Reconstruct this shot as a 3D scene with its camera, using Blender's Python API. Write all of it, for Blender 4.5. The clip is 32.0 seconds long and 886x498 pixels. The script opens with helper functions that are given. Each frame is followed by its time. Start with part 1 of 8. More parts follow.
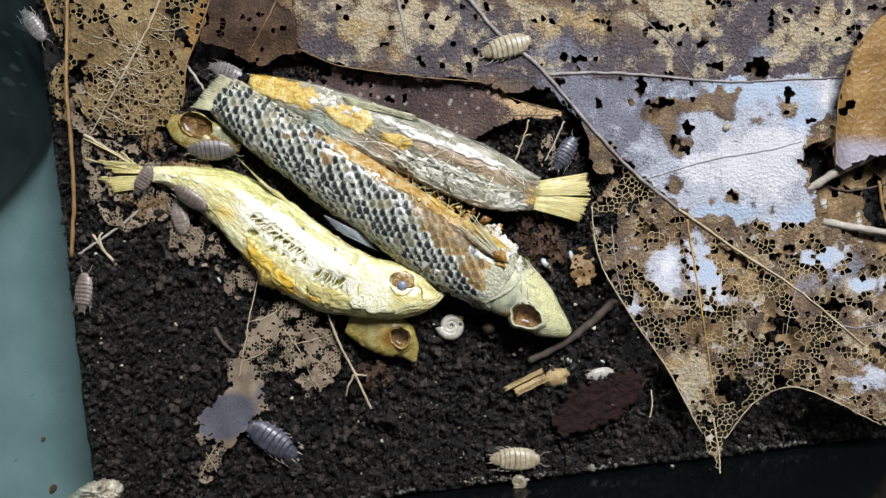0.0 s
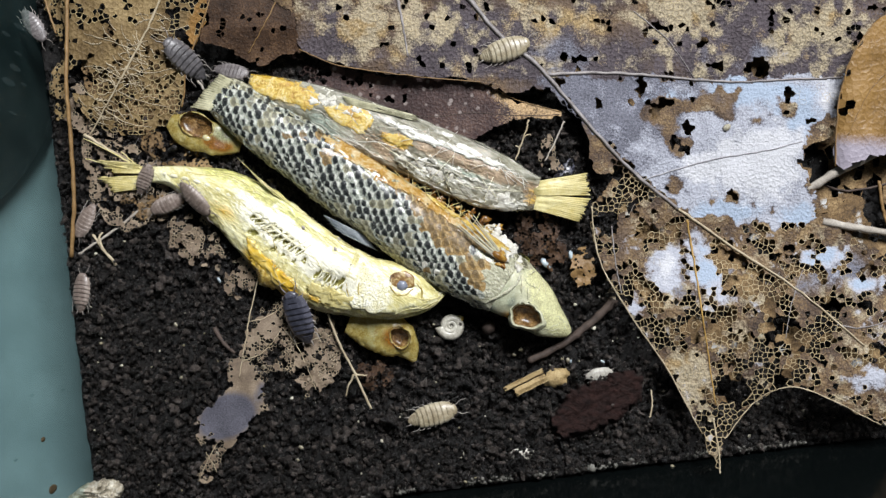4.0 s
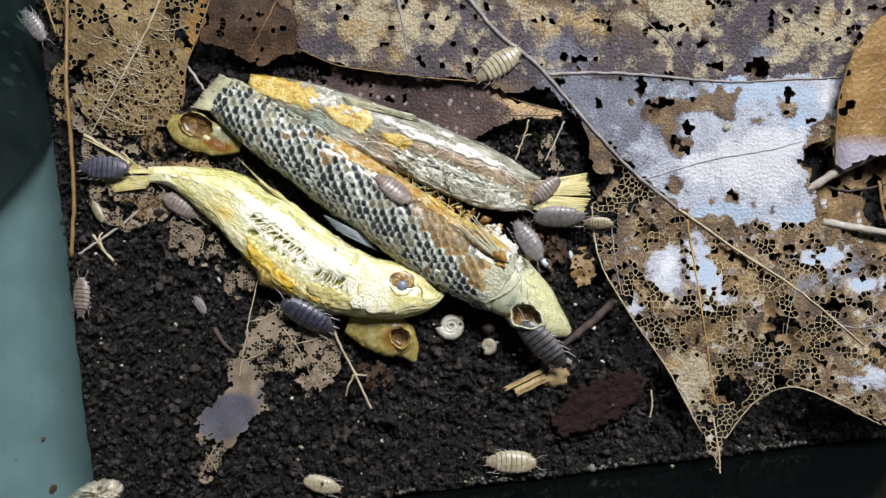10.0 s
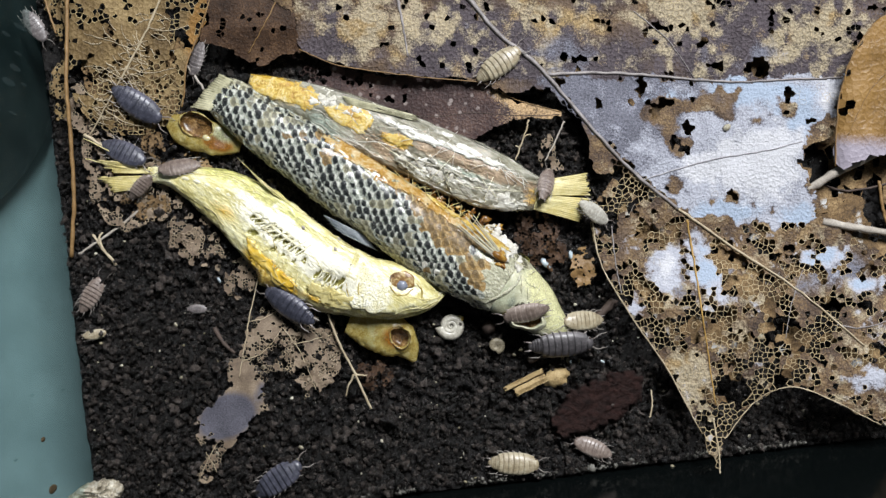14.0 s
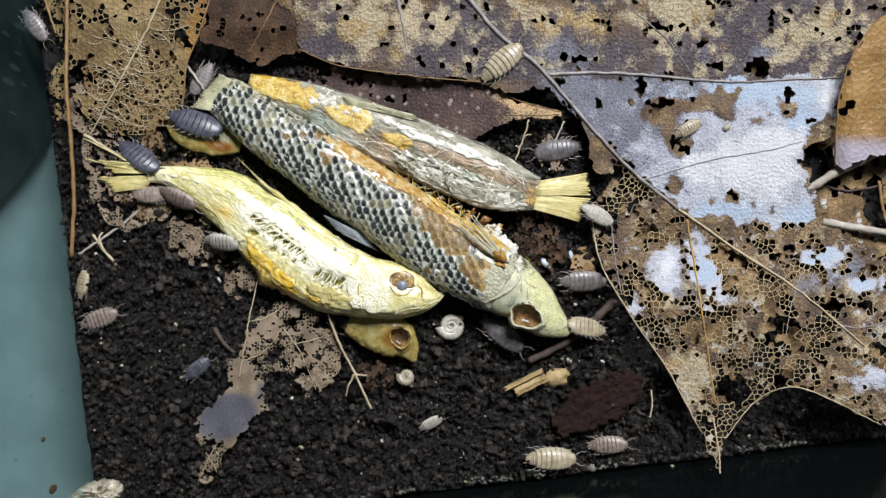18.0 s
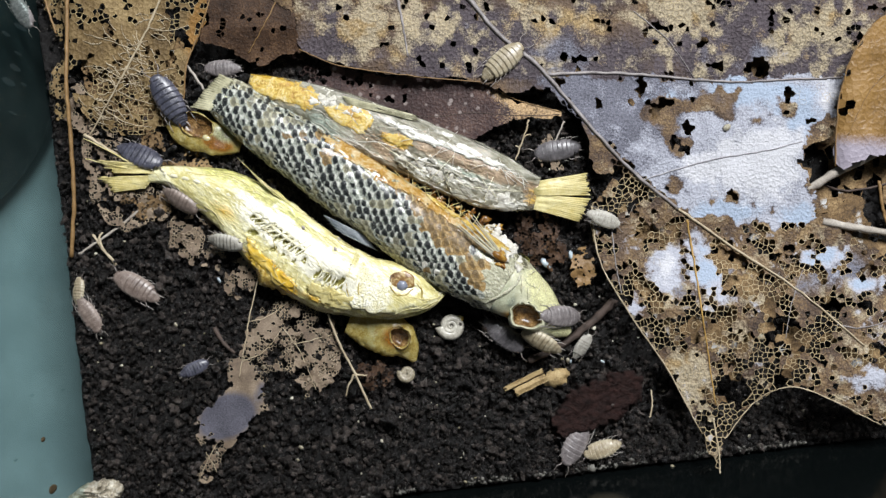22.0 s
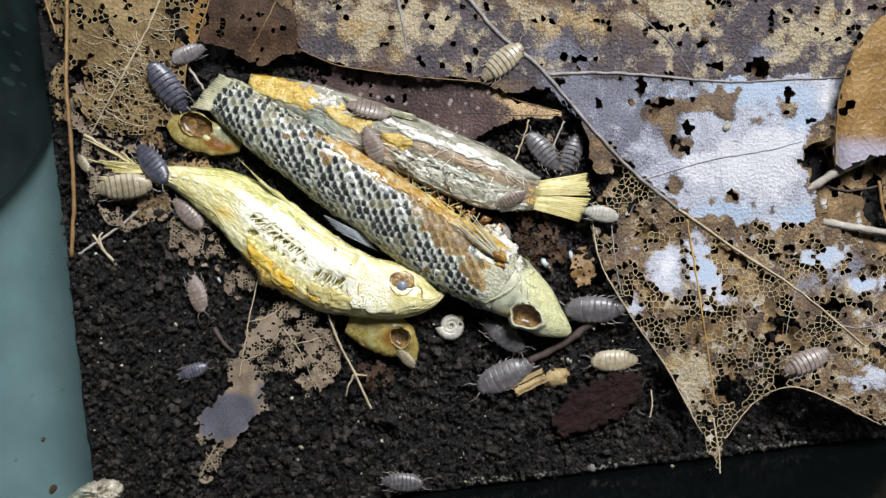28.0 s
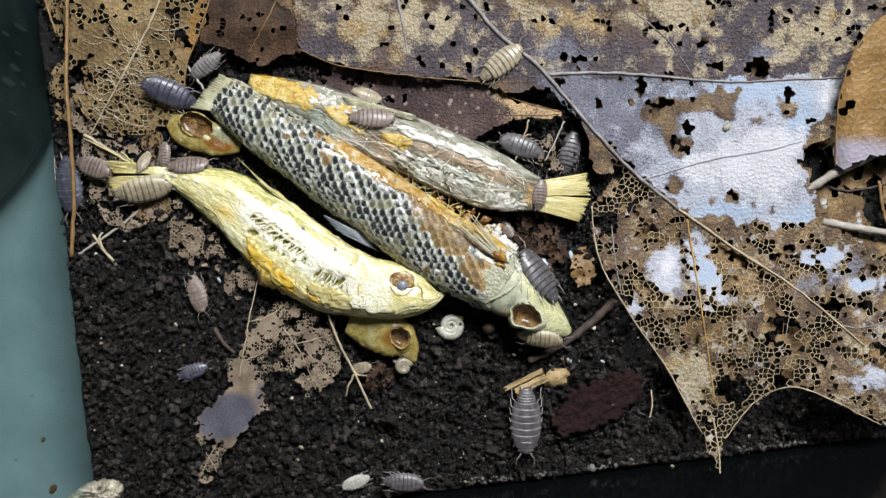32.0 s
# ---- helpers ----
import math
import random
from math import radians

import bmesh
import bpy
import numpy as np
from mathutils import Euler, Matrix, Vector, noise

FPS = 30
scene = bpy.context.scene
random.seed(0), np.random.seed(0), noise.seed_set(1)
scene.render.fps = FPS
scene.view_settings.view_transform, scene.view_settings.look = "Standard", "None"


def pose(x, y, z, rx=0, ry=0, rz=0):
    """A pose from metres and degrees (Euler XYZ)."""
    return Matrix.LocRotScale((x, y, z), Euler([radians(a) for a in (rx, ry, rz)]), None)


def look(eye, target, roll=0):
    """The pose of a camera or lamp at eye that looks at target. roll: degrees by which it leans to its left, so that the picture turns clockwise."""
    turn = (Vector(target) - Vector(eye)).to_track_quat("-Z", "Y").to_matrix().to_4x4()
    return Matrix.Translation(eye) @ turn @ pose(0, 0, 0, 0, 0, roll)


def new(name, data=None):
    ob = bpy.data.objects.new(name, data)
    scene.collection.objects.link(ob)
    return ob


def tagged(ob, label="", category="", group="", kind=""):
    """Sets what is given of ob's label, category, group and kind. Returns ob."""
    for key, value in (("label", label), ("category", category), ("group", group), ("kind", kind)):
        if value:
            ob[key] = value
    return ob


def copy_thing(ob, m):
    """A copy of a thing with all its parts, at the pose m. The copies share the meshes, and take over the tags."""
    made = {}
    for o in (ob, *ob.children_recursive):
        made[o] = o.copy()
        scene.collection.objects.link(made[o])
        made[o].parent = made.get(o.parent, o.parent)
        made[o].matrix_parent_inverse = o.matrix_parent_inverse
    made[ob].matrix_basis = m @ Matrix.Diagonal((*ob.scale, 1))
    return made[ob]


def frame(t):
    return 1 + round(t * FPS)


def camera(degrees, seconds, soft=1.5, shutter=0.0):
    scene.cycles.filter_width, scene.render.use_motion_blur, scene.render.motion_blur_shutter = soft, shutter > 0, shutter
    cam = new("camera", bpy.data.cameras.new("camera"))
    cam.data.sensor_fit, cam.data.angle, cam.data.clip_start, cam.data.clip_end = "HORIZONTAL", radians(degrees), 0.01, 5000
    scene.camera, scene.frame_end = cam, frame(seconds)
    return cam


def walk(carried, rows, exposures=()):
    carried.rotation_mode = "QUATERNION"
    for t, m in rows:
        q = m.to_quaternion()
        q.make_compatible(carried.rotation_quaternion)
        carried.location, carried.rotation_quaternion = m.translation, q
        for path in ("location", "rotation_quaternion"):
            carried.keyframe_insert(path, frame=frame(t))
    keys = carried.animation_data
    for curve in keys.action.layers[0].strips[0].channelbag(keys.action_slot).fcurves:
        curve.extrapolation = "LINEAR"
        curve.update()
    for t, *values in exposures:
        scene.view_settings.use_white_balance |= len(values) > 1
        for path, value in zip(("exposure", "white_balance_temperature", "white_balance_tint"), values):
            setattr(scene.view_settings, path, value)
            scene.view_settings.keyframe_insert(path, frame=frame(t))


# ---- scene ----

# Plan units are tenths of a millimetre on the soil, counted right (u) and down (v) from the plan's corner.
U, EYE = 0.0001, 0.168
SECONDS = 32.0

cam = camera(50.0, SECONDS, soft=1.35)
walk(cam, [(0.0, pose(0, 0, EYE)), (SECONDS, pose(0, 0, EYE))])

# ---- light ----
world = bpy.data.worlds.new("room")
scene.world = world
world.use_nodes = True
world.node_tree.nodes["Background"].inputs[0].default_value = (0.80, 0.90, 1.0, 1)
world.node_tree.nodes["Background"].inputs[1].default_value = 0.045
lamp = bpy.data.lights.new("tank_lamp", "AREA")
lamp.shape, lamp.size, lamp.size_y, lamp.energy, lamp.color = "RECTANGLE", 0.20, 0.13, 5.2, (0.955, 0.97, 1.0)
lamp_ob = new("tank_lamp", lamp)
lamp_ob.matrix_world = look((0.110, 0.290, 0.420), (0.0, -0.010, 0.0))
scene.view_settings.exposure = 0.0


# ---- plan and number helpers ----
def at(u, v, z=0.0):
    k = (1 - z / EYE) * U
    return Vector(((u - 784) * k, (441 - v) * k, z))


def at_np(u, v, z):
    k = (1 - z / EYE) * U
    return np.stack([(u - 784) * k, (441 - v) * k, z + 0 * u], -1)


def lattice(i, j, seed):
    h = (i.astype(np.int64) * 374761393 + j.astype(np.int64) * 668265263 + seed * 974634777) & 0x7FFFFFFF
    h = ((h ^ (h >> 13)) * 1274126177) & 0x7FFFFFFF
    return ((h ^ (h >> 16)) & 0xFFFF) / 65535.0


def smooth_noise(x, y, seed=0):
    x, y = np.asarray(x, float), np.asarray(y, float)
    i, j = np.floor(x), np.floor(y)
    fx, fy = x - i, y - j
    fx, fy = fx * fx * (3 - 2 * fx), fy * fy * (3 - 2 * fy)
    a, b = lattice(i, j, seed), lattice(i + 1, j, seed)
    c, d = lattice(i, j + 1, seed), lattice(i + 1, j + 1, seed)
    return (a * (1 - fx) + b * fx) * (1 - fy) + (c * (1 - fx) + d * fx) * fy


def fbm(x, y, seed=0, octaves=4):
    x, y = np.asarray(x, float), np.asarray(y, float)
    total, amp, weight = 0.0, 1.0, 0.0
    for o in range(octaves):
        total = total + amp * smooth_noise(x * 2 ** o, y * 2 ** o, seed + o * 17)
        weight += amp
        amp *= 0.5
    return total / weight


def spline(pts, n, closed=False):
    """A smooth curve through the points, n steps from point to point."""
    p = np.array(pts, float)
    m = len(p)
    out = []
    for i in range(m if closed else m - 1):
        if closed:
            a, b, c, d = p[i - 1], p[i], p[(i + 1) % m], p[(i + 2) % m]
        else:
            a, b, c, d = p[max(i - 1, 0)], p[i], p[i + 1], p[min(i + 2, m - 1)]
        for k in range(n):
            t = k / n
            out.append(0.5 * (2 * b + (c - a) * t + (2 * a - 5 * b + 4 * c - d) * t ** 2 + (3 * b - a - 3 * c + d) * t ** 3))
    if not closed:
        out.append(p[-1])
    return np.array(out)


def inside(poly, u, v):
    u, v = np.asarray(u, float), np.asarray(v, float)
    res = np.zeros(u.shape, bool)
    x, y = poly[:, 0], poly[:, 1]
    if u.size < 3000:
        xj, yj = np.roll(x, 1), np.roll(y, 1)
        slope = np.where(y == yj, 0.0, (xj - x) / np.where(y == yj, 1.0, yj - y))
        uu, vv = u.ravel(), v.ravel()
        y0 = y[:, None]
        cross = ((y0 > vv) != (yj[:, None] > vv)) & (uu < slope[:, None] * (vv - y0) + x[:, None])
        return (cross.sum(axis=0) % 2 == 1).reshape(u.shape)
    for i in range(len(poly)):
        j = i - 1
        if y[i] == y[j]:
            continue
        cross = ((y[i] > v) != (y[j] > v)) & (u < (x[j] - x[i]) * (v - y[i]) / (y[j] - y[i]) + x[i])
        res ^= cross
    return res


def blob(u, v, cu, cv, ru, rv, turn=0.0):
    c, s = math.cos(radians(turn)), math.sin(radians(turn))
    du, dv = u - cu, v - cv
    a, b = (du * c + dv * s) / ru, (-du * s + dv * c) / rv
    return np.clip(1.0 - np.sqrt(a * a + b * b), 0, 1)


# ---- things and parts ----
ORIGIN = {}


def thing(name, place=(0, 0, 0), label="", category="", group="", kind=""):
    ob = new(name)
    ob.empty_display_size = 0.002
    ob.location = place
    ORIGIN[ob] = Vector(place)
    return tagged(ob, label, category, group, kind)


def mesh_from(name, verts, faces, smooth=True):
    me = bpy.data.meshes.new(name)
    me.from_pydata([tuple(p) for p in verts], [], [tuple(f) for f in faces])
    if smooth:
        me.polygons.foreach_set("use_smooth", [True] * len(me.polygons))
    me.update()
    return me


def tri_mesh(name, verts, tris, smooth=True):
    """A large mesh of triangles from arrays."""
    me = bpy.data.meshes.new(name)
    me.vertices.add(len(verts))
    me.vertices.foreach_set("co", np.asarray(verts, np.float32).ravel())
    me.loops.add(tris.size)
    me.loops.foreach_set("vertex_index", tris.astype(np.int32).ravel())
    me.polygons.add(len(tris))
    me.polygons.foreach_set("loop_start", np.arange(0, tris.size, 3, dtype=np.int32))
    me.polygons.foreach_set("loop_total", np.full(len(tris), 3, np.int32))
    me.update(calc_edges=True)
    me.validate()
    if smooth:
        me.polygons.foreach_set("use_smooth", [True] * len(me.polygons))
    return me


def part(name, me, material, parent=None, label="", kind=""):
    """Links a mesh in plan coordinates as one object under its thing or part."""
    ob = new(name, me)
    if parent is not None:
        o = ORIGIN[parent]
        if o.length > 0 and me.users <= 1:
            me.transform(Matrix.Translation(-o))
        ob.parent = parent
        ORIGIN[ob] = o
    if material is not None and not me.materials:
        me.materials.append(material)
    return tagged(ob, label, kind=kind)


def tube_data(path, radii, seg=6, start=0):
    path = [Vector(p) for p in path]
    verts, faces = [], []
    n = len(path)
    for i, p in enumerate(path):
        d = (path[min(i + 1, n - 1)] - path[max(i - 1, 0)]).normalized()
        ref = Vector((0, 0, 1)) if abs(d.z) < 0.9 else Vector((1, 0, 0))
        a = d.cross(ref).normalized()
        b = a.cross(d)
        for k in range(seg):
            t = 2 * math.pi * k / seg
            verts.append(p + (a * math.cos(t) + b * math.sin(t)) * radii[i])
    for i in range(n - 1):
        for k in range(seg):
            q = (k + 1) % seg
            faces.append((start + i * seg + k, start + i * seg + q, start + (i + 1) * seg + q, start + (i + 1) * seg + k))
    faces.append(tuple(start + k for k in range(seg))[::-1])
    faces.append(tuple(start + (n - 1) * seg + k for k in range(seg)))
    return verts, faces


def tube(name, path, radii, seg=6):
    if not hasattr(radii, "__len__"):
        radii = [radii] * len(path)
    return mesh_from(name, *tube_data(path, radii, seg))


def line3(pts, n=6, wobble=0.0, seed=0):
    """A smooth line through (u, v, z in mm)."""
    c = spline(pts, n)
    rng = np.random.RandomState(seed)
    return [at(u + rng.normal() * wobble, v + rng.normal() * wobble, z * 0.001) for u, v, z in c]


# ---- materials ----
PLAIN = ("white", "silver", "blue_sheen", "white_sheen", "slit", "web")


def material(name, stops, scale=900.0, fine=6000.0, rough=0.6, rough_var=0.15, bump=0.0001, metal=0.0, coat=0.0, marks=(), random_tone=0.0, spots=None, through_light=0.0, island=False, stretch=None, specular=0.5, crackle=None):
    """Colour from two scales of noise through a ramp; marks: (attribute, colour, raggedness) laid over it."""
    m = bpy.data.materials.new(name)
    m.use_nodes = True
    nt = m.node_tree
    N, L = nt.nodes, nt.links
    bsdf = N["Principled BSDF"]
    out = N["Material Output"]
    tc = N.new("ShaderNodeTexCoord")
    src = tc.outputs["Object"]
    if stretch:
        mp = N.new("ShaderNodeMapping")
        # stretch: (degrees of the grain on the plan, how much longer along it)
        mp.vector_type = "TEXTURE"
        mp.inputs["Rotation"].default_value = (0, 0, radians(-stretch[0]))
        mp.inputs["Scale"].default_value = (stretch[1], 1, 1)
        L.new(src, mp.inputs["Vector"])
        src = mp.outputs[0]

    def nz(s, detail=5, r=0.6):
        n = N.new("ShaderNodeTexNoise")
        n.inputs["Scale"].default_value, n.inputs["Detail"].default_value, n.inputs["Roughness"].default_value = s, detail, r
        L.new(src, n.inputs["Vector"])
        return n.outputs["Fac"]

    def mathn(op, a, b):
        n = N.new("ShaderNodeMath")
        n.operation = op
        for k, val in enumerate((a, b)):
            if isinstance(val, (int, float)):
                n.inputs[k].default_value = val
            else:
                L.new(val, n.inputs[k])
        return n.outputs[0]

    def mix(fac, a, b):
        n = N.new("ShaderNodeMix")
        n.data_type = "RGBA"
        for k, val in ((0, fac), (6, a), (7, b)):
            if isinstance(val, (int, float)):
                n.inputs[k].default_value = val
            elif isinstance(val, tuple):
                n.inputs[k].default_value = (*val, 1)
            else:
                L.new(val, n.inputs[k])
        return n.outputs[2]

    big, small = nz(scale), nz(fine)
    fac = mathn("ADD", mathn("MULTIPLY", big, 0.62), mathn("MULTIPLY", small, 0.38))
    fac = mathn("ADD", mathn("MULTIPLY", mathn("SUBTRACT", fac, 0.5), 1.9), 0.5)
    if random_tone:
        if island:
            g = N.new("ShaderNodeNewGeometry")
            rnd = g.outputs["Random Per Island"]
        else:
            g = N.new("ShaderNodeObjectInfo")
            rnd = g.outputs["Random"]
        fac = mathn("ADD", fac, mathn("MULTIPLY", mathn("SUBTRACT", rnd, 0.5), random_tone))
    ramp = N.new("ShaderNodeValToRGB")
    while len(ramp.color_ramp.elements) < len(stops):
        ramp.color_ramp.elements.new(0.5)
    for e, (p, c) in zip(ramp.color_ramp.elements, stops):
        e.position, e.color = p, (*c, 1)
    L.new(fac, ramp.inputs[0])
    col = ramp.outputs[0]
    if spots:
        size, radius, colour = spots
        vo = N.new("ShaderNodeTexVoronoi")
        vo.inputs["Scale"].default_value = size
        L.new(src, vo.inputs["Vector"])
        f = mathn("MULTIPLY", mathn("SUBTRACT", radius, mathn("ADD", vo.outputs["Distance"], mathn("MULTIPLY", small, 0.18))), 9.0)
        cl = N.new("ShaderNodeClamp")
        L.new(f, cl.inputs[0])
        col = mix(mathn("MULTIPLY", cl.outputs[0], 0.85), col, colour)
    for attr, colour, ragged in marks:
        an = N.new("ShaderNodeAttribute")
        an.attribute_name = attr
        f = mathn("ADD", an.outputs["Fac"], mathn("MULTIPLY", mathn("SUBTRACT", small, 0.5), ragged))
        f = mathn("ADD", f, mathn("MULTIPLY", mathn("SUBTRACT", big, 0.5), ragged))
        cl = N.new("ShaderNodeClamp")
        L.new(mathn("MULTIPLY", mathn("SUBTRACT", f, 0.30), 2.6), cl.inputs[0])
        sharp = N.new("ShaderNodeMapRange")
        sharp.inputs["From Min"].default_value, sharp.inputs["From Max"].default_value = 0.36, 0.66
        L.new(mathn("ADD", mathn("MULTIPLY", small, 0.7), mathn("MULTIPLY", big, 0.3)), sharp.inputs["Value"])
        shade = mix(sharp.outputs[0], tuple(c * (0.84 if attr in PLAIN else 0.55) for c in colour), tuple(min(1, c * (1.06 if attr in PLAIN else 1.40)) for c in colour))
        col = mix(cl.outputs[0], col, shade)
    L.new(col, bsdf.inputs["Base Color"])
    r = mathn("ADD", mathn("MULTIPLY", mathn("SUBTRACT", small, 0.5), rough_var * 2), rough)
    L.new(r, bsdf.inputs["Roughness"])
    bsdf.inputs["Metallic"].default_value = metal
    bsdf.inputs["Coat Weight"].default_value = coat
    bsdf.inputs["Coat Roughness"].default_value = 0.25
    bsdf.inputs["Specular IOR Level"].default_value = specular
    if bump:
        b = N.new("ShaderNodeBump")
        b.inputs["Strength"].default_value, b.inputs["Distance"].default_value = 1.0, bump
        height = fac
        if crackle:
            # folds of dried skin: (folds to the metre, share of the relief)
            bent = N.new("ShaderNodeVectorMath")
            bent.operation = "MULTIPLY_ADD"
            wob = N.new("ShaderNodeTexNoise")
            wob.inputs["Scale"].default_value = crackle[0] * 0.7
            L.new(src, wob.inputs["Vector"])
            L.new(wob.outputs["Color"], bent.inputs[0])
            bent.inputs[1].default_value = (0.9 / crackle[0],) * 3
            L.new(src, bent.inputs[2])
            cr = N.new("ShaderNodeTexVoronoi")
            cr.feature = "DISTANCE_TO_EDGE"
            cr.inputs["Scale"].default_value = crackle[0]
            L.new(bent.outputs[0], cr.inputs["Vector"])
            height = mathn("ADD", fac, mathn("MULTIPLY", mathn("POWER", cr.outputs["Distance"], 0.6), crackle[1]))
        L.new(height, b.inputs["Height"])
        L.new(b.outputs[0], bsdf.inputs["Normal"])
    if through_light:
        tr = N.new("ShaderNodeBsdfTranslucent")
        L.new(col, tr.inputs[0])
        ms = N.new("ShaderNodeMixShader")
        ms.inputs[0].default_value = through_light
        L.new(bsdf.outputs[0], ms.inputs[1])
        L.new(tr.outputs[0], ms.inputs[2])
        L.new(ms.outputs[0], out.inputs[0])
    return m


def glass(name, tint, rough=0.05, opacity=0.1, body=(0.3, 0.4, 0.38), smear=0.0):
    m = bpy.data.materials.new(name)
    m.use_nodes = True
    N, L = m.node_tree.nodes, m.node_tree.links
    bsdf, out = N["Principled BSDF"], N["Material Output"]
    bsdf.inputs["Base Color"].default_value = (*body, 1)
    bsdf.inputs["Roughness"].default_value = rough
    tr = N.new("ShaderNodeBsdfTransparent")
    tr.inputs[0].default_value = (*tint, 1)
    ms = N.new("ShaderNodeMixShader")
    ms.inputs[0].default_value = 1 - opacity
    if smear:
        tc = N.new("ShaderNodeTexCoord")
        nz = N.new("ShaderNodeTexNoise")
        nz.inputs["Scale"].default_value, nz.inputs["Detail"].default_value = 70, 6
        L.new(tc.outputs["Object"], nz.inputs["Vector"])
        mr = N.new("ShaderNodeMapRange")
        mr.inputs["From Min"].default_value, mr.inputs["From Max"].default_value = 0.38, 0.68
        mr.inputs["To Min"].default_value, mr.inputs["To Max"].default_value = 1 - opacity, 1 - opacity - smear
        L.new(nz.outputs["Fac"], mr.inputs["Value"])
        L.new(mr.outputs[0], ms.inputs[0])
    L.new(bsdf.outputs[0], ms.inputs[1])
    L.new(tr.outputs[0], ms.inputs[2])
    L.new(ms.outputs[0], out.inputs[0])
    return m


# peat darkened below its crumbs' colour, painting the shade in the gaps
SOIL = material("peat_soil", [(0.2, (0.002, 0.0018, 0.0016)), (0.55, (0.005, 0.0042, 0.004)), (0.9, (0.013, 0.011, 0.0095))], scale=500, fine=4600, rough=0.55, rough_var=0.2, bump=0.0004, specular=0.3)
CRUMB = material("peat_crumb", [(0.15, (0.0022, 0.0018, 0.0016)), (0.45, (0.008, 0.0064, 0.0056)), (0.75, (0.028, 0.0225, 0.0195)), (1.0, (0.075, 0.061, 0.053))], scale=1100, fine=5200, rough=0.36, rough_var=0.3, bump=0.0007, random_tone=1.0, island=True, specular=0.55)
GRAIN = material("pale_grit", [(0.2, (0.20, 0.175, 0.11)), (0.8, (0.56, 0.53, 0.43))], scale=900, fine=7000, rough=0.55, random_tone=0.8, island=True)

# the silvery, bluish and whitest marks mix bleached cuticle with painted sheen
BIG_LEAF = material("leaf_purple_brown", [(0.15, (0.026, 0.018, 0.015)), (0.40, (0.092, 0.062, 0.044)), (0.60, (0.20, 0.132, 0.070)), (0.88, (0.38, 0.285, 0.165))], specular=0.22, scale=200, fine=3200, rough=0.46, bump=0.00032, marks=(("dusk", (0.082, 0.067, 0.075), 0.9), ("tan", (0.33, 0.235, 0.115), 0.7), ("cream", (0.37, 0.31, 0.21), 0.7), ("blue", (0.165, 0.168, 0.205), 0.7), ("silver", (0.45, 0.465, 0.53), 0.6), ("blue_sheen", (0.38, 0.455, 0.57), 0.7), ("white_sheen", (0.62, 0.625, 0.66), 0.7), ("net", (0.47, 0.37, 0.22), 0.2)), through_light=0.10)
UNDER_LEAF = material("leaf_litter_brown", [(0.2, (0.036, 0.024, 0.016)), (0.5, (0.15, 0.095, 0.045)), (0.85, (0.40, 0.28, 0.14))], specular=0.22, scale=220, fine=3000, rough=0.7, bump=0.0002, marks=(("silver", (0.45, 0.45, 0.44), 0.6),))
TAN_LEAF = material("leaf_dry_tan", [(0.15, (0.055, 0.034, 0.015)), (0.5, (0.175, 0.118, 0.052)), (0.85, (0.36, 0.265, 0.13))], specular=0.22, scale=180, fine=3600, rough=0.6, bump=0.00016, marks=(("rust", (0.25, 0.135, 0.040), 0.5), ("net", (0.36, 0.28, 0.15), 0.2)), through_light=0.12)
DARK_LEAF = material("leaf_dark_brown", [(0.2, (0.014, 0.007, 0.004)), (0.5, (0.045, 0.024, 0.013)), (0.85, (0.14, 0.080, 0.042))], specular=0.22, scale=200, fine=3200, rough=0.6, bump=0.00016)
SPOT_LEAF = material("leaf_spotted_plum", [(0.2, (0.016, 0.009, 0.009)), (0.5, (0.042, 0.024, 0.022)), (0.85, (0.11, 0.066, 0.052))], specular=0.22, scale=200, fine=3200, rough=0.5, bump=0.00012, marks=(("tan", (0.40, 0.27, 0.14), 0.9),), spots=(560.0, 0.34, (0.24, 0.20, 0.185)))
AMBER_LEAF = material("leaf_amber", [(0.15, (0.14, 0.075, 0.020)), (0.5, (0.29, 0.165, 0.050)), (0.85, (0.42, 0.26, 0.10))], scale=140, fine=3000, rough=0.42, bump=0.00012, marks=(("silver", (0.40, 0.36, 0.42), 0.4),), through_light=0.15)
LACE_LEAF = material("leaf_lace_grey_tan", [(0.15, (0.085, 0.060, 0.043)), (0.5, (0.20, 0.148, 0.10)), (0.85, (0.36, 0.285, 0.20))], scale=300, fine=4000, rough=0.7, bump=0.00012, marks=(("slate", (0.085, 0.083, 0.105), 0.4), ("net", (0.40, 0.32, 0.22), 0.2)), through_light=0.15)
VEIN = material("leaf_vein", [(0.2, (0.10, 0.088, 0.086)), (0.8, (0.34, 0.31, 0.30))], scale=500, fine=5000, rough=0.5, bump=0.00008)
GOLD_VEIN = material("leaf_vein_gold", [(0.2, (0.28, 0.16, 0.035)), (0.8, (0.46, 0.29, 0.085))], scale=500, fine=5000, rough=0.5, bump=0.00008)
PALE_VEIN = material("leaf_vein_pale", [(0.2, (0.22, 0.215, 0.23)), (0.8, (0.42, 0.41, 0.43))], scale=500, fine=5000, rough=0.5, bump=0.00008)
STRAW = material("dry_straw", [(0.2, (0.25, 0.19, 0.11)), (0.8, (0.55, 0.47, 0.33))], scale=700, fine=6000, rough=0.6, bump=0.00008)
STEM = material("brown_stem", [(0.2, (0.13, 0.072, 0.025)), (0.8, (0.30, 0.185, 0.075))], scale=600, fine=5000, rough=0.5, bump=0.00008)
GREY_STICK = material("weathered_stick", [(0.2, (0.19, 0.16, 0.13)), (0.8, (0.50, 0.46, 0.40))], scale=500, fine=5000, rough=0.7, bump=0.00012)
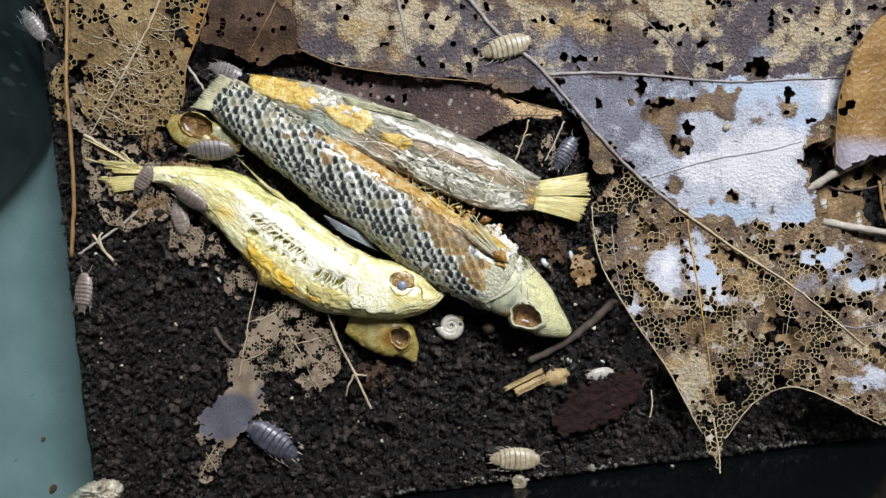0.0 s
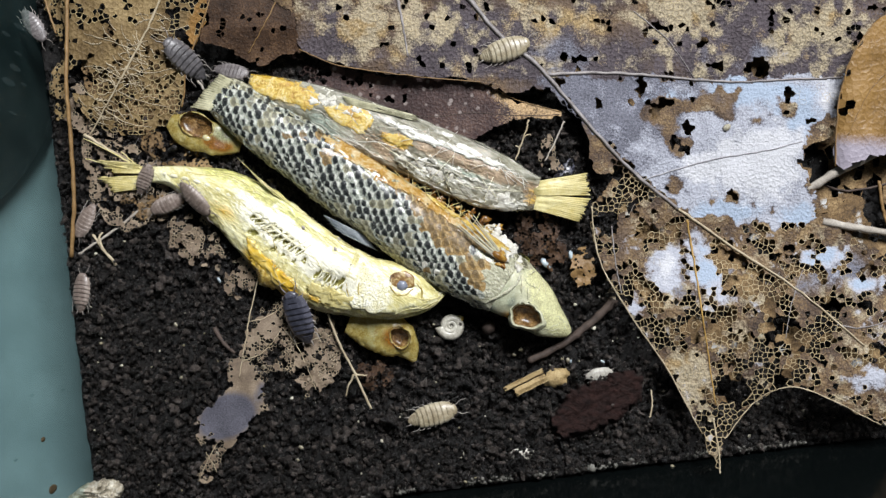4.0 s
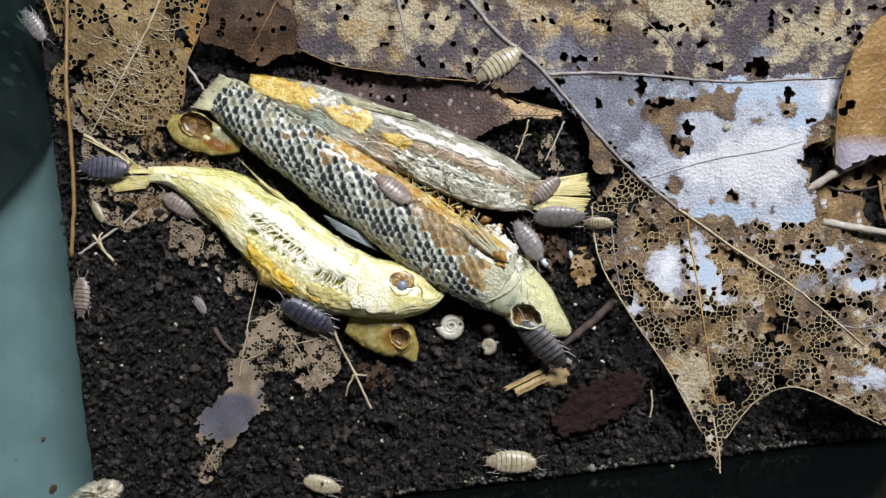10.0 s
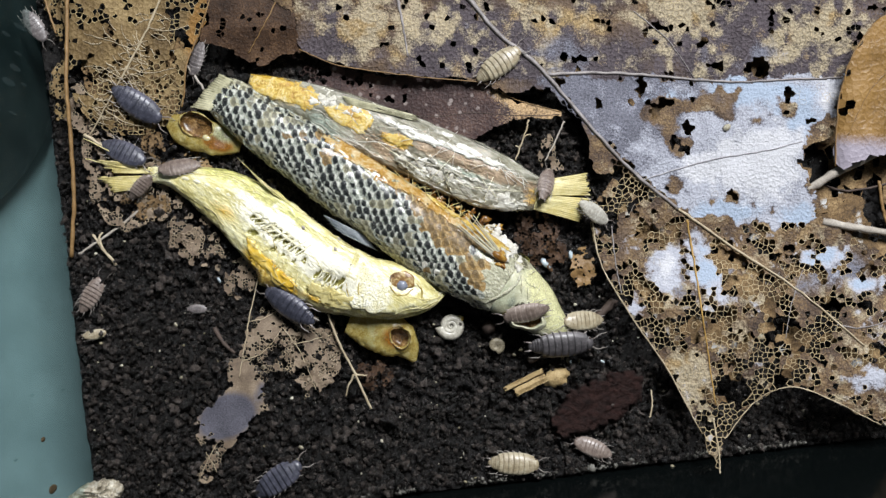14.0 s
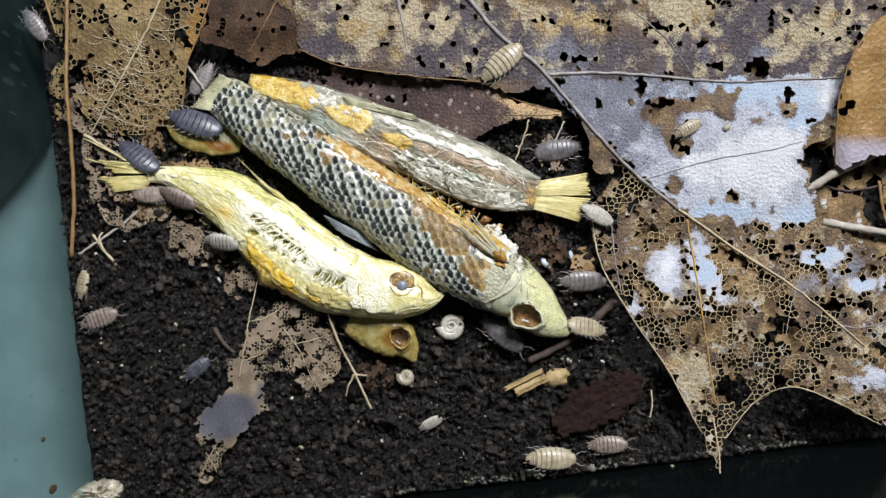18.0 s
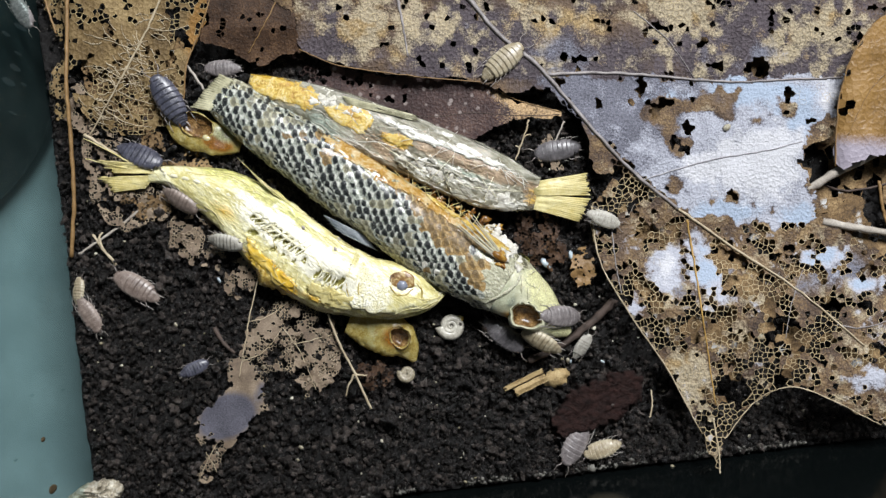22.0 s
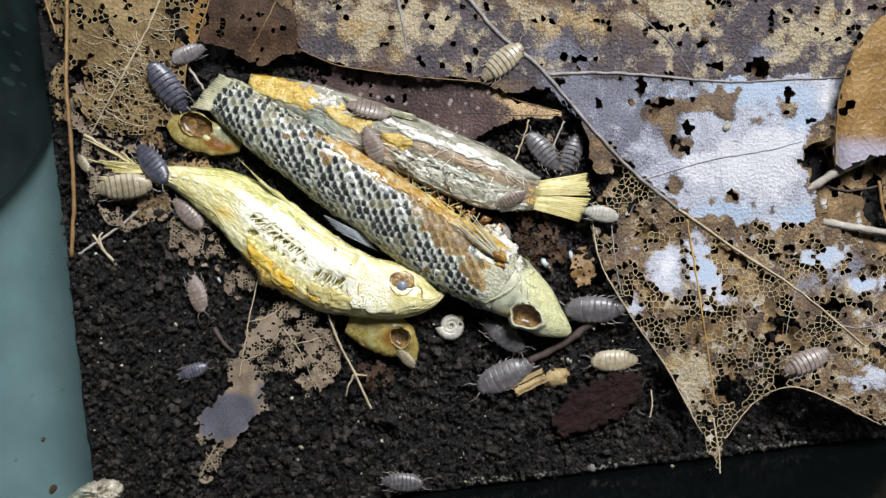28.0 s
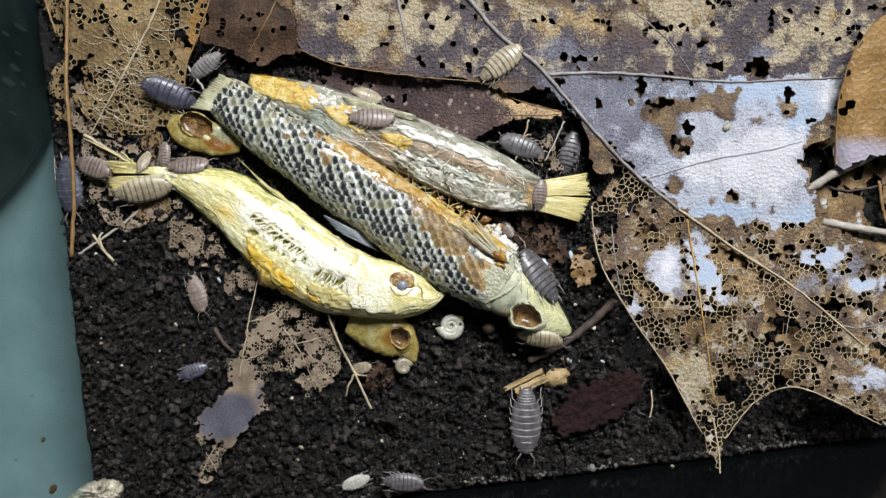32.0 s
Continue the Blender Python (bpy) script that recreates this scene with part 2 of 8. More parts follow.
TWIG = material("dark_twig", [(0.2, (0.025, 0.017, 0.013)), (0.8, (0.085, 0.058, 0.045))], scale=700, fine=5000, rough=0.7, bump=0.00015)
BARK = material("red_brown_bark", [(0.2, (0.005, 0.002, 0.0016)), (0.8, (0.034, 0.013, 0.010))], scale=900, fine=4200, rough=0.75, bump=0.0008, specular=0.25, stretch=(25, 2.5))
WOOD = material("pale_wood", [(0.2, (0.17, 0.11, 0.045)), (0.5, (0.37, 0.265, 0.12)), (0.85, (0.52, 0.41, 0.22))], scale=500, fine=4000, rough=0.6, bump=0.0002)
TABLE = material("pale_green_tabletop", [(0.2, (0.20, 0.245, 0.275)), (0.8, (0.39, 0.445, 0.49))], scale=14, fine=70, rough=0.5, bump=0.0)
MAT_BLACK = material("black_mat", [(0.2, (0.008, 0.010, 0.010)), (0.8, (0.016, 0.019, 0.018))], scale=60, fine=900, rough=0.7, bump=0.00005)
JAR = material("dark_green_jar", [(0.2, (0.002, 0.005, 0.006)), (0.8, (0.006, 0.014, 0.017))], scale=60, fine=500, rough=0.55, bump=0.0, specular=0.2)
PANE = glass("tank_glass", (0.86, 0.94, 0.92), rough=0.08, opacity=0.05, body=(0.10, 0.15, 0.15), smear=0.10)
DARK_PANE = glass("tinted_glass", (0.20, 0.24, 0.24), rough=0.10, opacity=0.35, body=(0.010, 0.014, 0.014))

# ---- the tank, turned a little against the picture ----
CORNER, TURN = at(174, 948), 7.0
TANK = Matrix.Translation(CORNER) @ pose(0, 0, 0, 0, 0, TURN)
LONG, DEEP, BASE = 0.215, 0.165, -0.030


def box(name, lo, hi, m=TANK, bevel=0.0004):
    bm = bmesh.new()
    bmesh.ops.create_cube(bm, size=1.0)
    size = [h - l for l, h in zip(lo, hi)]
    mid = [(h + l) / 2 for l, h in zip(lo, hi)]
    bmesh.ops.scale(bm, vec=size, verts=bm.verts)
    bmesh.ops.translate(bm, vec=mid, verts=bm.verts)
    if bevel:
        bmesh.ops.bevel(bm, geom=bm.edges[:], offset=bevel, segments=2, affect="EDGES")
    bm.transform(m)
    me = bpy.data.meshes.new(name)
    bm.to_mesh(me)
    bm.free()
    return me


T = 0.004
TOP = 0.060
tagged(part("wall_west", box("wall_west", (-T, -T, BASE), (0, DEEP + T, TOP)), PANE), "clear greenish glass side pane of the tank, smeared with droplets", "glass wall", kind="structure")
tagged(part("wall_south", box("wall_south", (0.0002, -T, BASE), (LONG - 0.0002, 0, TOP)), DARK_PANE), "dark tinted glass front pane of the tank", "glass wall", kind="structure")
tagged(part("wall_east", box("wall_east", (LONG, -T, BASE), (LONG + T, DEEP + T, TOP)), PANE), "clear greenish glass side pane of the tank", "glass wall", kind="structure")
tagged(part("wall_north", box("wall_north", (0.0002, DEEP, BASE), (LONG - 0.0002, DEEP + T, TOP)), PANE), "clear greenish glass back pane of the tank", "glass wall", kind="structure")
tagged(part("floor", box("floor", (-T, -T, BASE - T), (LONG + T, DEEP + T, BASE - 0.0002)), PANE), "glass bottom plate of the tank", "tank floor", kind="structure")
tagged(part("tabletop", box("tabletop", (-0.5, -0.45, BASE - T - 0.03), (0.7, 0.6, BASE - T - 0.0003)), TABLE), "pale grey-green tabletop under the tank", "tabletop", kind="structure")
# black sheet added to keep the view through the front pane dark
tagged(part("table_mat", box("table_mat", (-0.004, -0.3, BASE - T - 0.0002), (0.6, -0.006, BASE - T + 0.002)), MAT_BLACK), "matt black sheet added in front of the tank behind its pane", "mat")


def lathe(name, profile, centre, seg=48):
    verts, faces = [], []
    for r, z in profile:
        for k in range(seg):
            a = 2 * math.pi * k / seg
            verts.append((centre[0] + r * math.cos(a), centre[1] + r * math.sin(a), centre[2] + z))
    for i in range(len(profile) - 1):
        for k in range(seg):
            q = (k + 1) % seg
            faces.append((i * seg + k, i * seg + q, (i + 1) * seg + q, (i + 1) * seg + k))
    faces.append(tuple(range(seg))[::-1])
    faces.append(tuple((len(profile) - 1) * seg + k for k in range(seg)))
    return mesh_from(name, verts, faces)


jar_place = (-0.1156, 0.0365, BASE - T)
jar = thing("glass_jar", jar_place, "dark green round glass jar standing beside the tank", "jar")
part("jar_body", lathe("jar_body", [(0.031, 0.0), (0.0345, 0.002), (0.0355, 0.006), (0.0355, 0.050), (0.033, 0.056), (0.029, 0.060)], jar_place), JAR, jar)
part("lid", lathe("lid", [(0.0305, 0.0602), (0.0312, 0.061), (0.0312, 0.071), (0.0305, 0.072)], jar_place), MAT_BLACK, jar)


# ---- soil ----
def soil_z(u, v):
    """Height of the soil in metres."""
    z = (fbm(u / 260.0, v / 260.0, 3, 2) - 0.5) * 0.0028
    z = z + (fbm(u / 22.0, v / 22.0, 9, 3) - 0.5) * 0.0016
    return z - 0.0004


def soil_block():
    nx, ny = 430, 330
    lx, ly = np.meshgrid(np.linspace(0.0004, LONG - 0.0004, nx), np.linspace(0.0004, DEEP - 0.0004, ny))
    m = np.array(TANK)
    x = m[0, 0] * lx + m[0, 1] * ly + m[0, 3]
    y = m[1, 0] * lx + m[1, 1] * ly + m[1, 3]
    u, v = x / U + 784, 441 - y / U
    z = soil_z(u, v) + (fbm(u / 7.0, v / 7.0, 21, 2) - 0.5) * 0.0007
    verts = np.stack([x, y, z], -1).reshape(-1, 3)
    idx = np.arange(nx * ny).reshape(ny, nx)
    a, b, c, d = idx[:-1, :-1].ravel(), idx[:-1, 1:].ravel(), idx[1:, 1:].ravel(), idx[1:, :-1].ravel()
    tris = np.concatenate([np.stack([a, b, c], -1), np.stack([a, c, d], -1)])
    rim = np.concatenate([idx[0, :], idx[1:, -1], idx[-1, -2::-1], idx[-2:0:-1, 0]])
    low = verts[rim].copy()
    low[:, 2] = BASE
    n0 = len(verts)
    k = np.arange(len(rim))
    q = (k + 1) % len(rim)
    skirt = np.concatenate([np.stack([rim[k], n0 + k, n0 + q], -1), np.stack([rim[k], n0 + q, rim[q]], -1)])
    return tri_mesh("soil", np.concatenate([verts, low]), np.concatenate([tris, skirt]))


tagged(part("soil", soil_block(), SOIL), "black crumbly moist peat soil filling the tank", "soil", kind="structure")


def lumps(name, count, seed, size, where, flat=0.75, lift=0.2, sub=2, jag=0.35):
    """Many small crumbs in one mesh."""
    rng = np.random.RandomState(seed)
    shapes = []
    for k in range(7):
        bm = bmesh.new()
        bmesh.ops.create_icosphere(bm, subdivisions=sub, radius=1.0)
        p = np.array([q.co for q in bm.verts])
        f = np.array([[q.index for q in fc.verts] for fc in bm.faces])
        bm.free()
        w = 1 + jag * (np.sin(p[:, 0] * 3.1 + k) * np.cos(p[:, 1] * 2.7 + 2 * k) + 0.6 * np.sin(p[:, 2] * 4.3 + p[:, 0] * 2 + k * 1.7)) + rng.normal(0, 0.13, len(p))
        shapes.append((p * w[:, None], f))
    V, F, base = [], [], 0
    u, v, r = where(rng, count, size)
    z = soil_z(u, v)
    for i in range(len(u)):
        p, f = shapes[rng.randint(7)]
        a, b = rng.uniform(0, 6.28), rng.uniform(0, 3.14)
        ca, sa, cb, sb = math.cos(a), math.sin(a), math.cos(b), math.sin(b)
        q = p * (r[i] * np.array([rng.uniform(0.7, 1.2), rng.uniform(0.7, 1.1), flat]))
        x, y = q[:, 0] * ca - q[:, 1] * sa, q[:, 0] * sa + q[:, 1] * ca
        y2, z2 = y * math.cos(b * 0.3) - q[:, 2] * math.sin(b * 0.3), y * math.sin(b * 0.3) + q[:, 2] * math.cos(b * 0.3)
        c = at(u[i], v[i], z[i] + r[i] * lift * rng.uniform(0.2, 1.9))
        V.append(np.stack([x + c.x, y2 + c.y, z2 + c.z], -1))
        F.append(f + base)
        base += len(p)
    return tri_mesh(name, np.concatenate(V), np.concatenate(F))


def in_tank(u, v, margin=0.001):
    p = TANK.inverted() @ at(u, v)
    return margin < p.x < LONG - margin and margin < p.y < DEEP - margin


def all_over(rng, n, size):
    u, v = rng.uniform(60, 1600, n), rng.uniform(-20, 905, n)
    r = size * np.exp(rng.normal(0, 0.32, n))
    keep = np.array([in_tank(a, b, 0.0008) for a, b in zip(u, v)])
    sparse = (u > 1100) & (v < 640) | (v < 120)
    keep &= ~sparse | (rng.uniform(0, 1, n) < 0.22)
    return u[keep], v[keep], r[keep]


tagged(part("soil_crumbs", lumps("soil_crumbs", 25000, 4, 0.00036, all_over, 0.95, 1.3, 2, 0.5), CRUMB), "loose black peat crumbs covering the soil", "soil crumbs", kind="stuff")


tagged(part("soil_grains", lumps("soil_grains", 30000, 14, 0.00019, all_over, 0.9, 3.6, 1, 0.45), CRUMB), "fine black peat grains strewn over the crumbs", "soil grains", kind="stuff")


def few(rng, n, size):
    u, v = rng.uniform(130, 1500, n), rng.uniform(250, 872, n)
    r = size * np.exp(rng.normal(0, 0.5, n))
    keep = np.array([in_tank(a, b, 0.0012) for a, b in zip(u, v)])
    return u[keep], v[keep], r[keep]


tagged(part("pale_grit", lumps("pale_grit", 400, 8, 0.00018, few, 0.8, 3.0, 1, 0.2), GRAIN), "tiny pale grit and mineral specks on the soil", "grit", kind="stuff")


def along_front(rng, n, size):
    """Places on the line where the soil meets the front pane."""
    u = rng.uniform(640, 1450, n)
    v = 948 - math.tan(radians(TURN)) * (u - 174) - 9 - np.abs(rng.normal(0, 4, n))
    keep = fbm(u / 40.0, v * 0, 58, 2) > 0.42
    return u[keep], v[keep], (size * np.exp(rng.normal(0, 0.5, n)))[keep]


# pale grey grains stand in for the bright wet edge of the soil
RIM = material("wet_rim_grains", [(0.2, (0.035, 0.033, 0.028)), (0.8, (0.16, 0.155, 0.135))], scale=900, fine=7000, rough=0.4, random_tone=0.8, island=True)
tagged(part("soil_rim", lumps("soil_rim", 1100, 18, 0.00016, along_front, 0.6, 3.4, 1, 0.4), RIM), "grey grains painted pale for the bright wet soil rim at the front pane", "soil dust", kind="stuff")


# ---- leaves ----
def net(u0, v0, u1, v1, s, seed, jitter=0.92):
    """Cells of a leaf's vein net: their centres and corners."""
    rng = np.random.RandomState(seed)
    ni, nj = int((u1 - u0) / s) + 5, int((v1 - v0) / s) + 5
    su = u0 + (np.arange(ni)[:, None] - 2 + 0.5 + (rng.rand(ni, nj) - 0.5) * jitter) * s
    sv = v0 + (np.arange(nj)[None, :] - 2 + 0.5 + (rng.rand(ni, nj) - 0.5) * jitter) * s
    return su, sv


def cell_polygon(su, sv, i, j, s):
    cu, cv = su[i, j], sv[i, j]
    r = 1.7 * s
    poly = [(cu - r, cv - r), (cu + r, cv - r), (cu + r, cv + r), (cu - r, cv + r)]
    ni, nj = su.shape
    near = [(a, b) for a in range(max(i - 2, 0), min(i + 3, ni)) for b in range(max(j - 2, 0), min(j + 3, nj)) if (a, b) != (i, j)]
    near.sort(key=lambda q: (su[q] - cu) ** 2 + (sv[q] - cv) ** 2)
    for q in near:
        du, dv = su[q] - cu, sv[q] - cv
        if du * du + dv * dv > 9.5 * s * s:
            break
        lim = (du * (su[q] + cu) + dv * (sv[q] + cv)) / 2
        res = []
        side = [du * a + dv * b - lim for a, b in poly]
        if max(side) <= 0:
            continue
        for k in range(len(poly)):
            a, b, fa, fb = poly[k - 1], poly[k], side[k - 1], side[k]
            if (fa > 0) != (fb > 0):
                t = fa / (fa - fb)
                res.append((a[0] + (b[0] - a[0]) * t, a[1] + (b[1] - a[1]) * t))
            if fb <= 0:
                res.append(b)
        poly = res
    return poly


def lamina(name, outline, zf, s, state, masks, seed=1, vein=1.3, relief=0.00007, wobble=3.0, flat=None, bare_from=-999):
    """A leaf blade as a net of cells. state(u, v, rng): 0 whole, 1 eaten down to the veins, 2 gone."""
    rng = np.random.RandomState(seed)
    edge = spline(outline, 9, True)
    k = np.arange(len(edge))
    edge = edge + np.stack([fbm(k / 2.5, k * 0, seed + 5, 2) - 0.5, fbm(k / 2.5, k * 0 + 9, seed + 6, 2) - 0.5], -1) * wobble * 2
    u0, v0 = edge.min(0)
    u1, v1 = edge.max(0)
    su, sv = net(u0, v0, u1, v1, s, seed)
    ok = inside(edge, su, sv)
    st = state(su, sv, rng)
    verts, faces, index = [], [], {}
    net_share = []

    def vert(a, b, dz=0.0):
        key = (round(a, 2), round(b, 2))
        if key not in index:
            index[key] = len(verts)
            verts.append((a, b, dz))
        return index[key]

    ni, nj = su.shape
    for i in range(1, ni - 1):
        for j in range(1, nj - 1):
            if not ok[i, j] or st[i, j] == 2:
                continue
            poly = cell_polygon(su, sv, i, j, s)
            n = len(poly)
            if n < 3:
                continue
            arr = np.array(poly)
            out_of = ~inside(edge, arr[:, 0], arr[:, 1])
            for q in np.nonzero(out_of)[0]:
                d = ((edge - arr[q]) ** 2).sum(1)
                arr[q] = edge[d.argmin()]
            c = arr.mean(0)
            size = np.sqrt(((arr - c) ** 2).sum(1)).mean() + 1e-6
            f = min(0.6, vein * (0.75 + 0.5 * rng.rand()) / size)
            rel = relief * (float(flat(su[i, j], sv[i, j])) if flat else 1.0)
            rim = [vert(a, b, rel) for a, b in arr]
            inn = []
            for a, b in arr:
                pu, pv = a + (c[0] - a) * f, b + (c[1] - b) * f
                inn.append(len(verts))
                verts.append((pu, pv, 0.0))
            made = 0
            bare = float(np.clip((sv[i, j] - bare_from) / 80.0, 0, 1)) if st[i, j] == 1 else 0.0
            for q in range(n):
                w = (q + 1) % n
                if rim[q] != rim[w]:
                    faces.append((rim[q], rim[w], inn[w], inn[q]))
                    made += 1
            if st[i, j] == 0:
                mid = len(verts)
                verts.append((c[0], c[1], (rng.rand() - 0.5) * rel * 1.2))
                for q in range(n):
                    faces.append((inn[q], inn[(q + 1) % n], mid))
                    made += 1
            rims = made - n if st[i, j] == 0 else made
            pale = 0.55 * float(masks["cream"](su[i, j], sv[i, j])) if st[i, j] == 0 and "cream" in masks else bare
            net_share += [max(bare, pale)] * rims + [bare] * (made - rims)
    V = np.array(verts)
    z = zf(V[:, 0], V[:, 1]) + V[:, 2]
    P = at_np(V[:, 0], V[:, 1], z)
    # faces look up
    me = mesh_from(name, P, [fc[::-1] for fc in faces], True)
    me.attributes.new("net", "FLOAT", "FACE").data.foreach_set("value", net_share)
    for m, fn in masks.items():
        layer = me.attributes.new(m, "FLOAT", "POINT")
        layer.data.foreach_set("value", np.asarray(fn(V[:, 0], V[:, 1]) + 0 * V[:, 0], np.float32))
    return me


def blade(parent, me, mat, thick=0.00014):
    ob = part("blade", me, mat, parent)
    so = ob.modifiers.new("thickness", "SOLIDIFY")
    so.thickness, so.offset = thick, -1
    return ob


def vein_line(name, parent, pts, zf, r0, r1, mat, lift=0.00006, n=8, seed=0, wob=0.5):
    c = spline(pts, n)
    rng = np.random.RandomState(seed + len(pts))
    c = c + rng.normal(0, wob, c.shape)
    z = zf(c[:, 0], c[:, 1]) + lift
    path = [at(a, b, h) for (a, b), h in zip(c, z)]
    rad = np.linspace(r0, r1, len(path)) * 0.82 * U * (1 + 0.12 * rng.normal(0, 1, len(path)))
    return part(name, tube(name, path, list(rad), 6), mat, parent)


def big_z(u, v):
    z = 0.0022 + 0.0022 * fbm(u / 210.0, v / 210.0, 31, 2) + 0.0005 * fbm(u / 45.0, v / 45.0, 33, 2)
    z = z + 0.0012 * np.clip((441 - v) / 441.0, 0, 1)
    z = z + 0.0125 * np.clip((v - 768) / 66.0, 0, 1) * (np.abs(u - 1270) < 80)
    z = z + 0.0030 * np.clip((v - 430) / 120.0, 0, 1)
    z = z + 0.0042 * np.clip((u - 1300) / 130.0, 0, 1) * np.clip((v - 540) / 130.0, 0, 1)
    return z - 0.0016 * np.clip((v - 560) / 280.0, 0, 1)


BIG_EDGE = [(552, -60), (524, 40), (540, 92), (620, 120), (720, 133), (840, 143), (900, 166), (962, 158), (1000, 190), (1040, 236), (1046, 296), (1078, 322), (1046, 366), (1062, 462), (1112, 552), (1180, 652), (1236, 757), (1272, 836), (1283, 776), (1340, 708), (1405, 685), (1480, 712), (1560, 752), (1600, 744), (1650, 726), (1690, 500), (1568, 452), (1478, 395), (1442, 332), (1424, 268), (1478, 232), (1510, 130), (1690, 60), (1690, -60)]


def lace(u, v):
    """How far the big leaf is eaten, 0 to 1."""
    n = fbm(u / 46.0, v / 46.0, 51, 3)
    low = np.clip((v - 300 - 0.12 * (u - 1050)) / 130.0, 0, 1)
    d = 0.06 + 0.50 * low - 0.22 * (v < 138)
    d = d + 0.42 * blob(u, v, 1085, 350, 75, 80) + 0.12 * blob(u, v, 1290, 590, 150, 90) + 0.10 * blob(u, v, 1400, 640, 120, 90) + 0.3 * blob(u, v, 1270, 730, 60, 90)
    d = d - 0.55 * blob(u, v, 1210, 660, 60, 70) - 0.3 * blob(u, v, 1500, 700, 120, 60)
    whole = film(u, v)
    n = n * (1 - whole) + 0.3 * whole
    d = d * (1 - whole) - 0.9 * silver(u, v)
    return np.clip(d + (n - 0.5) * 1.7, 0, 1) * (u > 985)


FILM = spline([(985, 150), (1100, 138), (1300, 143), (1490, 136), (1476, 200), (1430, 240), (1424, 300), (1442, 345), (1448, 385), (1420, 404), (1395, 398), (1370, 412), (1345, 388), (1300, 398), (1275, 378), (1240, 376), (1200, 364), (1100, 275), (1030, 205)], 4, True)


def worn(u, v):
    """Brown spots where the pale film is gone."""
    s = blob(u, v, 1170, 200, 42, 52, 70) + blob(u, v, 1230, 185, 60, 24, -15) + blob(u, v, 1285, 190, 34, 34) + 0.8 * blob(u, v, 1338, 210, 26, 14) + blob(u, v, 1388, 190, 28, 16, -20)
    s = s + blob(u, v, 1195, 330, 20, 20) + blob(u, v, 1293, 345, 22, 17) + 0.8 * blob(u, v, 1256, 350, 12, 11) + 0.8 * blob(u, v, 1330, 366, 14, 10) + 0.8 * blob(u, v, 1365, 369, 14, 9) + 1.2 * blob(u, v, 1462, 268, 42, 50)
    s = s + 1.2 * blob(u, v, 1200, 255, 40, 22, 60) + 0.7 * blob(u, v, 1290, 165, 30, 20)
    return s


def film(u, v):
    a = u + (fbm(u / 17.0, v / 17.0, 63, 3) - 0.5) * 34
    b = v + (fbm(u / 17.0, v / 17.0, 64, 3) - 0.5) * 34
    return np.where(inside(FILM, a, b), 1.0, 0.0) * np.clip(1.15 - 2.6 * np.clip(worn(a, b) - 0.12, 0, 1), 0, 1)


def blue_mask(u, v):
    s = 0.8 * blob(u, v, 1000, 170, 90, 70) + 0.8 * blob(u, v, 1480, 480, 110, 70) + 0.6 * blob(u, v, 1240, 480, 120, 110)
    s = s * (v > 120) + 0.5 * blob(u, v, 1330, 95, 150, 40) + 0.5 * blob(u, v, 980, 90, 120, 60)
    return np.clip(film(u, v) + s + (fbm(u / 24.0, v / 24.0, 66, 3) - 0.5) * 1.0 * (1 - film(u, v)), 0, 1)


# bleached patches and film, lightened in colour for their sheen
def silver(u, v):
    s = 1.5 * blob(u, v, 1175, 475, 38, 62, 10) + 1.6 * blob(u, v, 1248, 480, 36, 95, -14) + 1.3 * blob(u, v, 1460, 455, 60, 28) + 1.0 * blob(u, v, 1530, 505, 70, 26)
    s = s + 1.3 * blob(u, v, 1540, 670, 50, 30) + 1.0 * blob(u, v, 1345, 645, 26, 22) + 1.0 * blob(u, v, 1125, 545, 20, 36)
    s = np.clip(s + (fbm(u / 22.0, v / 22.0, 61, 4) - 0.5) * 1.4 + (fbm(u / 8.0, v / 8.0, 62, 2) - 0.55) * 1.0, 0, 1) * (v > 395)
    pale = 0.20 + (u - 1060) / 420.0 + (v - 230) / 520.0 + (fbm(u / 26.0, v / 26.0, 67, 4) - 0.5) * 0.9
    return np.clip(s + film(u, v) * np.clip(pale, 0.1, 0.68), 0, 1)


def blue_sheen(u, v):
    """Where the pale film shines bluish; the sheen is put into the colour."""
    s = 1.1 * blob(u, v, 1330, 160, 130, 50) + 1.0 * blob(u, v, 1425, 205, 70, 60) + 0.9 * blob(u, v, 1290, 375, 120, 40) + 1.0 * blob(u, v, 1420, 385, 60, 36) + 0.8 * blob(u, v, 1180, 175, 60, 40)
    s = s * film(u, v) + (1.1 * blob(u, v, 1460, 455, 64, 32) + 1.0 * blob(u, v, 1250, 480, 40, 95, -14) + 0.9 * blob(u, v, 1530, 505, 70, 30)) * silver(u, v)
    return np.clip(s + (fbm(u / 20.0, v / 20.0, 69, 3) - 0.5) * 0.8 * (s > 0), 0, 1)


def white_sheen(u, v):
    """The whitest part of the film, its lamp sheen painted over the bleached skin."""
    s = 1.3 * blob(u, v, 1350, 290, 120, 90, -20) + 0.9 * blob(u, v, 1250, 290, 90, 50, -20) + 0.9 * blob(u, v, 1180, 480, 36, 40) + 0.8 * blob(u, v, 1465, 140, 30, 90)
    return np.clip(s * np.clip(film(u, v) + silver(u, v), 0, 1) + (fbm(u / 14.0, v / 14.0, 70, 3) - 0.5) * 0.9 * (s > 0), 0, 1)


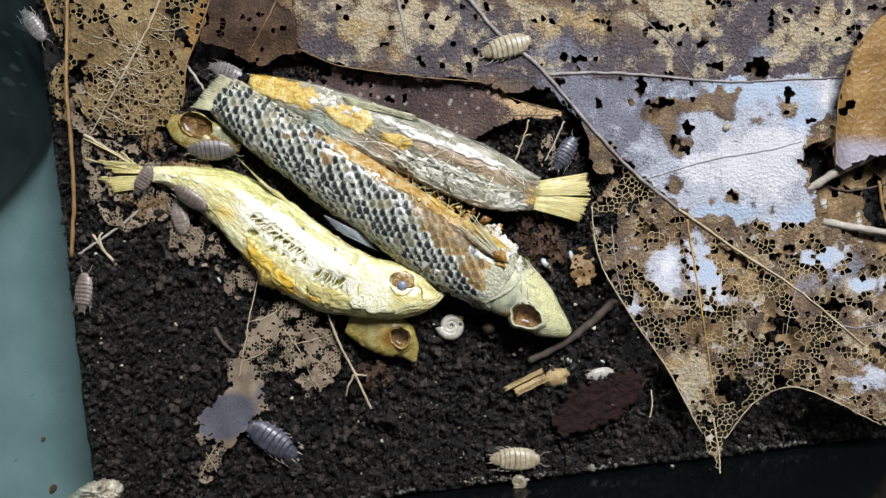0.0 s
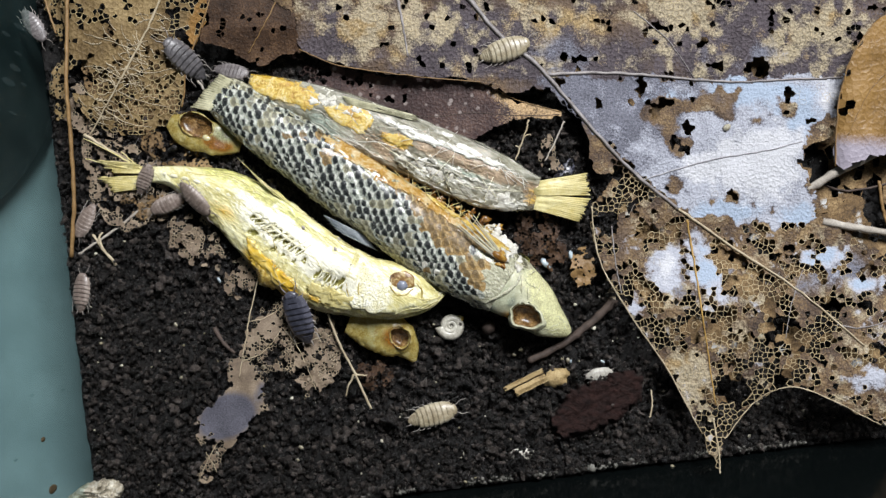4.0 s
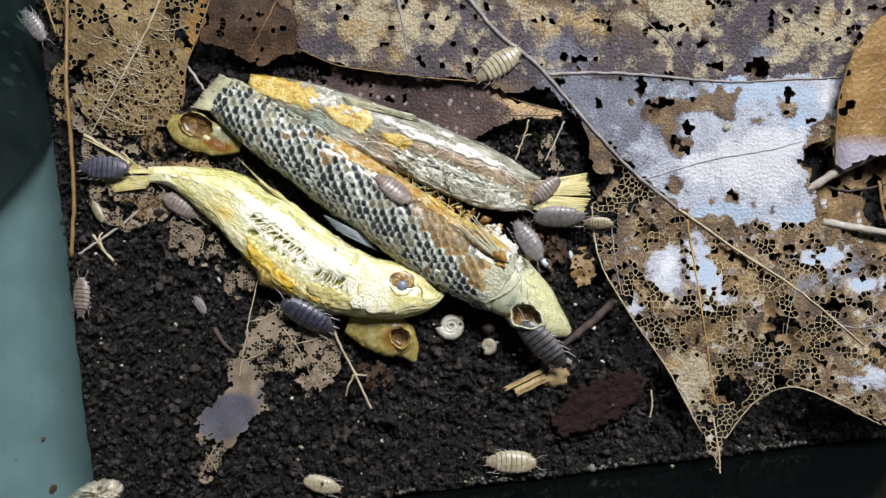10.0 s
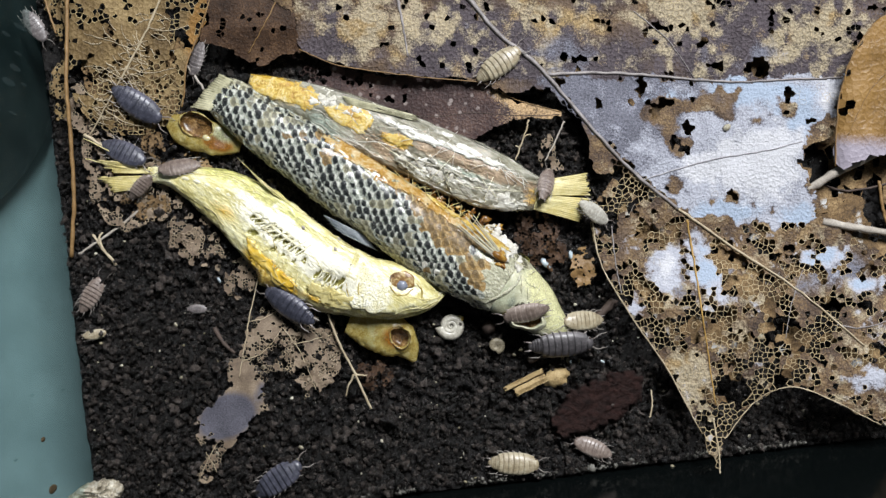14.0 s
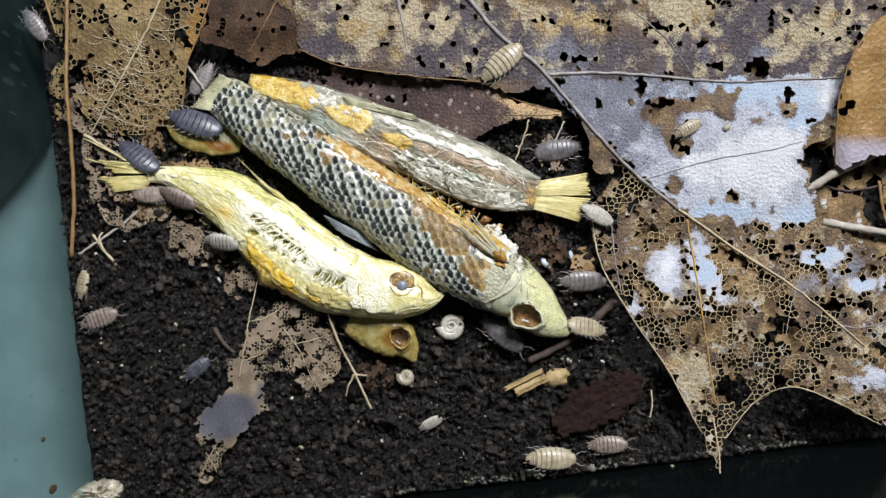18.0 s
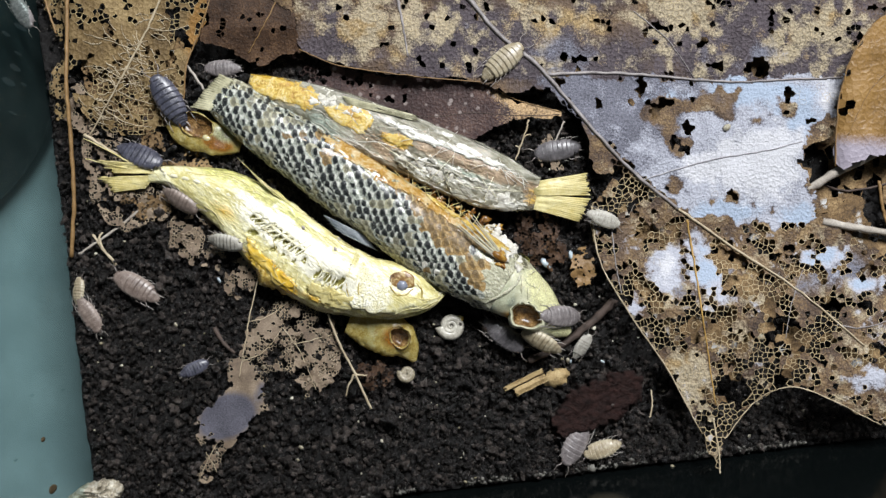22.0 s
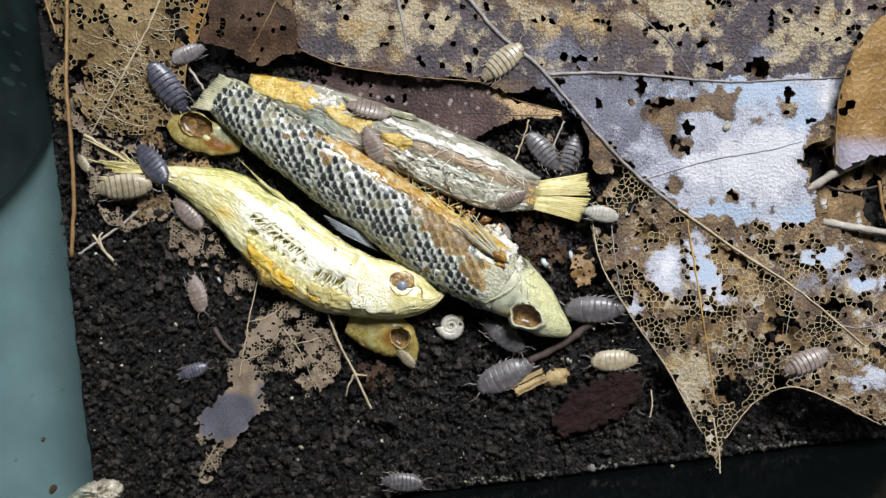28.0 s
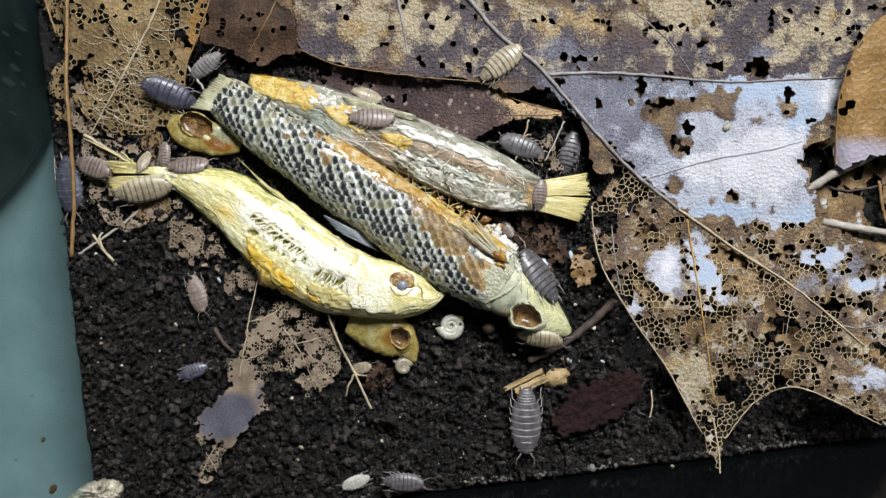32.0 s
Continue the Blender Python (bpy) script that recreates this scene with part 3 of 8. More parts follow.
def big_state(u, v, rng):
    d = lace(u, v)
    r = rng.rand(*u.shape)
    clump = fbm(u / 34.0, v / 34.0, 77, 2)
    patchy = fbm(u / 19.0, v / 19.0, 79, 2)
    st = np.where(0.45 * r + 0.55 * (patchy * 1.8 - 0.4) < d * 1.1, 1, 0)
    st = np.where((d > 0.5) & (clump > 0.565) & (r < 0.85), 2, st)
    holes = (blob(u, v, 1340, 118, 22, 20) > 0) | (blob(u, v, 1135, 152, 10, 18) > 0) | (blob(u, v, 1218, 228, 12, 10) > 0) | (blob(u, v, 1075, 395, 22, 26) > 0.1) | (blob(u, v, 1295, 690, 38, 30) > 0.1) | (blob(u, v, 1160, 197, 12, 14) > 0) | (blob(u, v, 1176, 182, 12, 7) > 0) | (blob(u, v, 1146, 178, 6, 7) > 0) | (blob(u, v, 1190, 250, 10, 9) > 0) | (blob(u, v, 1212, 264, 9, 9) > 0) | (blob(u, v, 1228, 225, 10, 8) > 0) | (blob(u, v, 1062, 183, 8, 8) > 0) | (blob(u, v, 1120, 186, 9, 7) > 0) | (blob(u, v, 1395, 170, 9, 14) > 0) | (blob(u, v, 1436, 214, 9, 8) > 0) | (blob(u, v, 1465, 260, 20, 14) > 0) | (blob(u, v, 1425, 290, 12, 12) > 0) | (blob(u, v, 1296, 345, 8, 7) > 0) | (blob(u, v, 1002, 100, 7, 11) > 0) | (blob(u, v, 1380, 585, 36, 32) > 0.1)
    pin = (fbm(u / 13.0, v / 13.0, 88, 2) > 0.77) & (fbm(u / 120.0, v / 120.0, 89, 2) > 0.44) & (film(u, v) < 0.5)
    return np.where(holes | pin, 2, st)


def tan_mask(u, v):
    s = 0.9 * blob(u, v, 640, 50, 110, 90) + 0.7 * blob(u, v, 1010, 40, 150, 60) + 0.8 * blob(u, v, 1210, 15, 90, 50) + 0.6 * blob(u, v, 1460, 60, 90, 80) + 0.9 * blob(u, v, 1215, 675, 70, 80) + 0.6 * blob(u, v, 1070, 180, 60, 50)
    return np.clip(s + (fbm(u / 28.0, v / 28.0, 71, 3) - 0.5) * 1.3, 0, 1)


def cream_mask(u, v):
    s = 0.55 * blob(u, v, 660, 60, 130, 110) + 0.45 * blob(u, v, 800, 40, 120, 90) + 0.75 * blob(u, v, 1190, 10, 130, 60) + 0.8 * blob(u, v, 1440, 70, 120, 110) + 0.4 * blob(u, v, 1000, 30, 120, 60) + 0.7 * blob(u, v, 1450, 190, 60, 90) + 1.0 * blob(u, v, 1215, 695, 70, 90) + 0.8 * blob(u, v, 1258, 775, 40, 70) + 0.35 * blob(u, v, 1280, 110, 160, 60)
    s = s + 0.20 * np.clip((v - 400) / 90.0, 0, 1) + 0.12 * (v < 138)
    s = s + (fbm(u / 60.0, v / 60.0, 95, 2) - 0.5) * 0.7
    return np.clip(s + (fbm(u / 15.0, v / 15.0, 97, 3) - 0.5) * 1.6, 0, 1)


def dusk_mask(u, v):
    s = 0.9 * blob(u, v, 1020, 180, 150, 130) + 0.9 * blob(u, v, 950, 90, 190, 120) + 1.0 * blob(u, v, 1320, 80, 260, 110) + 0.4 * (v < 140) + 0.7 * blob(u, v, 590, 80, 70, 90) + 0.6 * blob(u, v, 760, 90, 120, 80)
    return np.clip(s + (fbm(u / 50.0, v / 50.0, 73, 3) - 0.5) * 1.1, 0, 1)


big = thing("oak_leaf", at(1250, 420, 0.0), "large decayed oak leaf, brown lace with silvery patches", "dead leaf", "dead leaves")
blade(big, lamina("blade", BIG_EDGE, big_z, 9.2, big_state, {"silver": silver, "tan": tan_mask, "dusk": dusk_mask, "cream": cream_mask, "blue": blue_mask, "blue_sheen": blue_sheen, "white_sheen": white_sheen}, 5, 0.85, bare_from=270, flat=lambda u, v: 0.3 + 0.6 * (v < 140) + 0.7 * np.clip((v - 250) / 150.0, 0, 1) * (1 - silver(u, v)) + 0.05 * film(u, v)), BIG_LEAF)
vein_line("midrib", big, [(815, -20), (880, 58), (950, 115), (1020, 195), (1110, 295), (1200, 370)], big_z, 5.0, 3.2, VEIN, 0.0002)
vein_line("midrib", big, [(1196, 367), (1300, 440), (1420, 520), (1530, 612)], big_z, 3.0, 1.6, STRAW, 0.0002)
for pts, r0, r1, mt in (
    ([(968, 133), (1050, 129), (1150, 134), (1280, 145), (1400, 141), (1490, 138)], 3.8, 1.6, VEIN),
    ([(1215, 390), (1228, 460), (1240, 540), (1252, 620), (1266, 715)], 2.4, 1.2, GOLD_VEIN),
    ([(1135, 320), (1250, 285), (1350, 268), (1420, 250)], 1.5, 0.8, PALE_VEIN),
    ([(700, -20), (712, 40), (722, 100)], 4.0, 1.6, VEIN),
    ([(530, 88), (600, 116), (720, 134), (850, 145)], 1.2, 0.9, STEM),
    ([(1082, 400), (1090, 470), (1100, 520)], 1.6, 1.0, VEIN),
    ([(1420, 478), (1400, 540), (1390, 600)], 1.4, 0.8, VEIN),
    ([(1262, 740), (1272, 800), (1274, 838)], 2.4, 1.4, STRAW),
    ([(1046, 366), (1062, 462), (1112, 552), (1180, 652), (1236, 757)], 1.5, 1.3, STRAW),
    ([(1283, 776), (1340, 708), (1405, 685), (1480, 712), (1558, 752)], 1.2, 1.1, STRAW),
    ([(1480, 575), (1530, 580), (1590, 560)], 1.8, 1.0, VEIN),
    ([(1120, 20), (1180, 70), (1230, 140)], 1.4, 0.8, VEIN),
):
    vein_line("side_vein", big, pts, big_z, r0, r1, mt, 0.00012)


def under_z(u, v):
    return 0.0010 + 0.0022 * np.clip((v - 430) / 120.0, 0, 1) + 0.0012 * fbm(u / 80.0, v / 80.0, 131, 3)


def under_state(u, v, rng):
    return np.where(fbm(u / 50.0, v / 50.0, 133, 3) > 0.56, 2, np.where(rng.rand(*u.shape) < 0.25, 1, 0))


under = thing("leaf_litter", at(1300, 540), "crumbled brown leaf remains lying under the oak leaf", "dead leaf", "dead leaves")
blade(under, lamina("blade", [(1120, 330), (1400, 320), (1640, 430), (1640, 760), (1480, 690), (1350, 670), (1260, 720), (1190, 600), (1110, 480)], under_z, 14, under_state, {"silver": lambda u, v: np.clip((fbm(u / 20.0, v / 20.0, 135, 2) - 0.55) * 2.4, 0, 1)}, 6, 1.6), UNDER_LEAF)
under_b = thing("leaf_litter", at(960, 250), "crumbled brown leaf remains lying under the oak leaf", "dead leaf", "dead leaves")
blade(under_b, lamina("blade", [(900, -20), (1640, -20), (1640, 330), (1450, 420), (1130, 330), (1020, 200), (900, 120)], under_z, 16, under_state, {"silver": lambda u, v: 0.0 * u}, 7, 1.6), UNDER_LEAF)


def amber_z(u, v):
    return 0.0085 - 0.0018 * np.clip((v - 150) / 150.0, -1, 1) - 0.0022 * np.clip((1520 - u) / 50.0, 0, 1) ** 2 + 0.0003 * fbm(u / 30.0, v / 30.0, 141, 2)


amber = thing("amber_leaf", at(1550, 160), "curled glossy amber-brown leaf tip over the oak leaf", "dead leaf", "dead leaves")
blade(amber, lamina("blade", [(1640, -40), (1546, 42), (1508, 100), (1484, 180), (1478, 294), (1530, 282), (1640, 236)], amber_z, 12, lambda u, v, rng: np.where(blob(u, v, 1496, 190, 12, 13) > 0, 2, 0), {"silver": lambda u, v: np.clip((v - 215) / 70.0, 0, 0.9)}, 8, 0.9, flat=lambda u, v: 0.25), AMBER_LEAF)
vein_line("edge_vein", amber, [(1546, 42), (1508, 100), (1484, 180), (1478, 294)], amber_z, 1.6, 1.6, STEM)
vein_line("side_vein", amber, [(1580, 120), (1540, 160), (1500, 240)], amber_z, 1.2, 0.8, STEM)


def tan_z(u, v):
    return 0.0036 + 0.0016 * fbm(u / 120.0, v / 120.0, 151, 2) - 0.0022 * np.clip((v - 130) / 110.0, 0, 1)


def tan_state(u, v, rng):
    d = 0.10 + 0.55 * np.clip((v - 85) / 70.0, 0, 1) + 0.7 * blob(u, v, 320, 40, 50, 60) + 0.5 * blob(u, v, 175, 25, 40, 40) + (fbm(u / 30.0, v / 30.0, 153, 3) - 0.5) * 1.4
    r = rng.rand(*u.shape)
    st = np.where(r < d, 1, 0)
    gone = (blob(u, v, 142, 140, 22, 30) > 0) | (blob(u, v, 320, 70, 16, 22) > 0.1) | ((fbm(u / 16.0, v / 16.0, 155, 2) > 0.70))
    return np.where(gone, 2, st)


tan = thing("tan_leaf", at(230, 110), "dry tan leaf eaten to lace, lying by the glass", "dead leaf", "dead leaves")
blade(tan, lamina("blade", [(122, -50), (118, 70), (124, 150), (140, 190), (180, 228), (235, 240), (300, 222), (326, 168), (331, 112), (352, 62), (390, -50)], tan_z, 9.0, tan_state, {"rust": lambda u, v: np.clip(1.1 - np.abs((u - 330) + (v - 110) * 0.30) / 30.0, 0, 1) * np.clip((120 - v) / 60.0, 0, 1)}, 9, 1.1), TAN_LEAF)
vein_line("edge_vein", tan, [(378, -20), (352, 62), (331, 112), (326, 168), (322, 190)], tan_z, 2.0, 1.6, STEM, 0.0001)
vein_line("midrib", tan, [(292, -20), (262, 50), (225, 120), (195, 175), (160, 240)], tan_z, 2.6, 1.5, STRAW, 0.0002)
for pts in ([(262, 50), (300, 55), (335, 45)], [(240, 90), (200, 75), (150, 60)], [(225, 120), (265, 130), (310, 120)], [(205, 160), (250, 180), (300, 190)], [(215, 140), (180, 120), (150, 118)], [(185, 195), (230, 220), (270, 225)]):
    vein_line("side_vein", tan, pts, tan_z, 1.2, 0.6, STRAW, 0.0001)


rng_t = np.random.RandomState(92)
rib = spline([(292, -20), (262, 50), (225, 120), (195, 175), (160, 240)], 12)
for k in range(120):
    a = rib[rng_t.randint(8, len(rib))] + rng_t.normal(0, 26, 2) * (1.0, 0.5)
    turn = rng_t.choice((-0.5, 0.35, 2.7, 3.5)) + rng_t.normal(0, 0.25)
    run = rng_t.uniform(14, 40)
    pts = [(a[0] + run * f * math.cos(turn + 0.5 * f), a[1] + run * f * math.sin(turn + 0.5 * f)) for f in (0.0, 0.35, 0.7, 1.0)]
    if all(128 < p[0] < 318 and 20 < p[1] < 225 for p in pts):
        vein_line("side_vein", tan, pts, tan_z, 0.9, 0.45, STRAW, 0.00016, 4, k, 0.7)


def dark_z(u, v):
    return 0.0042 + 0.0014 * fbm(u / 90.0, v / 90.0, 161, 2) - 0.0014 * np.clip((v - 50) / 60.0, 0, 1)


dark = thing("dark_leaf", at(450, 50), "whole dark brown leaf beside the tan one", "dead leaf", "dead leaves")
blade(dark, lamina("blade", [(384, -50), (368, 30), (354, 74), (396, 84), (430, 104), (468, 116), (500, 98), (536, 92), (524, 50), (536, 0), (556, -50)], dark_z, 9.0, lambda u, v, rng: np.where((fbm(u / 14.0, v / 14.0, 163, 2) > 0.72), 1, 0), {}, 10, 1.0, flat=lambda u, v: 0.3), DARK_LEAF)
vein_line("side_vein", dark, [(500, -20), (470, 40), (440, 95)], dark_z, 2.0, 1.0, STEM)


def spot_z(u, v):
    return 0.0016 + 0.0008 * fbm(u / 90.0, v / 90.0, 171, 2) + 0.0022 * np.clip((u - 700) / 290.0, 0, 1)


spot = thing("plum_leaf", at(760, 180), "plum-brown pale-spotted leaf with a torn stalk end", "dead leaf", "dead leaves")
blade(spot, lamina("blade", [(520, 96), (620, 124), (720, 136), (850, 147), (905, 174), (960, 189), (992, 197), (988, 210), (912, 214), (860, 236), (816, 250), (740, 222), (650, 192), (590, 170), (530, 140)], spot_z, 8.0, lambda u, v, rng: np.where((blob(u, v, 545, 120, 50, 30) > 0.15) | ((u < 720) & (fbm(u / 16.0, v / 16.0, 173, 2) > 0.68)), np.where(rng.rand(*u.shape) < 0.6, 2, 1), 0), {"tan": lambda u, v: np.clip((u - 850) / 150.0 + 0.5 * blob(u, v, 905, 182, 50, 14, 25), 0, 0.9)}, 11, 0.8, flat=lambda u, v: 0.25), SPOT_LEAF)
vein_line("midrib", spot, [(640, 160), (740, 205), (840, 200), (920, 205), (990, 203)], spot_z, 0.4, 0.8, TWIG, 0.00005)
vein_line("edge_vein", spot, [(720, 136), (850, 147), (905, 174), (992, 198)], spot_z, 0.7, 0.9, STEM, 0.0001)


def frag_z(u, v):
    return 0.0016 + 0.0016 * fbm(u / 60.0, v / 60.0, 181, 2)


def frag_state(u, v, rng):
    d = 0.55 - 2.6 * blob(u, v, 408, 728, 78, 60, -25) - 1.2 * blob(u, v, 436, 678, 32, 50) + (fbm(u / 22.0, v / 22.0, 183, 2) - 0.5) * 1.8 + 0.6 * blob(u, v, 365, 825, 40, 40)
    r = rng.rand(*u.shape)
    return np.where((d > 0.35) & (fbm(u / 14.0, v / 14.0, 185, 3) > 0.53), 2, np.where(r < d, 1, 0))


FRAG_EDGE = [(470, 540), (520, 528), (560, 548), (596, 572), (602, 640), (575, 684), (548, 708), (520, 662), (482, 660), (466, 690), (470, 722), (440, 752), (402, 796), (384, 832), (362, 856), (344, 846), (360, 802), (345, 764), (350, 738), (394, 702), (402, 652), (420, 622), (436, 578)]
frag = thing("leaf_fragment", at(450, 650), "torn lacy grey-tan leaf fragment with a slate lobe on soil", "dead leaf", "dead leaves")
blade(frag, lamina("blade", FRAG_EDGE, frag_z, 5.4, frag_state, {"slate": lambda u, v: np.clip(1.9 * blob(u, v, 402, 738, 75, 52, -25) + 0.8 * blob(u, v, 465, 690, 20, 30), 0, 1)}, 12, 0.55, wobble=8.0, flat=lambda u, v: 0.08 + 0 * u), LACE_LEAF)
vein_line("midrib", frag, [(458, 490), (442, 560), (432, 620), (424, 668)], frag_z, 1.6, 0.8, STRAW, 0.0001)
vein_line("midrib", frag, [(384, 786), (368, 815), (352, 852)], frag_z, 1.0, 0.7, STRAW, 0.0001)
for pts in ([(440, 570), (475, 560), (510, 535)], [(430, 640), (470, 620), (500, 580)], [(500, 580), (530, 620), (560, 690)], [(364, 800), (378, 822), (384, 836)], [(520, 610), (560, 600), (598, 590)]):
    vein_line("side_vein", frag, pts, frag_z, 1.2, 0.7, STRAW, 0.0001)

SCRAPS = (([(296, 395), (335, 380), (385, 392), (400, 425), (370, 445), (330, 440)], "lacy brown leaf scrap beside the yellow fish tail"),
          ([(392, 495), (420, 455), (452, 470), (448, 515), (415, 530)], "pinkish brown leaf scrap on the soil"),
          ([(112, 160), (150, 150), (210, 215), (225, 250), (170, 240), (120, 215)], "grey-tan leaf scrap under the tan leaf"),
          ([(632, 655), (665, 640), (692, 650), (685, 680), (648, 690)], "small reddish brown leaf scrap on the soil"),
          ([(1012, 478), (1020, 448), (1040, 444), (1052, 472), (1046, 504), (1020, 504)], "thin amber flake beside the fish head"),
          ([(905, 385), (960, 372), (990, 395), (985, 440), (930, 450)], "dark brown crumpled leaf scrap behind the fish"),
          ([(230, 330), (290, 345), (300, 375), (250, 385), (215, 360)], "grey-brown leaf scrap under the fish tail"),
          ([(958, 214), (969, 222), (985, 262), (999, 300), (976, 306), (955, 290), (961, 250)], "curled grey leaf bit standing in the leaf gap"),
          ([(150, 252), (230, 258), (300, 296), (330, 345), (285, 392), (205, 402), (160, 345)], "lacy brown leaf scrap under the yellow tail fin"),
          ([(250, 240), (310, 236), (345, 262), (372, 300), (330, 312), (280, 292)], "crumbled grey-brown leaf scrap by the orange fish head"),
          ([(300, 420), (350, 410), (392, 440), (400, 470), (350, 470), (310, 450)], "grey-brown leaf scrap on the soil"),
          ([(500, 596), (560, 580), (604, 622), (590, 672), (545, 690), (515, 640)], "curled lacy tan leaf scrap on the soil"),
          ([(905, 430), (960, 418), (1006, 440), (996, 470), (945, 470)], "dark brown crumpled leaf scrap behind the fish"),
          ([(80, -24), (119, -24), (116, 44), (98, 74)], "crumpled tan leaf scrap against the glass"),
          ([(88, 132), (119, 110), (118, 198), (98, 212)], "crumpled tan leaf scrap against the glass"),
          ([(150, 60), (240, 40), (318, 70), (322, 150), (300, 215), (230, 236), (170, 205), (150, 130)], "crumbled brown leaf scrap under the tan leaf"))
SCRAP_LAYERS = []
for k, (edge, label) in enumerate(SCRAPS):
    cu, cv = np.mean(np.array(edge), 0)
    sc = thing("leaf_scrap", at(cu, cv), label, "leaf scrap", "leaf scraps")

    def scrap_z(u, v, k=k):
        return 0.0012 + 0.0018 * fbm(u / 25.0, v / 25.0, 200 + k, 2)

    SCRAP_LAYERS.append((spline(edge, 4, True), scrap_z))

    def scrap_state(u, v, rng, k=k):
        return np.where(fbm(u / 14.0, v / 14.0, 210 + k, 3) > (0.72 if k in (4, 15) else 0.54), 2, np.where(rng.rand(*u.shape) < (0.1 if k in (4, 15) else 0.4), 1, 0))

    blade(sc, lamina("blade", edge, scrap_z, 4.8, scrap_state, {"slate": lambda u, v: 0.0 * u}, 20 + k, 0.55, wobble=9.0, flat=lambda u, v: 0.4), (LACE_LEAF, LACE_LEAF, LACE_LEAF, DARK_LEAF, STEM, DARK_LEAF, UNDER_LEAF, LACE_LEAF, LACE_LEAF, UNDER_LEAF, LACE_LEAF, LACE_LEAF, DARK_LEAF, TAN_LEAF, TAN_LEAF, UNDER_LEAF)[k])


# ---- stalks, straws, twigs ----
def stalk(name, pts, r0, r1, mat, label, category, twigs=(), seed=0):
    p0 = at(pts[0][0], pts[0][1], pts[0][2] * 0.001)
    ob = thing(name, p0, label, category)
    path = line3(pts, 8, 0.5, seed)
    rad = [U * (r0 + (r1 - r0) * k / (len(path) - 1)) * (1 + 0.1 * math.sin(k * 1.9 + seed)) for k in range(len(path))]
    part("stalk", tube("stalk", path, rad, 7), mat, ob)
    for tw in twigs:
        q = line3(tw, 5, 0.4, seed + 3)
        part("side_shoot", tube("side_shoot", q, [U * max(r1, 0.6) * (1 - 0.5 * k / len(q)) for k in range(len(q))], 5), mat, ob)
    return ob


stalk("leaf_stalk", [(118, -30, 7), (119, 60, 6.5), (118, 150, 6), (126, 250, 4.5), (131, 350, 3), (127, 455, 1.5)], 3.4, 3.8, STEM, "long brown leaf stalk leaning along the glass", "stalk", seed=1)
stalk("straw", [(150, 238, 3), (190, 264, 2.6), (230, 284, 2.2)], 3.2, 2.4, STRAW, "pale dry straw above the yellow tail fin", "straw", seed=2)
stalk("straw", [(246, 374, 2), (200, 410, 1.5), (140, 450, 1.2)], 2.8, 2.0, GREY_STICK, "grey-brown straw on the soil", "straw", seed=3)
stalk("straw", [(165, 415, 1.3), (182, 440, 1.4), (206, 470, 1.2)], 2.2, 2.8, STRAW, "short pale straw with a knobbed end", "straw", [[(182, 440, 1.4), (176, 422, 1.6), (182, 412, 1.6)]], seed=4)
stalk("straw", [(580, 556, 3.6), (602, 610, 3.0), (630, 665, 2.4), (657, 724, 1.6)], 2.0, 2.3, STRAW, "pale forked straw leaning out from under the fish", "straw", [[(628, 662, 2.4), (618, 680, 1.8), (612, 702, 1.2)], [(628, 662, 2.4), (645, 664, 2.2), (662, 668, 2.0)]], seed=5)
stalk("straw", [(936, 212, 3.4), (926, 245, 2.6), (912, 284, 1.8)], 1.6, 1.4, STRAW, "thin hairy root beside the torn leaf stalk", "root", [[(926, 245, 2.6), (935, 238, 2.4), (940, 240, 2.4)], [(920, 262, 2.2), (912, 258, 2)]], seed=6)
stalk("straw", [(998, 215, 3.2), (985, 245, 2.4), (965, 285, 1.6)], 1.8, 1.2, GREY_STICK, "thin grey root in the gap between leaves", "root", seed=7)
stalk("stick", [(1428, 336, 3), (1490, 300, 4.2), (1600, 248, 5.5)], 7.0, 8.5, GREY_STICK, "weathered grey stick under the amber leaf", "stick", seed=8)
stalk("stick", [(1455, 392, 3), (1520, 404, 3.2), (1610, 418, 3.4)], 7.0, 6.0, GREY_STICK, "weathered grey stick beside the oak leaf", "stick", seed=9)
stalk("stick", [(1555, 320, 2), (1562, 370, 1.8), (1575, 410, 1.6)], 3.0, 3.0, STEM, "thin brown stem in the leaf gap", "stick", seed=10)
stalk("stick", [(1440, 320, 1.5), (1500, 338, 1.6), (1600, 318, 1.8)], 2.2, 2.0, TWIG, "thin dark stem on the soil", "stick", seed=11)
stalk("twig", [(935, 640, 1.2), (1000, 606, 1.6), (1050, 568, 1.8), (1088, 530, 2.2)], 6.0, 8.0, TWIG, "dark brown twig under the fish snout", "twig", seed=12)
stalk("twig", [(300, 85, 3), (330, 115, 2.6), (362, 160, 2.6)], 2.6, 2.2, GREY_STICK, "grey-purple thin twig by the tail fin", "twig", seed=13)
stalk("twig", [(75, -20, 2.5), (88, 25, 2.2), (100, 60, 2)], 2.4, 1.8, STEM, "thin brown stem against the glass", "twig", seed=14)
stalk("twig", [(1152, 690, 1.0), (1154, 715, 1.0), (1150, 740, 0.9)], 1.4, 1.4, STRAW, "tiny upright pale root on the soil", "root", seed=15)
stalk("twig", [(380, 580, 1.0), (395, 605, 1.2), (415, 625, 1.0)], 4.5, 3.0, TWIG, "short dark twig on the soil", "twig", seed=16)


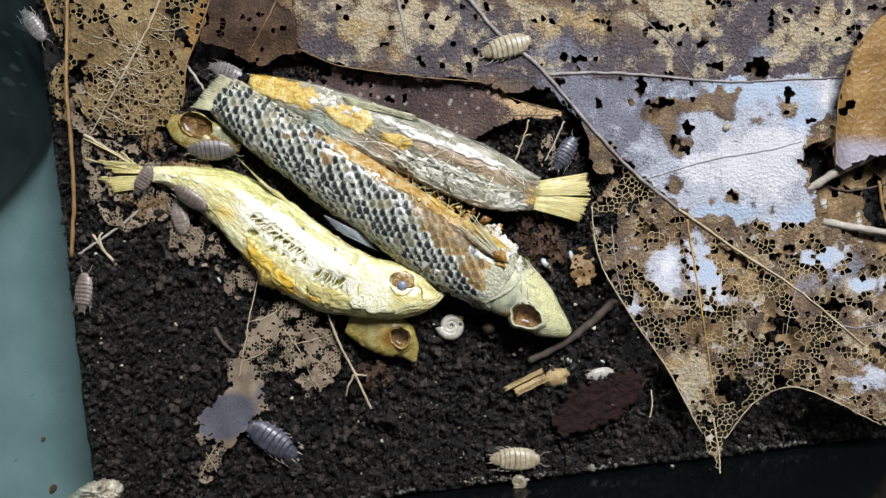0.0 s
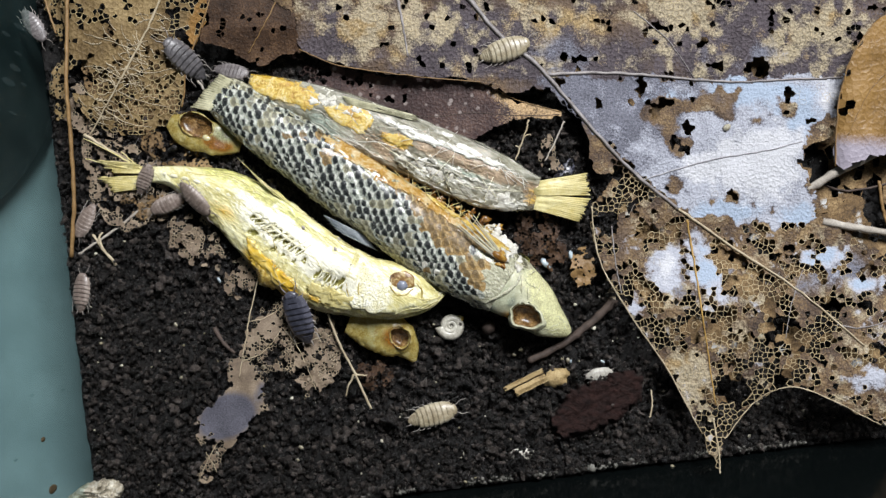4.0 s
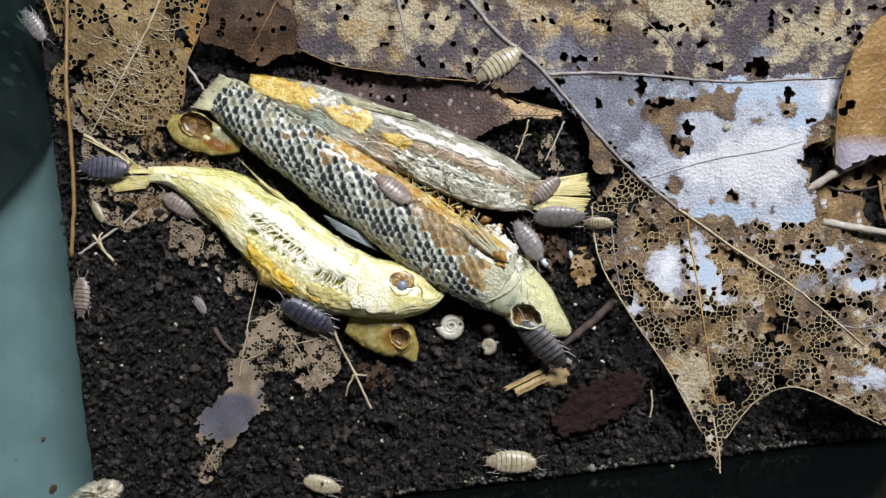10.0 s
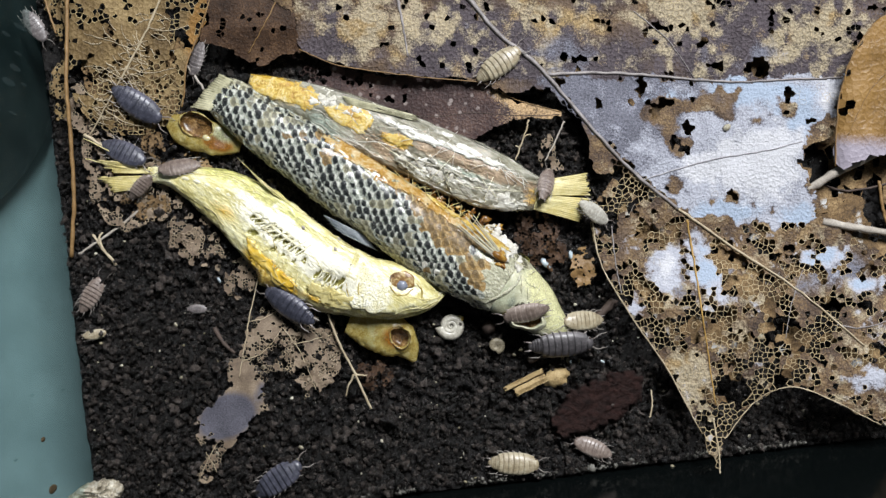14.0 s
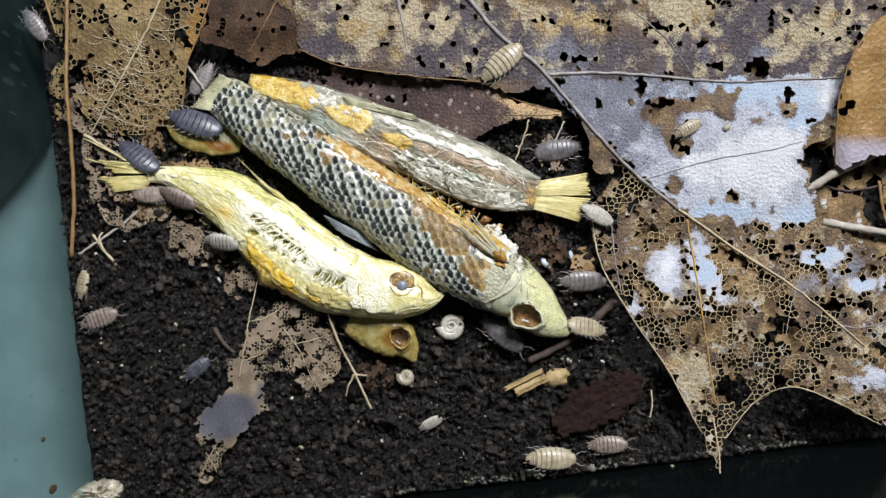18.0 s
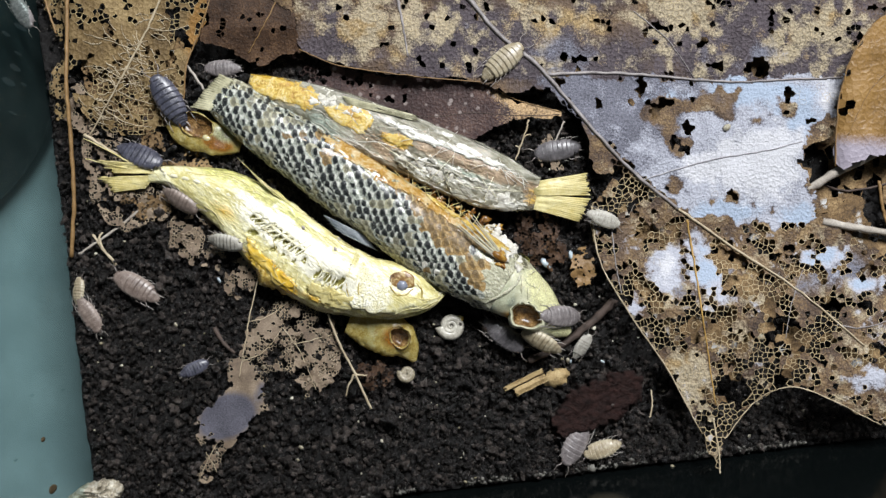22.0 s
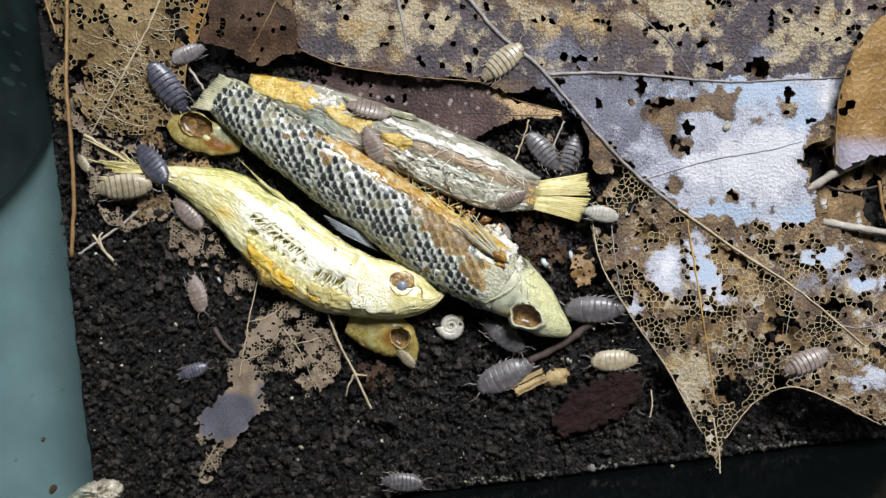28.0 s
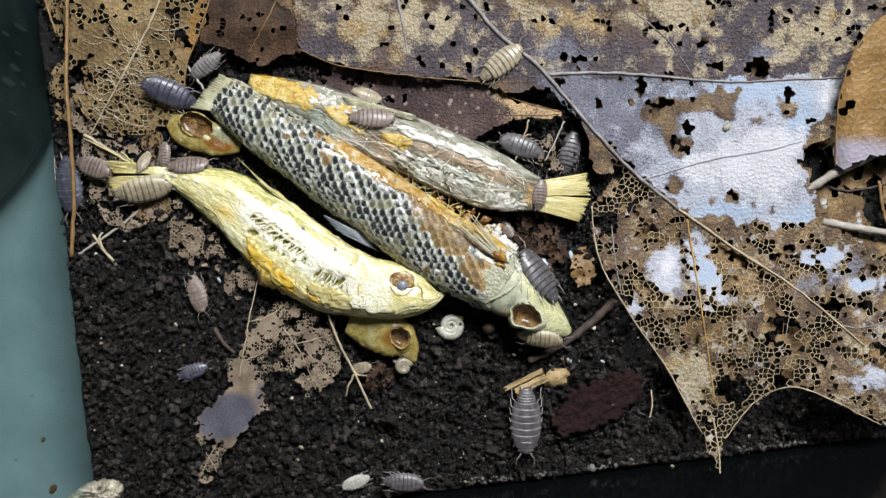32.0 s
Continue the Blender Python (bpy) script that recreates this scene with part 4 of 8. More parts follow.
def chunk(name, outline, z0, height, mat, label, category, seed):
    """A splinter or chip with an uneven top."""
    edge = spline(outline, 10, True)
    c = edge.mean(0)
    verts, faces, n = [], [], len(edge)
    rng = np.random.RandomState(seed)
    rings = ((1.0, -0.3), (1.0, 0.25), (0.95, 0.6), (0.85, 0.8), (0.7, 0.9), (0.55, 0.95), (0.4, 1.0), (0.25, 1.0), (0.1, 1.0))
    for ring, (f, h) in enumerate(rings):
        for a, b in edge:
            u, v = c[0] + (a - c[0]) * f, c[1] + (b - c[1]) * f
            u += (float(fbm(u / 7.0, v / 7.0, seed + 1, 2)) - 0.5) * 9 * min(1, 2 * f)
            v += (float(fbm(u / 7.0, v / 7.0, seed + 2, 2)) - 0.5) * 9 * min(1, 2 * f)
            verts.append(at(u, v, z0 + height * h * (0.25 + 1.5 * float(fbm(u / 11.0, v / 11.0, seed, 3)))))
    for r in range(8):
        for k in range(n):
            q = (k + 1) % n
            faces.append((r * n + q, r * n + k, (r + 1) * n + k, (r + 1) * n + q))
    faces.append(tuple(8 * n + k for k in range(n))[::-1])
    return tagged(part(name, mesh_from(name, verts, faces), mat), label, category)


def mound(name, outline, z0, height, mat, label, category, seed, grain=-20.0, step=2.6, ragged=9.0):
    """A fibrous piece of wood or bark as a grooved block."""
    edge = spline(outline, 10, True)
    (u0, v0), (u1, v1) = edge.min(0), edge.max(0)
    gu, gv = np.meshgrid(np.arange(u0, u1 + step, step), np.arange(v0, v1 + step, step))
    far = np.sqrt(((edge[None, None, :, 0] - gu[..., None]) ** 2 + (edge[None, None, :, 1] - gv[..., None]) ** 2).min(-1))
    far = np.where(inside(edge, gu, gv), far, -far) + (fbm(gu / 10.0, gv / 10.0, seed + 9, 3) - 0.5) * ragged
    c, s = math.cos(radians(grain)), math.sin(radians(grain))
    along, across = gu * c + gv * s, -gu * s + gv * c
    ridges = 0.55 * fbm(along / 34.0, across / 5.0, seed, 3) + 0.45 * fbm(gu / 10.0, gv / 10.0, seed + 3, 3)
    rise = np.clip(far / 7.0, -1, 1)
    z = z0 + height * np.where(rise > 0, np.sqrt(np.clip(rise, 0, 1)), rise) * (0.35 + 1.2 * ridges)
    ny, nx = gu.shape
    verts = at_np(gu, gv, z).reshape(-1, 3)
    keep = far > -3.5
    faces = []
    for j in range(ny - 1):
        for i in range(nx - 1):
            if keep[j, i] and keep[j, i + 1] and keep[j + 1, i] and keep[j + 1, i + 1]:
                a = j * nx + i
                faces.append((a, a + nx, a + nx + 1, a + 1))
    return tagged(part(name, mesh_from(name, verts, faces), mat), label, category)


def splinter(parent, a, b, w, h, z, seed):
    """A split sliver of wood with grooved faces and ragged ends."""
    rng = np.random.RandomState(seed)
    a, b = np.array(a, float), np.array(b, float)
    d = (b - a) / np.hypot(*(b - a))
    side = np.array((-d[1], d[0]))
    rows, cols = 16, 12
    groove = rng.normal(0, 0.12, cols)
    verts, faces = [], []
    for i in range(rows):
        for k in range(cols):
            t = 2 * math.pi * k / cols
            x, y = math.copysign(abs(math.cos(t)) ** 0.5, math.cos(t)), math.copysign(abs(math.sin(t)) ** 0.5, math.sin(t))
            f = i / (rows - 1)
            end = rng.uniform(-4, 4) if i in (0, rows - 1) else 0.0
            p = a + (b - a) * f + d * end + side * w * (x + 0.06 * math.sin(i * 0.9 + seed))
            verts.append(at(p[0], p[1], (z + h * (y + groove[k]) + rng.normal(0, 0.02)) * 0.001))
    for i in range(rows - 1):
        for k in range(cols):
            q = (k + 1) % cols
            faces.append((i * cols + k, i * cols + q, (i + 1) * cols + q, (i + 1) * cols + k))
    faces.append(tuple(range(cols))[::-1])
    faces.append(tuple((rows - 1) * cols + k for k in range(cols)))
    part("splinter", mesh_from("splinter", verts, faces, False), WOOD, parent)


chip = thing("wood_chip", at(932, 678), "split pale yellow wood chip on the soil", "wood chip")
splinter(chip, (895, 688), (958, 657), 4.5, 0.5, 1.5, 1)
splinter(chip, (914, 694), (966, 668), 7.5, 0.6, 1.35, 2)
mound("wood_chip", [(962, 668), (985, 652), (1006, 660), (1000, 678), (972, 684)], 0.0006, 0.0009, WOOD, "brown wood crumb on the soil", "wood chip", 5, -25.0)
mound("bark_piece", [(975, 745), (1005, 700), (1050, 672), (1118, 656), (1138, 690), (1108, 735), (1050, 762), (992, 778)], 0.0002, 0.0021, BARK, "red-brown crumbly piece of bark on the soil", "bark", 7, -28.0, ragged=26.0)


def on_glass(u, v):
    """Height in metres at which the side pane lies at a place of the plan."""
    foot = 92 + (v - 250) * 0.1228
    return EYE * (1 - (foot - 784) / (u - 784))


DROP = glass("water_drop", (0.9, 0.95, 0.95), rough=0.05, opacity=0.05, body=(0.25, 0.31, 0.32))
SMUDGE = material("brown_smudge", [(0.2, (0.03, 0.02, 0.01)), (0.8, (0.10, 0.07, 0.03))], scale=900, fine=5000, rough=0.7, bump=0.0001)


def glass_mark(u, v, w, h, mat, name, label, category):
    z = on_glass(u, v)
    c = at(u, v, z)
    bm = bmesh.new()
    bmesh.ops.create_uvsphere(bm, u_segments=12, v_segments=8, radius=1.0)
    for q in bm.verts:
        q.co = Vector((q.co.x * 0.00022, q.co.y * w * U, q.co.z * h * U * (1.25 if q.co.z < 0 else 0.9)))
    bm.transform(Matrix.Translation(c + Vector((0.0002, 0, 0))) @ pose(0, 0, 0, 0, 0, TURN))
    me = bpy.data.meshes.new(name)
    bm.to_mesh(me)
    bm.free()
    me.polygons.foreach_set("use_smooth", [True] * len(me.polygons))
    tagged(part(name, me, mat), label, category, category + "s on the pane")


for u, v, w, h in ((33, 48, 5, 22), (12, 145, 7, 20), (24, 120, 6, 18), (30, 95, 3, 12), (8, 60, 4, 14), (40, 150, 3, 10), (20, 200, 3, 12), (55, 700, 2, 6), (110, 690, 2, 6), (25, 815, 2, 5), (140, 600, 2, 5), (148, 735, 2, 6)):
    glass_mark(u, v, w, h, DROP, "water_drop", "small clear water drop on the glass pane", "water drop")
for u, v, w, h in ((91, 866, 7, 14), (74, 778, 4, 7)):
    glass_mark(u, v, w, h, SMUDGE, "dirt_speck", "brown dirt speck stuck on the glass pane", "dirt speck")


# ---- dried fish ----
SKIN_A = material("fish_skin_grey", [(0.2, (0.20, 0.20, 0.14)), (0.5, (0.45, 0.44, 0.31)), (0.85, (0.74, 0.72, 0.58))], scale=520, fine=3600, rough=0.26, bump=0.00045, coat=0.5, stretch=(40, 2.0), crackle=(1500, 0.5), marks=(("orange", (0.40, 0.20, 0.045), 0.7), ("green", (0.40, 0.45, 0.34), 0.8), ("yellow", (0.80, 0.74, 0.42), 0.9)))
SKIN_HEAD = material("fish_head_skin", [(0.15, (0.30, 0.31, 0.20)), (0.42, (0.54, 0.54, 0.36)), (0.62, (0.70, 0.69, 0.50)), (0.85, (0.86, 0.85, 0.72))], scale=700, fine=5200, rough=0.22, bump=0.00020, coat=0.7, crackle=(2300, 0.35), through_light=0.12, marks=(("slate", (0.20, 0.23, 0.20), 0.8), ("orange", (0.42, 0.22, 0.045), 0.6), ("green", (0.47, 0.50, 0.35), 0.9), ("yellow", (0.78, 0.73, 0.40), 0.9)))
SKIN_B = material("fish_skin_silver", [(0.16, (0.12, 0.105, 0.065)), (0.40, (0.26, 0.245, 0.175)), (0.60, (0.38, 0.37, 0.30)), (0.85, (0.74, 0.73, 0.67))], scale=520, fine=2000, rough=0.16, rough_var=0.1, bump=0.0006, coat=0.9, metal=0.2, stretch=(24, 2.2), crackle=(300, 1.3), marks=(("brown", (0.32, 0.235, 0.15), 1.5), ("green", (0.33, 0.38, 0.31), 1.3), ("yellow", (0.58, 0.37, 0.05), 0.9)))
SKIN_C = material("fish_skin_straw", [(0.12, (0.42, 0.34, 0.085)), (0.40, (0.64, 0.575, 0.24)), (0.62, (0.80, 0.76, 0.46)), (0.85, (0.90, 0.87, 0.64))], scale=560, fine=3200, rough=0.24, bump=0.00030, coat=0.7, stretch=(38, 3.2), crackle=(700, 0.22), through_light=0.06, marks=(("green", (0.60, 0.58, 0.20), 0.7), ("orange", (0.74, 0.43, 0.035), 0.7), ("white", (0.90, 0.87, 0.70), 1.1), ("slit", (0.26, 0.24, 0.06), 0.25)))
SKIN_D = material("fish_skin_amber", [(0.15, (0.22, 0.12, 0.025)), (0.42, (0.50, 0.38, 0.10)), (0.65, (0.64, 0.55, 0.22)), (0.88, (0.78, 0.70, 0.40))], scale=620, fine=3000, rough=0.16, bump=0.0002, coat=1.0, through_light=0.45, crackle=(600, 0.25), marks=(("orange", (0.36, 0.15, 0.02), 0.7), ("green", (0.40, 0.40, 0.19), 0.7)))
OLIVE = material("olive_cavity", [(0.2, (0.13, 0.12, 0.03)), (0.5, (0.30, 0.28, 0.085)), (0.85, (0.52, 0.48, 0.20))], scale=800, fine=4000, rough=0.35, bump=0.0003, coat=0.3)
FLESH = material("dried_flesh", [(0.12, (0.050, 0.018, 0.005)), (0.42, (0.27, 0.115, 0.014)), (0.65, (0.50, 0.28, 0.045)), (0.9, (0.70, 0.58, 0.34))], scale=500, fine=2600, rough=0.18, bump=0.0004, coat=0.9, random_tone=0.5, through_light=0.2)
YELLOW_FLESH = material("dried_yellow_flesh", [(0.10, (0.16, 0.065, 0.015)), (0.34, (0.40, 0.23, 0.05)), (0.52, (0.58, 0.41, 0.09)), (0.70, (0.64, 0.52, 0.24)), (0.9, (0.72, 0.64, 0.44))], scale=520, fine=2600, rough=0.22, bump=0.0003, coat=0.6)
CRUST = material("white_crust", [(0.2, (0.45, 0.42, 0.34)), (0.8, (0.82, 0.80, 0.74))], scale=900, fine=5000, rough=0.45, bump=0.0003)
FIN_PALE = material("fin_pale", [(0.2, (0.36, 0.34, 0.20)), (0.8, (0.78, 0.75, 0.52))], scale=700, fine=4000, rough=0.4, bump=0.0001, coat=0.3, through_light=0.25, marks=(("web", (0.10, 0.10, 0.07), 0.25),))
FIN = material("fin_yellow", [(0.2, (0.58, 0.48, 0.15)), (0.8, (0.84, 0.77, 0.42))], scale=700, fine=4000, rough=0.4, bump=0.0001, coat=0.3, through_light=0.2, marks=(("web", (0.36, 0.26, 0.06), 0.25),))
FIN_GREY = material("fin_grey", [(0.2, (0.22, 0.21, 0.13)), (0.8, (0.52, 0.49, 0.34))], scale=700, fine=4000, rough=0.4, bump=0.0001, coat=0.3, through_light=0.2, marks=(("web", (0.07, 0.068, 0.05), 0.25),))
FIN_BLUE = material("fin_blue_grey", [(0.2, (0.16, 0.19, 0.20)), (0.8, (0.46, 0.50, 0.52))], scale=700, fine=4000, rough=0.4, bump=0.0001, coat=0.3, marks=(("web", (0.02, 0.026, 0.028), 0.25),))
SOCKET = material("eye_socket_brown", [(0.25, (0.035, 0.016, 0.004)), (0.5, (0.15, 0.075, 0.02)), (0.8, (0.42, 0.27, 0.11))], scale=700, fine=3500, rough=0.18, bump=0.0006, specular=0.5, coat=0.6)
LENS = material("eye_lens_blue", [(0.2, (0.10, 0.115, 0.15)), (0.8, (0.27, 0.29, 0.35))], scale=1500, fine=6000, rough=0.2, bump=0.0, coat=0.6)
EYE_AMBER = material("eye_amber", [(0.25, (0.06, 0.028, 0.008)), (0.5, (0.24, 0.13, 0.04)), (0.8, (0.60, 0.50, 0.24))], scale=900, fine=3000, rough=0.15, bump=0.0002, coat=0.9)
EYE_DARK = material("eye_dark_rim", [(0.2, (0.02, 0.012, 0.010)), (0.8, (0.13, 0.08, 0.06))], scale=900, fine=5000, rough=0.25, bump=0.0001, coat=0.5)
LENS_AMBER = material("eye_lens_amber", [(0.2, (0.40, 0.33, 0.14)), (0.8, (0.60, 0.56, 0.34))], scale=1500, fine=6000, rough=0.15, bump=0.0, coat=0.8)
BONE = material("fish_bone", [(0.2, (0.60, 0.55, 0.34)), (0.8, (0.84, 0.82, 0.66))], scale=900, fine=5000, rough=0.4, bump=0.0001)


class Body:
    """A fish's body along a line of (u, v, height mm, half depth, half thickness)."""

    def __init__(self, rows, seed, lump=0.10, crinkle=0.03, square=0.85, shape=None):
        self.square, self.shape = square, shape
        self.c = spline(rows, 12)
        self.n, self.seed, self.lump, self.crinkle = len(self.c), seed, lump, crinkle

    def point(self, t, a, grow=1.0):
        """Place on the skin at t along the body, a degrees round it; 0 is one side edge, 90 the top."""
        f = min(max(t, 0.0), 1.0) * (self.n - 1)
        i = min(int(f), self.n - 2)
        r = self.c[i] + (self.c[i + 1] - self.c[i]) * (f - i)
        lo, hi = self.c[max(i - 2, 0)], self.c[min(i + 3, self.n - 1)]
        du, dv = hi[0] - lo[0], hi[1] - lo[1]
        k = math.hypot(du, dv)
        side = (dv / k, -du / k)
        ca, sa = math.cos(radians(a)), math.sin(radians(a))
        ca = math.copysign(abs(ca) ** 0.85, ca)
        sa = math.copysign(abs(sa) ** self.square, sa)
        w = 1 + self.lump * (float(fbm(t * 9 + 3, a / 38.0 + 7, self.seed, 3)) - 0.5) * 2
        w += self.crinkle * (1 - abs(2 * float(fbm(t * 34, a / 22.0, self.seed + 3, 3)) - 1) * 2.2)
        thick = w * (1 + (self.shape(t, a) if self.shape else 0.0))
        h = r[2] * 0.001 + r[4] * U * sa * grow * thick
        return at(r[0] + side[0] * r[3] * ca * grow * w, r[1] + side[1] * r[3] * ca * grow * w, h)

    def normal(self, t, a):
        p = self.point(t, a)
        x = self.point(t + 0.012, a) - self.point(t - 0.012, a)
        y = self.point(t, a + 4) - self.point(t, a - 4)
        n = x.cross(y).normalized()
        mid = (self.point(t, 90) + self.point(t, 270)) / 2
        return n if n.dot(p - mid) > 0 else -n

    def mesh(self, name, t0=0.0, t1=1.0, steps=110, around=52, grow=1.0, masks=None, a0=0.0, a1=360.0, holes=(), dents=()):
        verts, faces, plan, slit = [], [], [], []
        closed = a1 - a0 >= 360
        for i in range(steps + 1):
            t = t0 + (t1 - t0) * i / steps
            for k in range(around):
                a = a0 + (a1 - a0) * k / (around if closed else around - 1)
                p = self.point(t, a, grow)
                s = (1 - p.z / EYE) * U
                pu, pv = p.x / s + 784, 441 - p.y / s
                # dents darken with depth: olive flesh plus the gap's shade, put into colour
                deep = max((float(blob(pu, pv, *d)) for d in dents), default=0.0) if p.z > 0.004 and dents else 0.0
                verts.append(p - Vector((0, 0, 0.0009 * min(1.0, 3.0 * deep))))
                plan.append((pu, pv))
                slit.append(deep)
        for i in range(steps):
            for k in range(around if closed else around - 1):
                q = (k + 1) % around
                f = (i * around + k, i * around + q, (i + 1) * around + q, (i + 1) * around + k)
                pu, pv = sum(plan[j][0] for j in f) / 4, sum(plan[j][1] for j in f) / 4
                if not any(verts[f[0]].z > low and blob(pu, pv, *h) > 0 for low, *h in holes):
                    faces.append(f)
        if closed:
            faces.append(tuple(range(around))[::-1])
            faces.append(tuple(steps * around + k for k in range(around)))
        me = mesh_from(name, verts, faces)
        bm = bmesh.new()
        bm.from_mesh(me)
        bmesh.ops.recalc_face_normals(bm, faces=bm.faces)
        bm.to_mesh(me)
        bm.free()
        pl = np.array(plan)
        if dents:
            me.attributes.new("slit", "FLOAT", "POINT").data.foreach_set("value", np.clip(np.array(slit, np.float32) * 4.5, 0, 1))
        for m, fn in (masks or {}).items():
            me.attributes.new(m, "FLOAT", "POINT").data.foreach_set("value", np.asarray(fn(pl[:, 0], pl[:, 1]), np.float32))
        return me


def top_z(body, u, v):
    """Height in mm of the top of a body at a place of the plan."""
    d = np.hypot(body.c[:, 0] - u, body.c[:, 1] - v)
    k = int(d.argmin())
    w = body.c[k, 3] + 1
    return body.c[k, 2] + 0.1 * body.c[k, 4] * math.sqrt(max(0.0, 1 - (d[k] / w) ** 2)) ** 0.85


def fan(name, a, b, ta, tb, rays=12, cols=6, notch=0.0, ragged=0.12, seed=0, bow=0.0003):
    """A fin: base from a to b, free edge from ta to tb, each (u, v, mm)."""
    rng = np.random.RandomState(seed)
    a, b, ta, tb = (np.array(q, float) for q in (a, b, ta, tb))
    verts, faces = [], []
    n = rays * 2 + 1
    for i in range(n):
        f = i / (n - 1)
        p0 = a + (b - a) * f
        p1 = ta + (tb - ta) * f
        reach = 1 - notch * (1 - abs(2 * f - 1)) - ragged * rng.rand() * (1.0 if i % 2 == 0 else 1.4)
        for j in range(cols):
            g = j / (cols - 1) * reach
            q = p0 + (p1 - p0) * g
            z = q[2] * 0.001 + (0.00012 if i % 2 else -0.00010) + bow * math.sin(g * 3.1) + 0.0002 * math.sin(f * 5 + seed)
            verts.append(at(q[0] + rng.normal() * 0.3, q[1] + rng.normal() * 0.3, z))
    for i in range(n - 1):
        for j in range(cols - 1):
            if rng.rand() < 0.015 * (j / cols):
                continue
            faces.append((i * cols + j, i * cols + j + 1, (i + 1) * cols + j + 1, (i + 1) * cols + j))
    me = mesh_from(name, verts, faces, True)
    me.attributes.new("web", "FLOAT", "POINT").data.foreach_set("value", [0.0 if i % 2 else 0.62 * min(1.0, 0.25 + 1.2 * j / cols) for i in range(n) for j in range(cols)])
    return me


def fin(parent, mat, label="", thick=0.00007, name="fin", **kw):
    me = fan(name, **kw)
    ob = part(name, me, mat, parent, label)
    so = ob.modifiers.new("thickness", "SOLIDIFY")
    so.thickness, so.offset = thick, 0
    return ob


def disc(name, u, v, z, ru, rv, turn, profile, seg=28, cap=True):
    """A round form lying on the plan: profile of (radius share, height mm)."""
    verts, faces = [], []
    c, s = math.cos(radians(turn)), math.sin(radians(turn))
    for r, h in profile:
        for k in range(seg):
            a = 2 * math.pi * k / seg
            bend = 1 + 0.34 * (float(fbm(3 + 2.2 * math.cos(a), 3 + 2.2 * math.sin(a), int(u + v), 2)) - 0.5) * min(1.0, ru / 14.0)
            x, y = ru * r * bend * math.cos(a), rv * r * bend * math.sin(a)
            verts.append(at(u + x * c - y * s, v + x * s + y * c, (z + h) * 0.001))
    for i in range(len(profile) - 1):
        for k in range(seg):
            q = (k + 1) % seg
            faces.append((i * seg + q, i * seg + k, (i + 1) * seg + k, (i + 1) * seg + q))
    if cap:
        faces.append(tuple((len(profile) - 1) * seg + k for k in range(seg))[::-1])
    return mesh_from(name, verts, faces)


def flakes(name, line, width, count, seed, z0, z1, size, body, mat, parent, label=""):
    """Ragged crusts lying along a line on a body, each a part."""
    rng = np.random.RandomState(seed)
    c = spline(line, 10)
    for k in range(count):
        p = c[rng.randint(len(c))] + rng.normal(0, width, 2)
        n, r = 9, size * rng.uniform(0.5, 1.3)
        z = rng.uniform(z0, z1)
        verts, faces = [], []
        turn, tilt = rng.uniform(0, 6.28), rng.normal(0, 0.009, 2)
        long = rng.uniform(0.55, 0.9)
        for ring, (f, h) in enumerate(((1.0, -0.35), (0.97, 0.0), (0.6, 0.12), (0.2, 0.16))):
            for i in range(n):
                a = 6.283 * i / n
                q = r * f * (1 + 0.35 * math.sin(a * 3 + k) + (rng.normal(0, 0.12) if ring < 2 else 0))
                x, y = q * math.cos(a), long * q * math.sin(a)
                du, dv = x * math.cos(turn) - y * math.sin(turn), x * math.sin(turn) + y * math.cos(turn)
                hz = top_z(body, p[0] + du, p[1] + dv) + z + h + tilt[0] * du + tilt[1] * dv
                verts.append(at(p[0] + du, p[1] + dv, hz * 0.001))
        for ring in range(3):
            for i in range(n):
                q = (i + 1) % n
                faces.append((ring * n + q, ring * n + i, (ring + 1) * n + i, (ring + 1) * n + q))
        faces.append(tuple(3 * n + i for i in range(n))[::-1])
        part(name, mesh_from(name, verts, faces), mat, parent, label)


def sheet(name, body, outline, mat, parent, label="", grow=1.03, ragged=12.0, seed=0, rise=0.0002, span=(0.0, 1.0)):
    """A ragged film of tissue lying on a body within an outline of the plan."""
    edge = spline(outline, 6, True)
    steps, around = 100, 60
    pts, plan = [], []
    for i in range(steps):
        t = span[0] + (span[1] - span[0]) * i / (steps - 1)
        for k in range(around):
            p = body.point(t, 15 + 150.0 * k / (around - 1), grow)
            s = (1 - p.z / EYE) * U
            u, v = p.x / s + 784, 441 - p.y / s
            pts.append(p)
            plan.append((u, v))
    pl = np.array(plan)
    a = pl[:, 0] + (fbm(pl[:, 0] / 11.0, pl[:, 1] / 11.0, seed, 3) - 0.5) * 2 * ragged
    b = pl[:, 1] + (fbm(pl[:, 0] / 11.0, pl[:, 1] / 11.0, seed + 3, 3) - 0.5) * 2 * ragged
    ok = inside(edge, a, b)
    lift = rise * (2 * fbm(pl[:, 0] / 9.0, pl[:, 1] / 9.0, seed + 7, 3) - 0.3)
    faces, used = [], {}
    verts = []
    for i in range(steps - 1):
        for k in range(around - 1):
            f = (i * around + k, i * around + k + 1, (i + 1) * around + k + 1, (i + 1) * around + k)
            if all(ok[q] for q in f):
                for q in f:
                    if q not in used:
                        used[q] = len(verts)
                        verts.append(pts[q] + Vector((0, 0, lift[q])))
                faces.append(tuple(used[q] for q in f))
    ob = part(name, mesh_from(name, verts, faces), mat, parent, label)
    so = ob.modifiers.new("thickness", "SOLIDIFY")
    so.thickness, so.offset = 0.00012, 0
    return ob


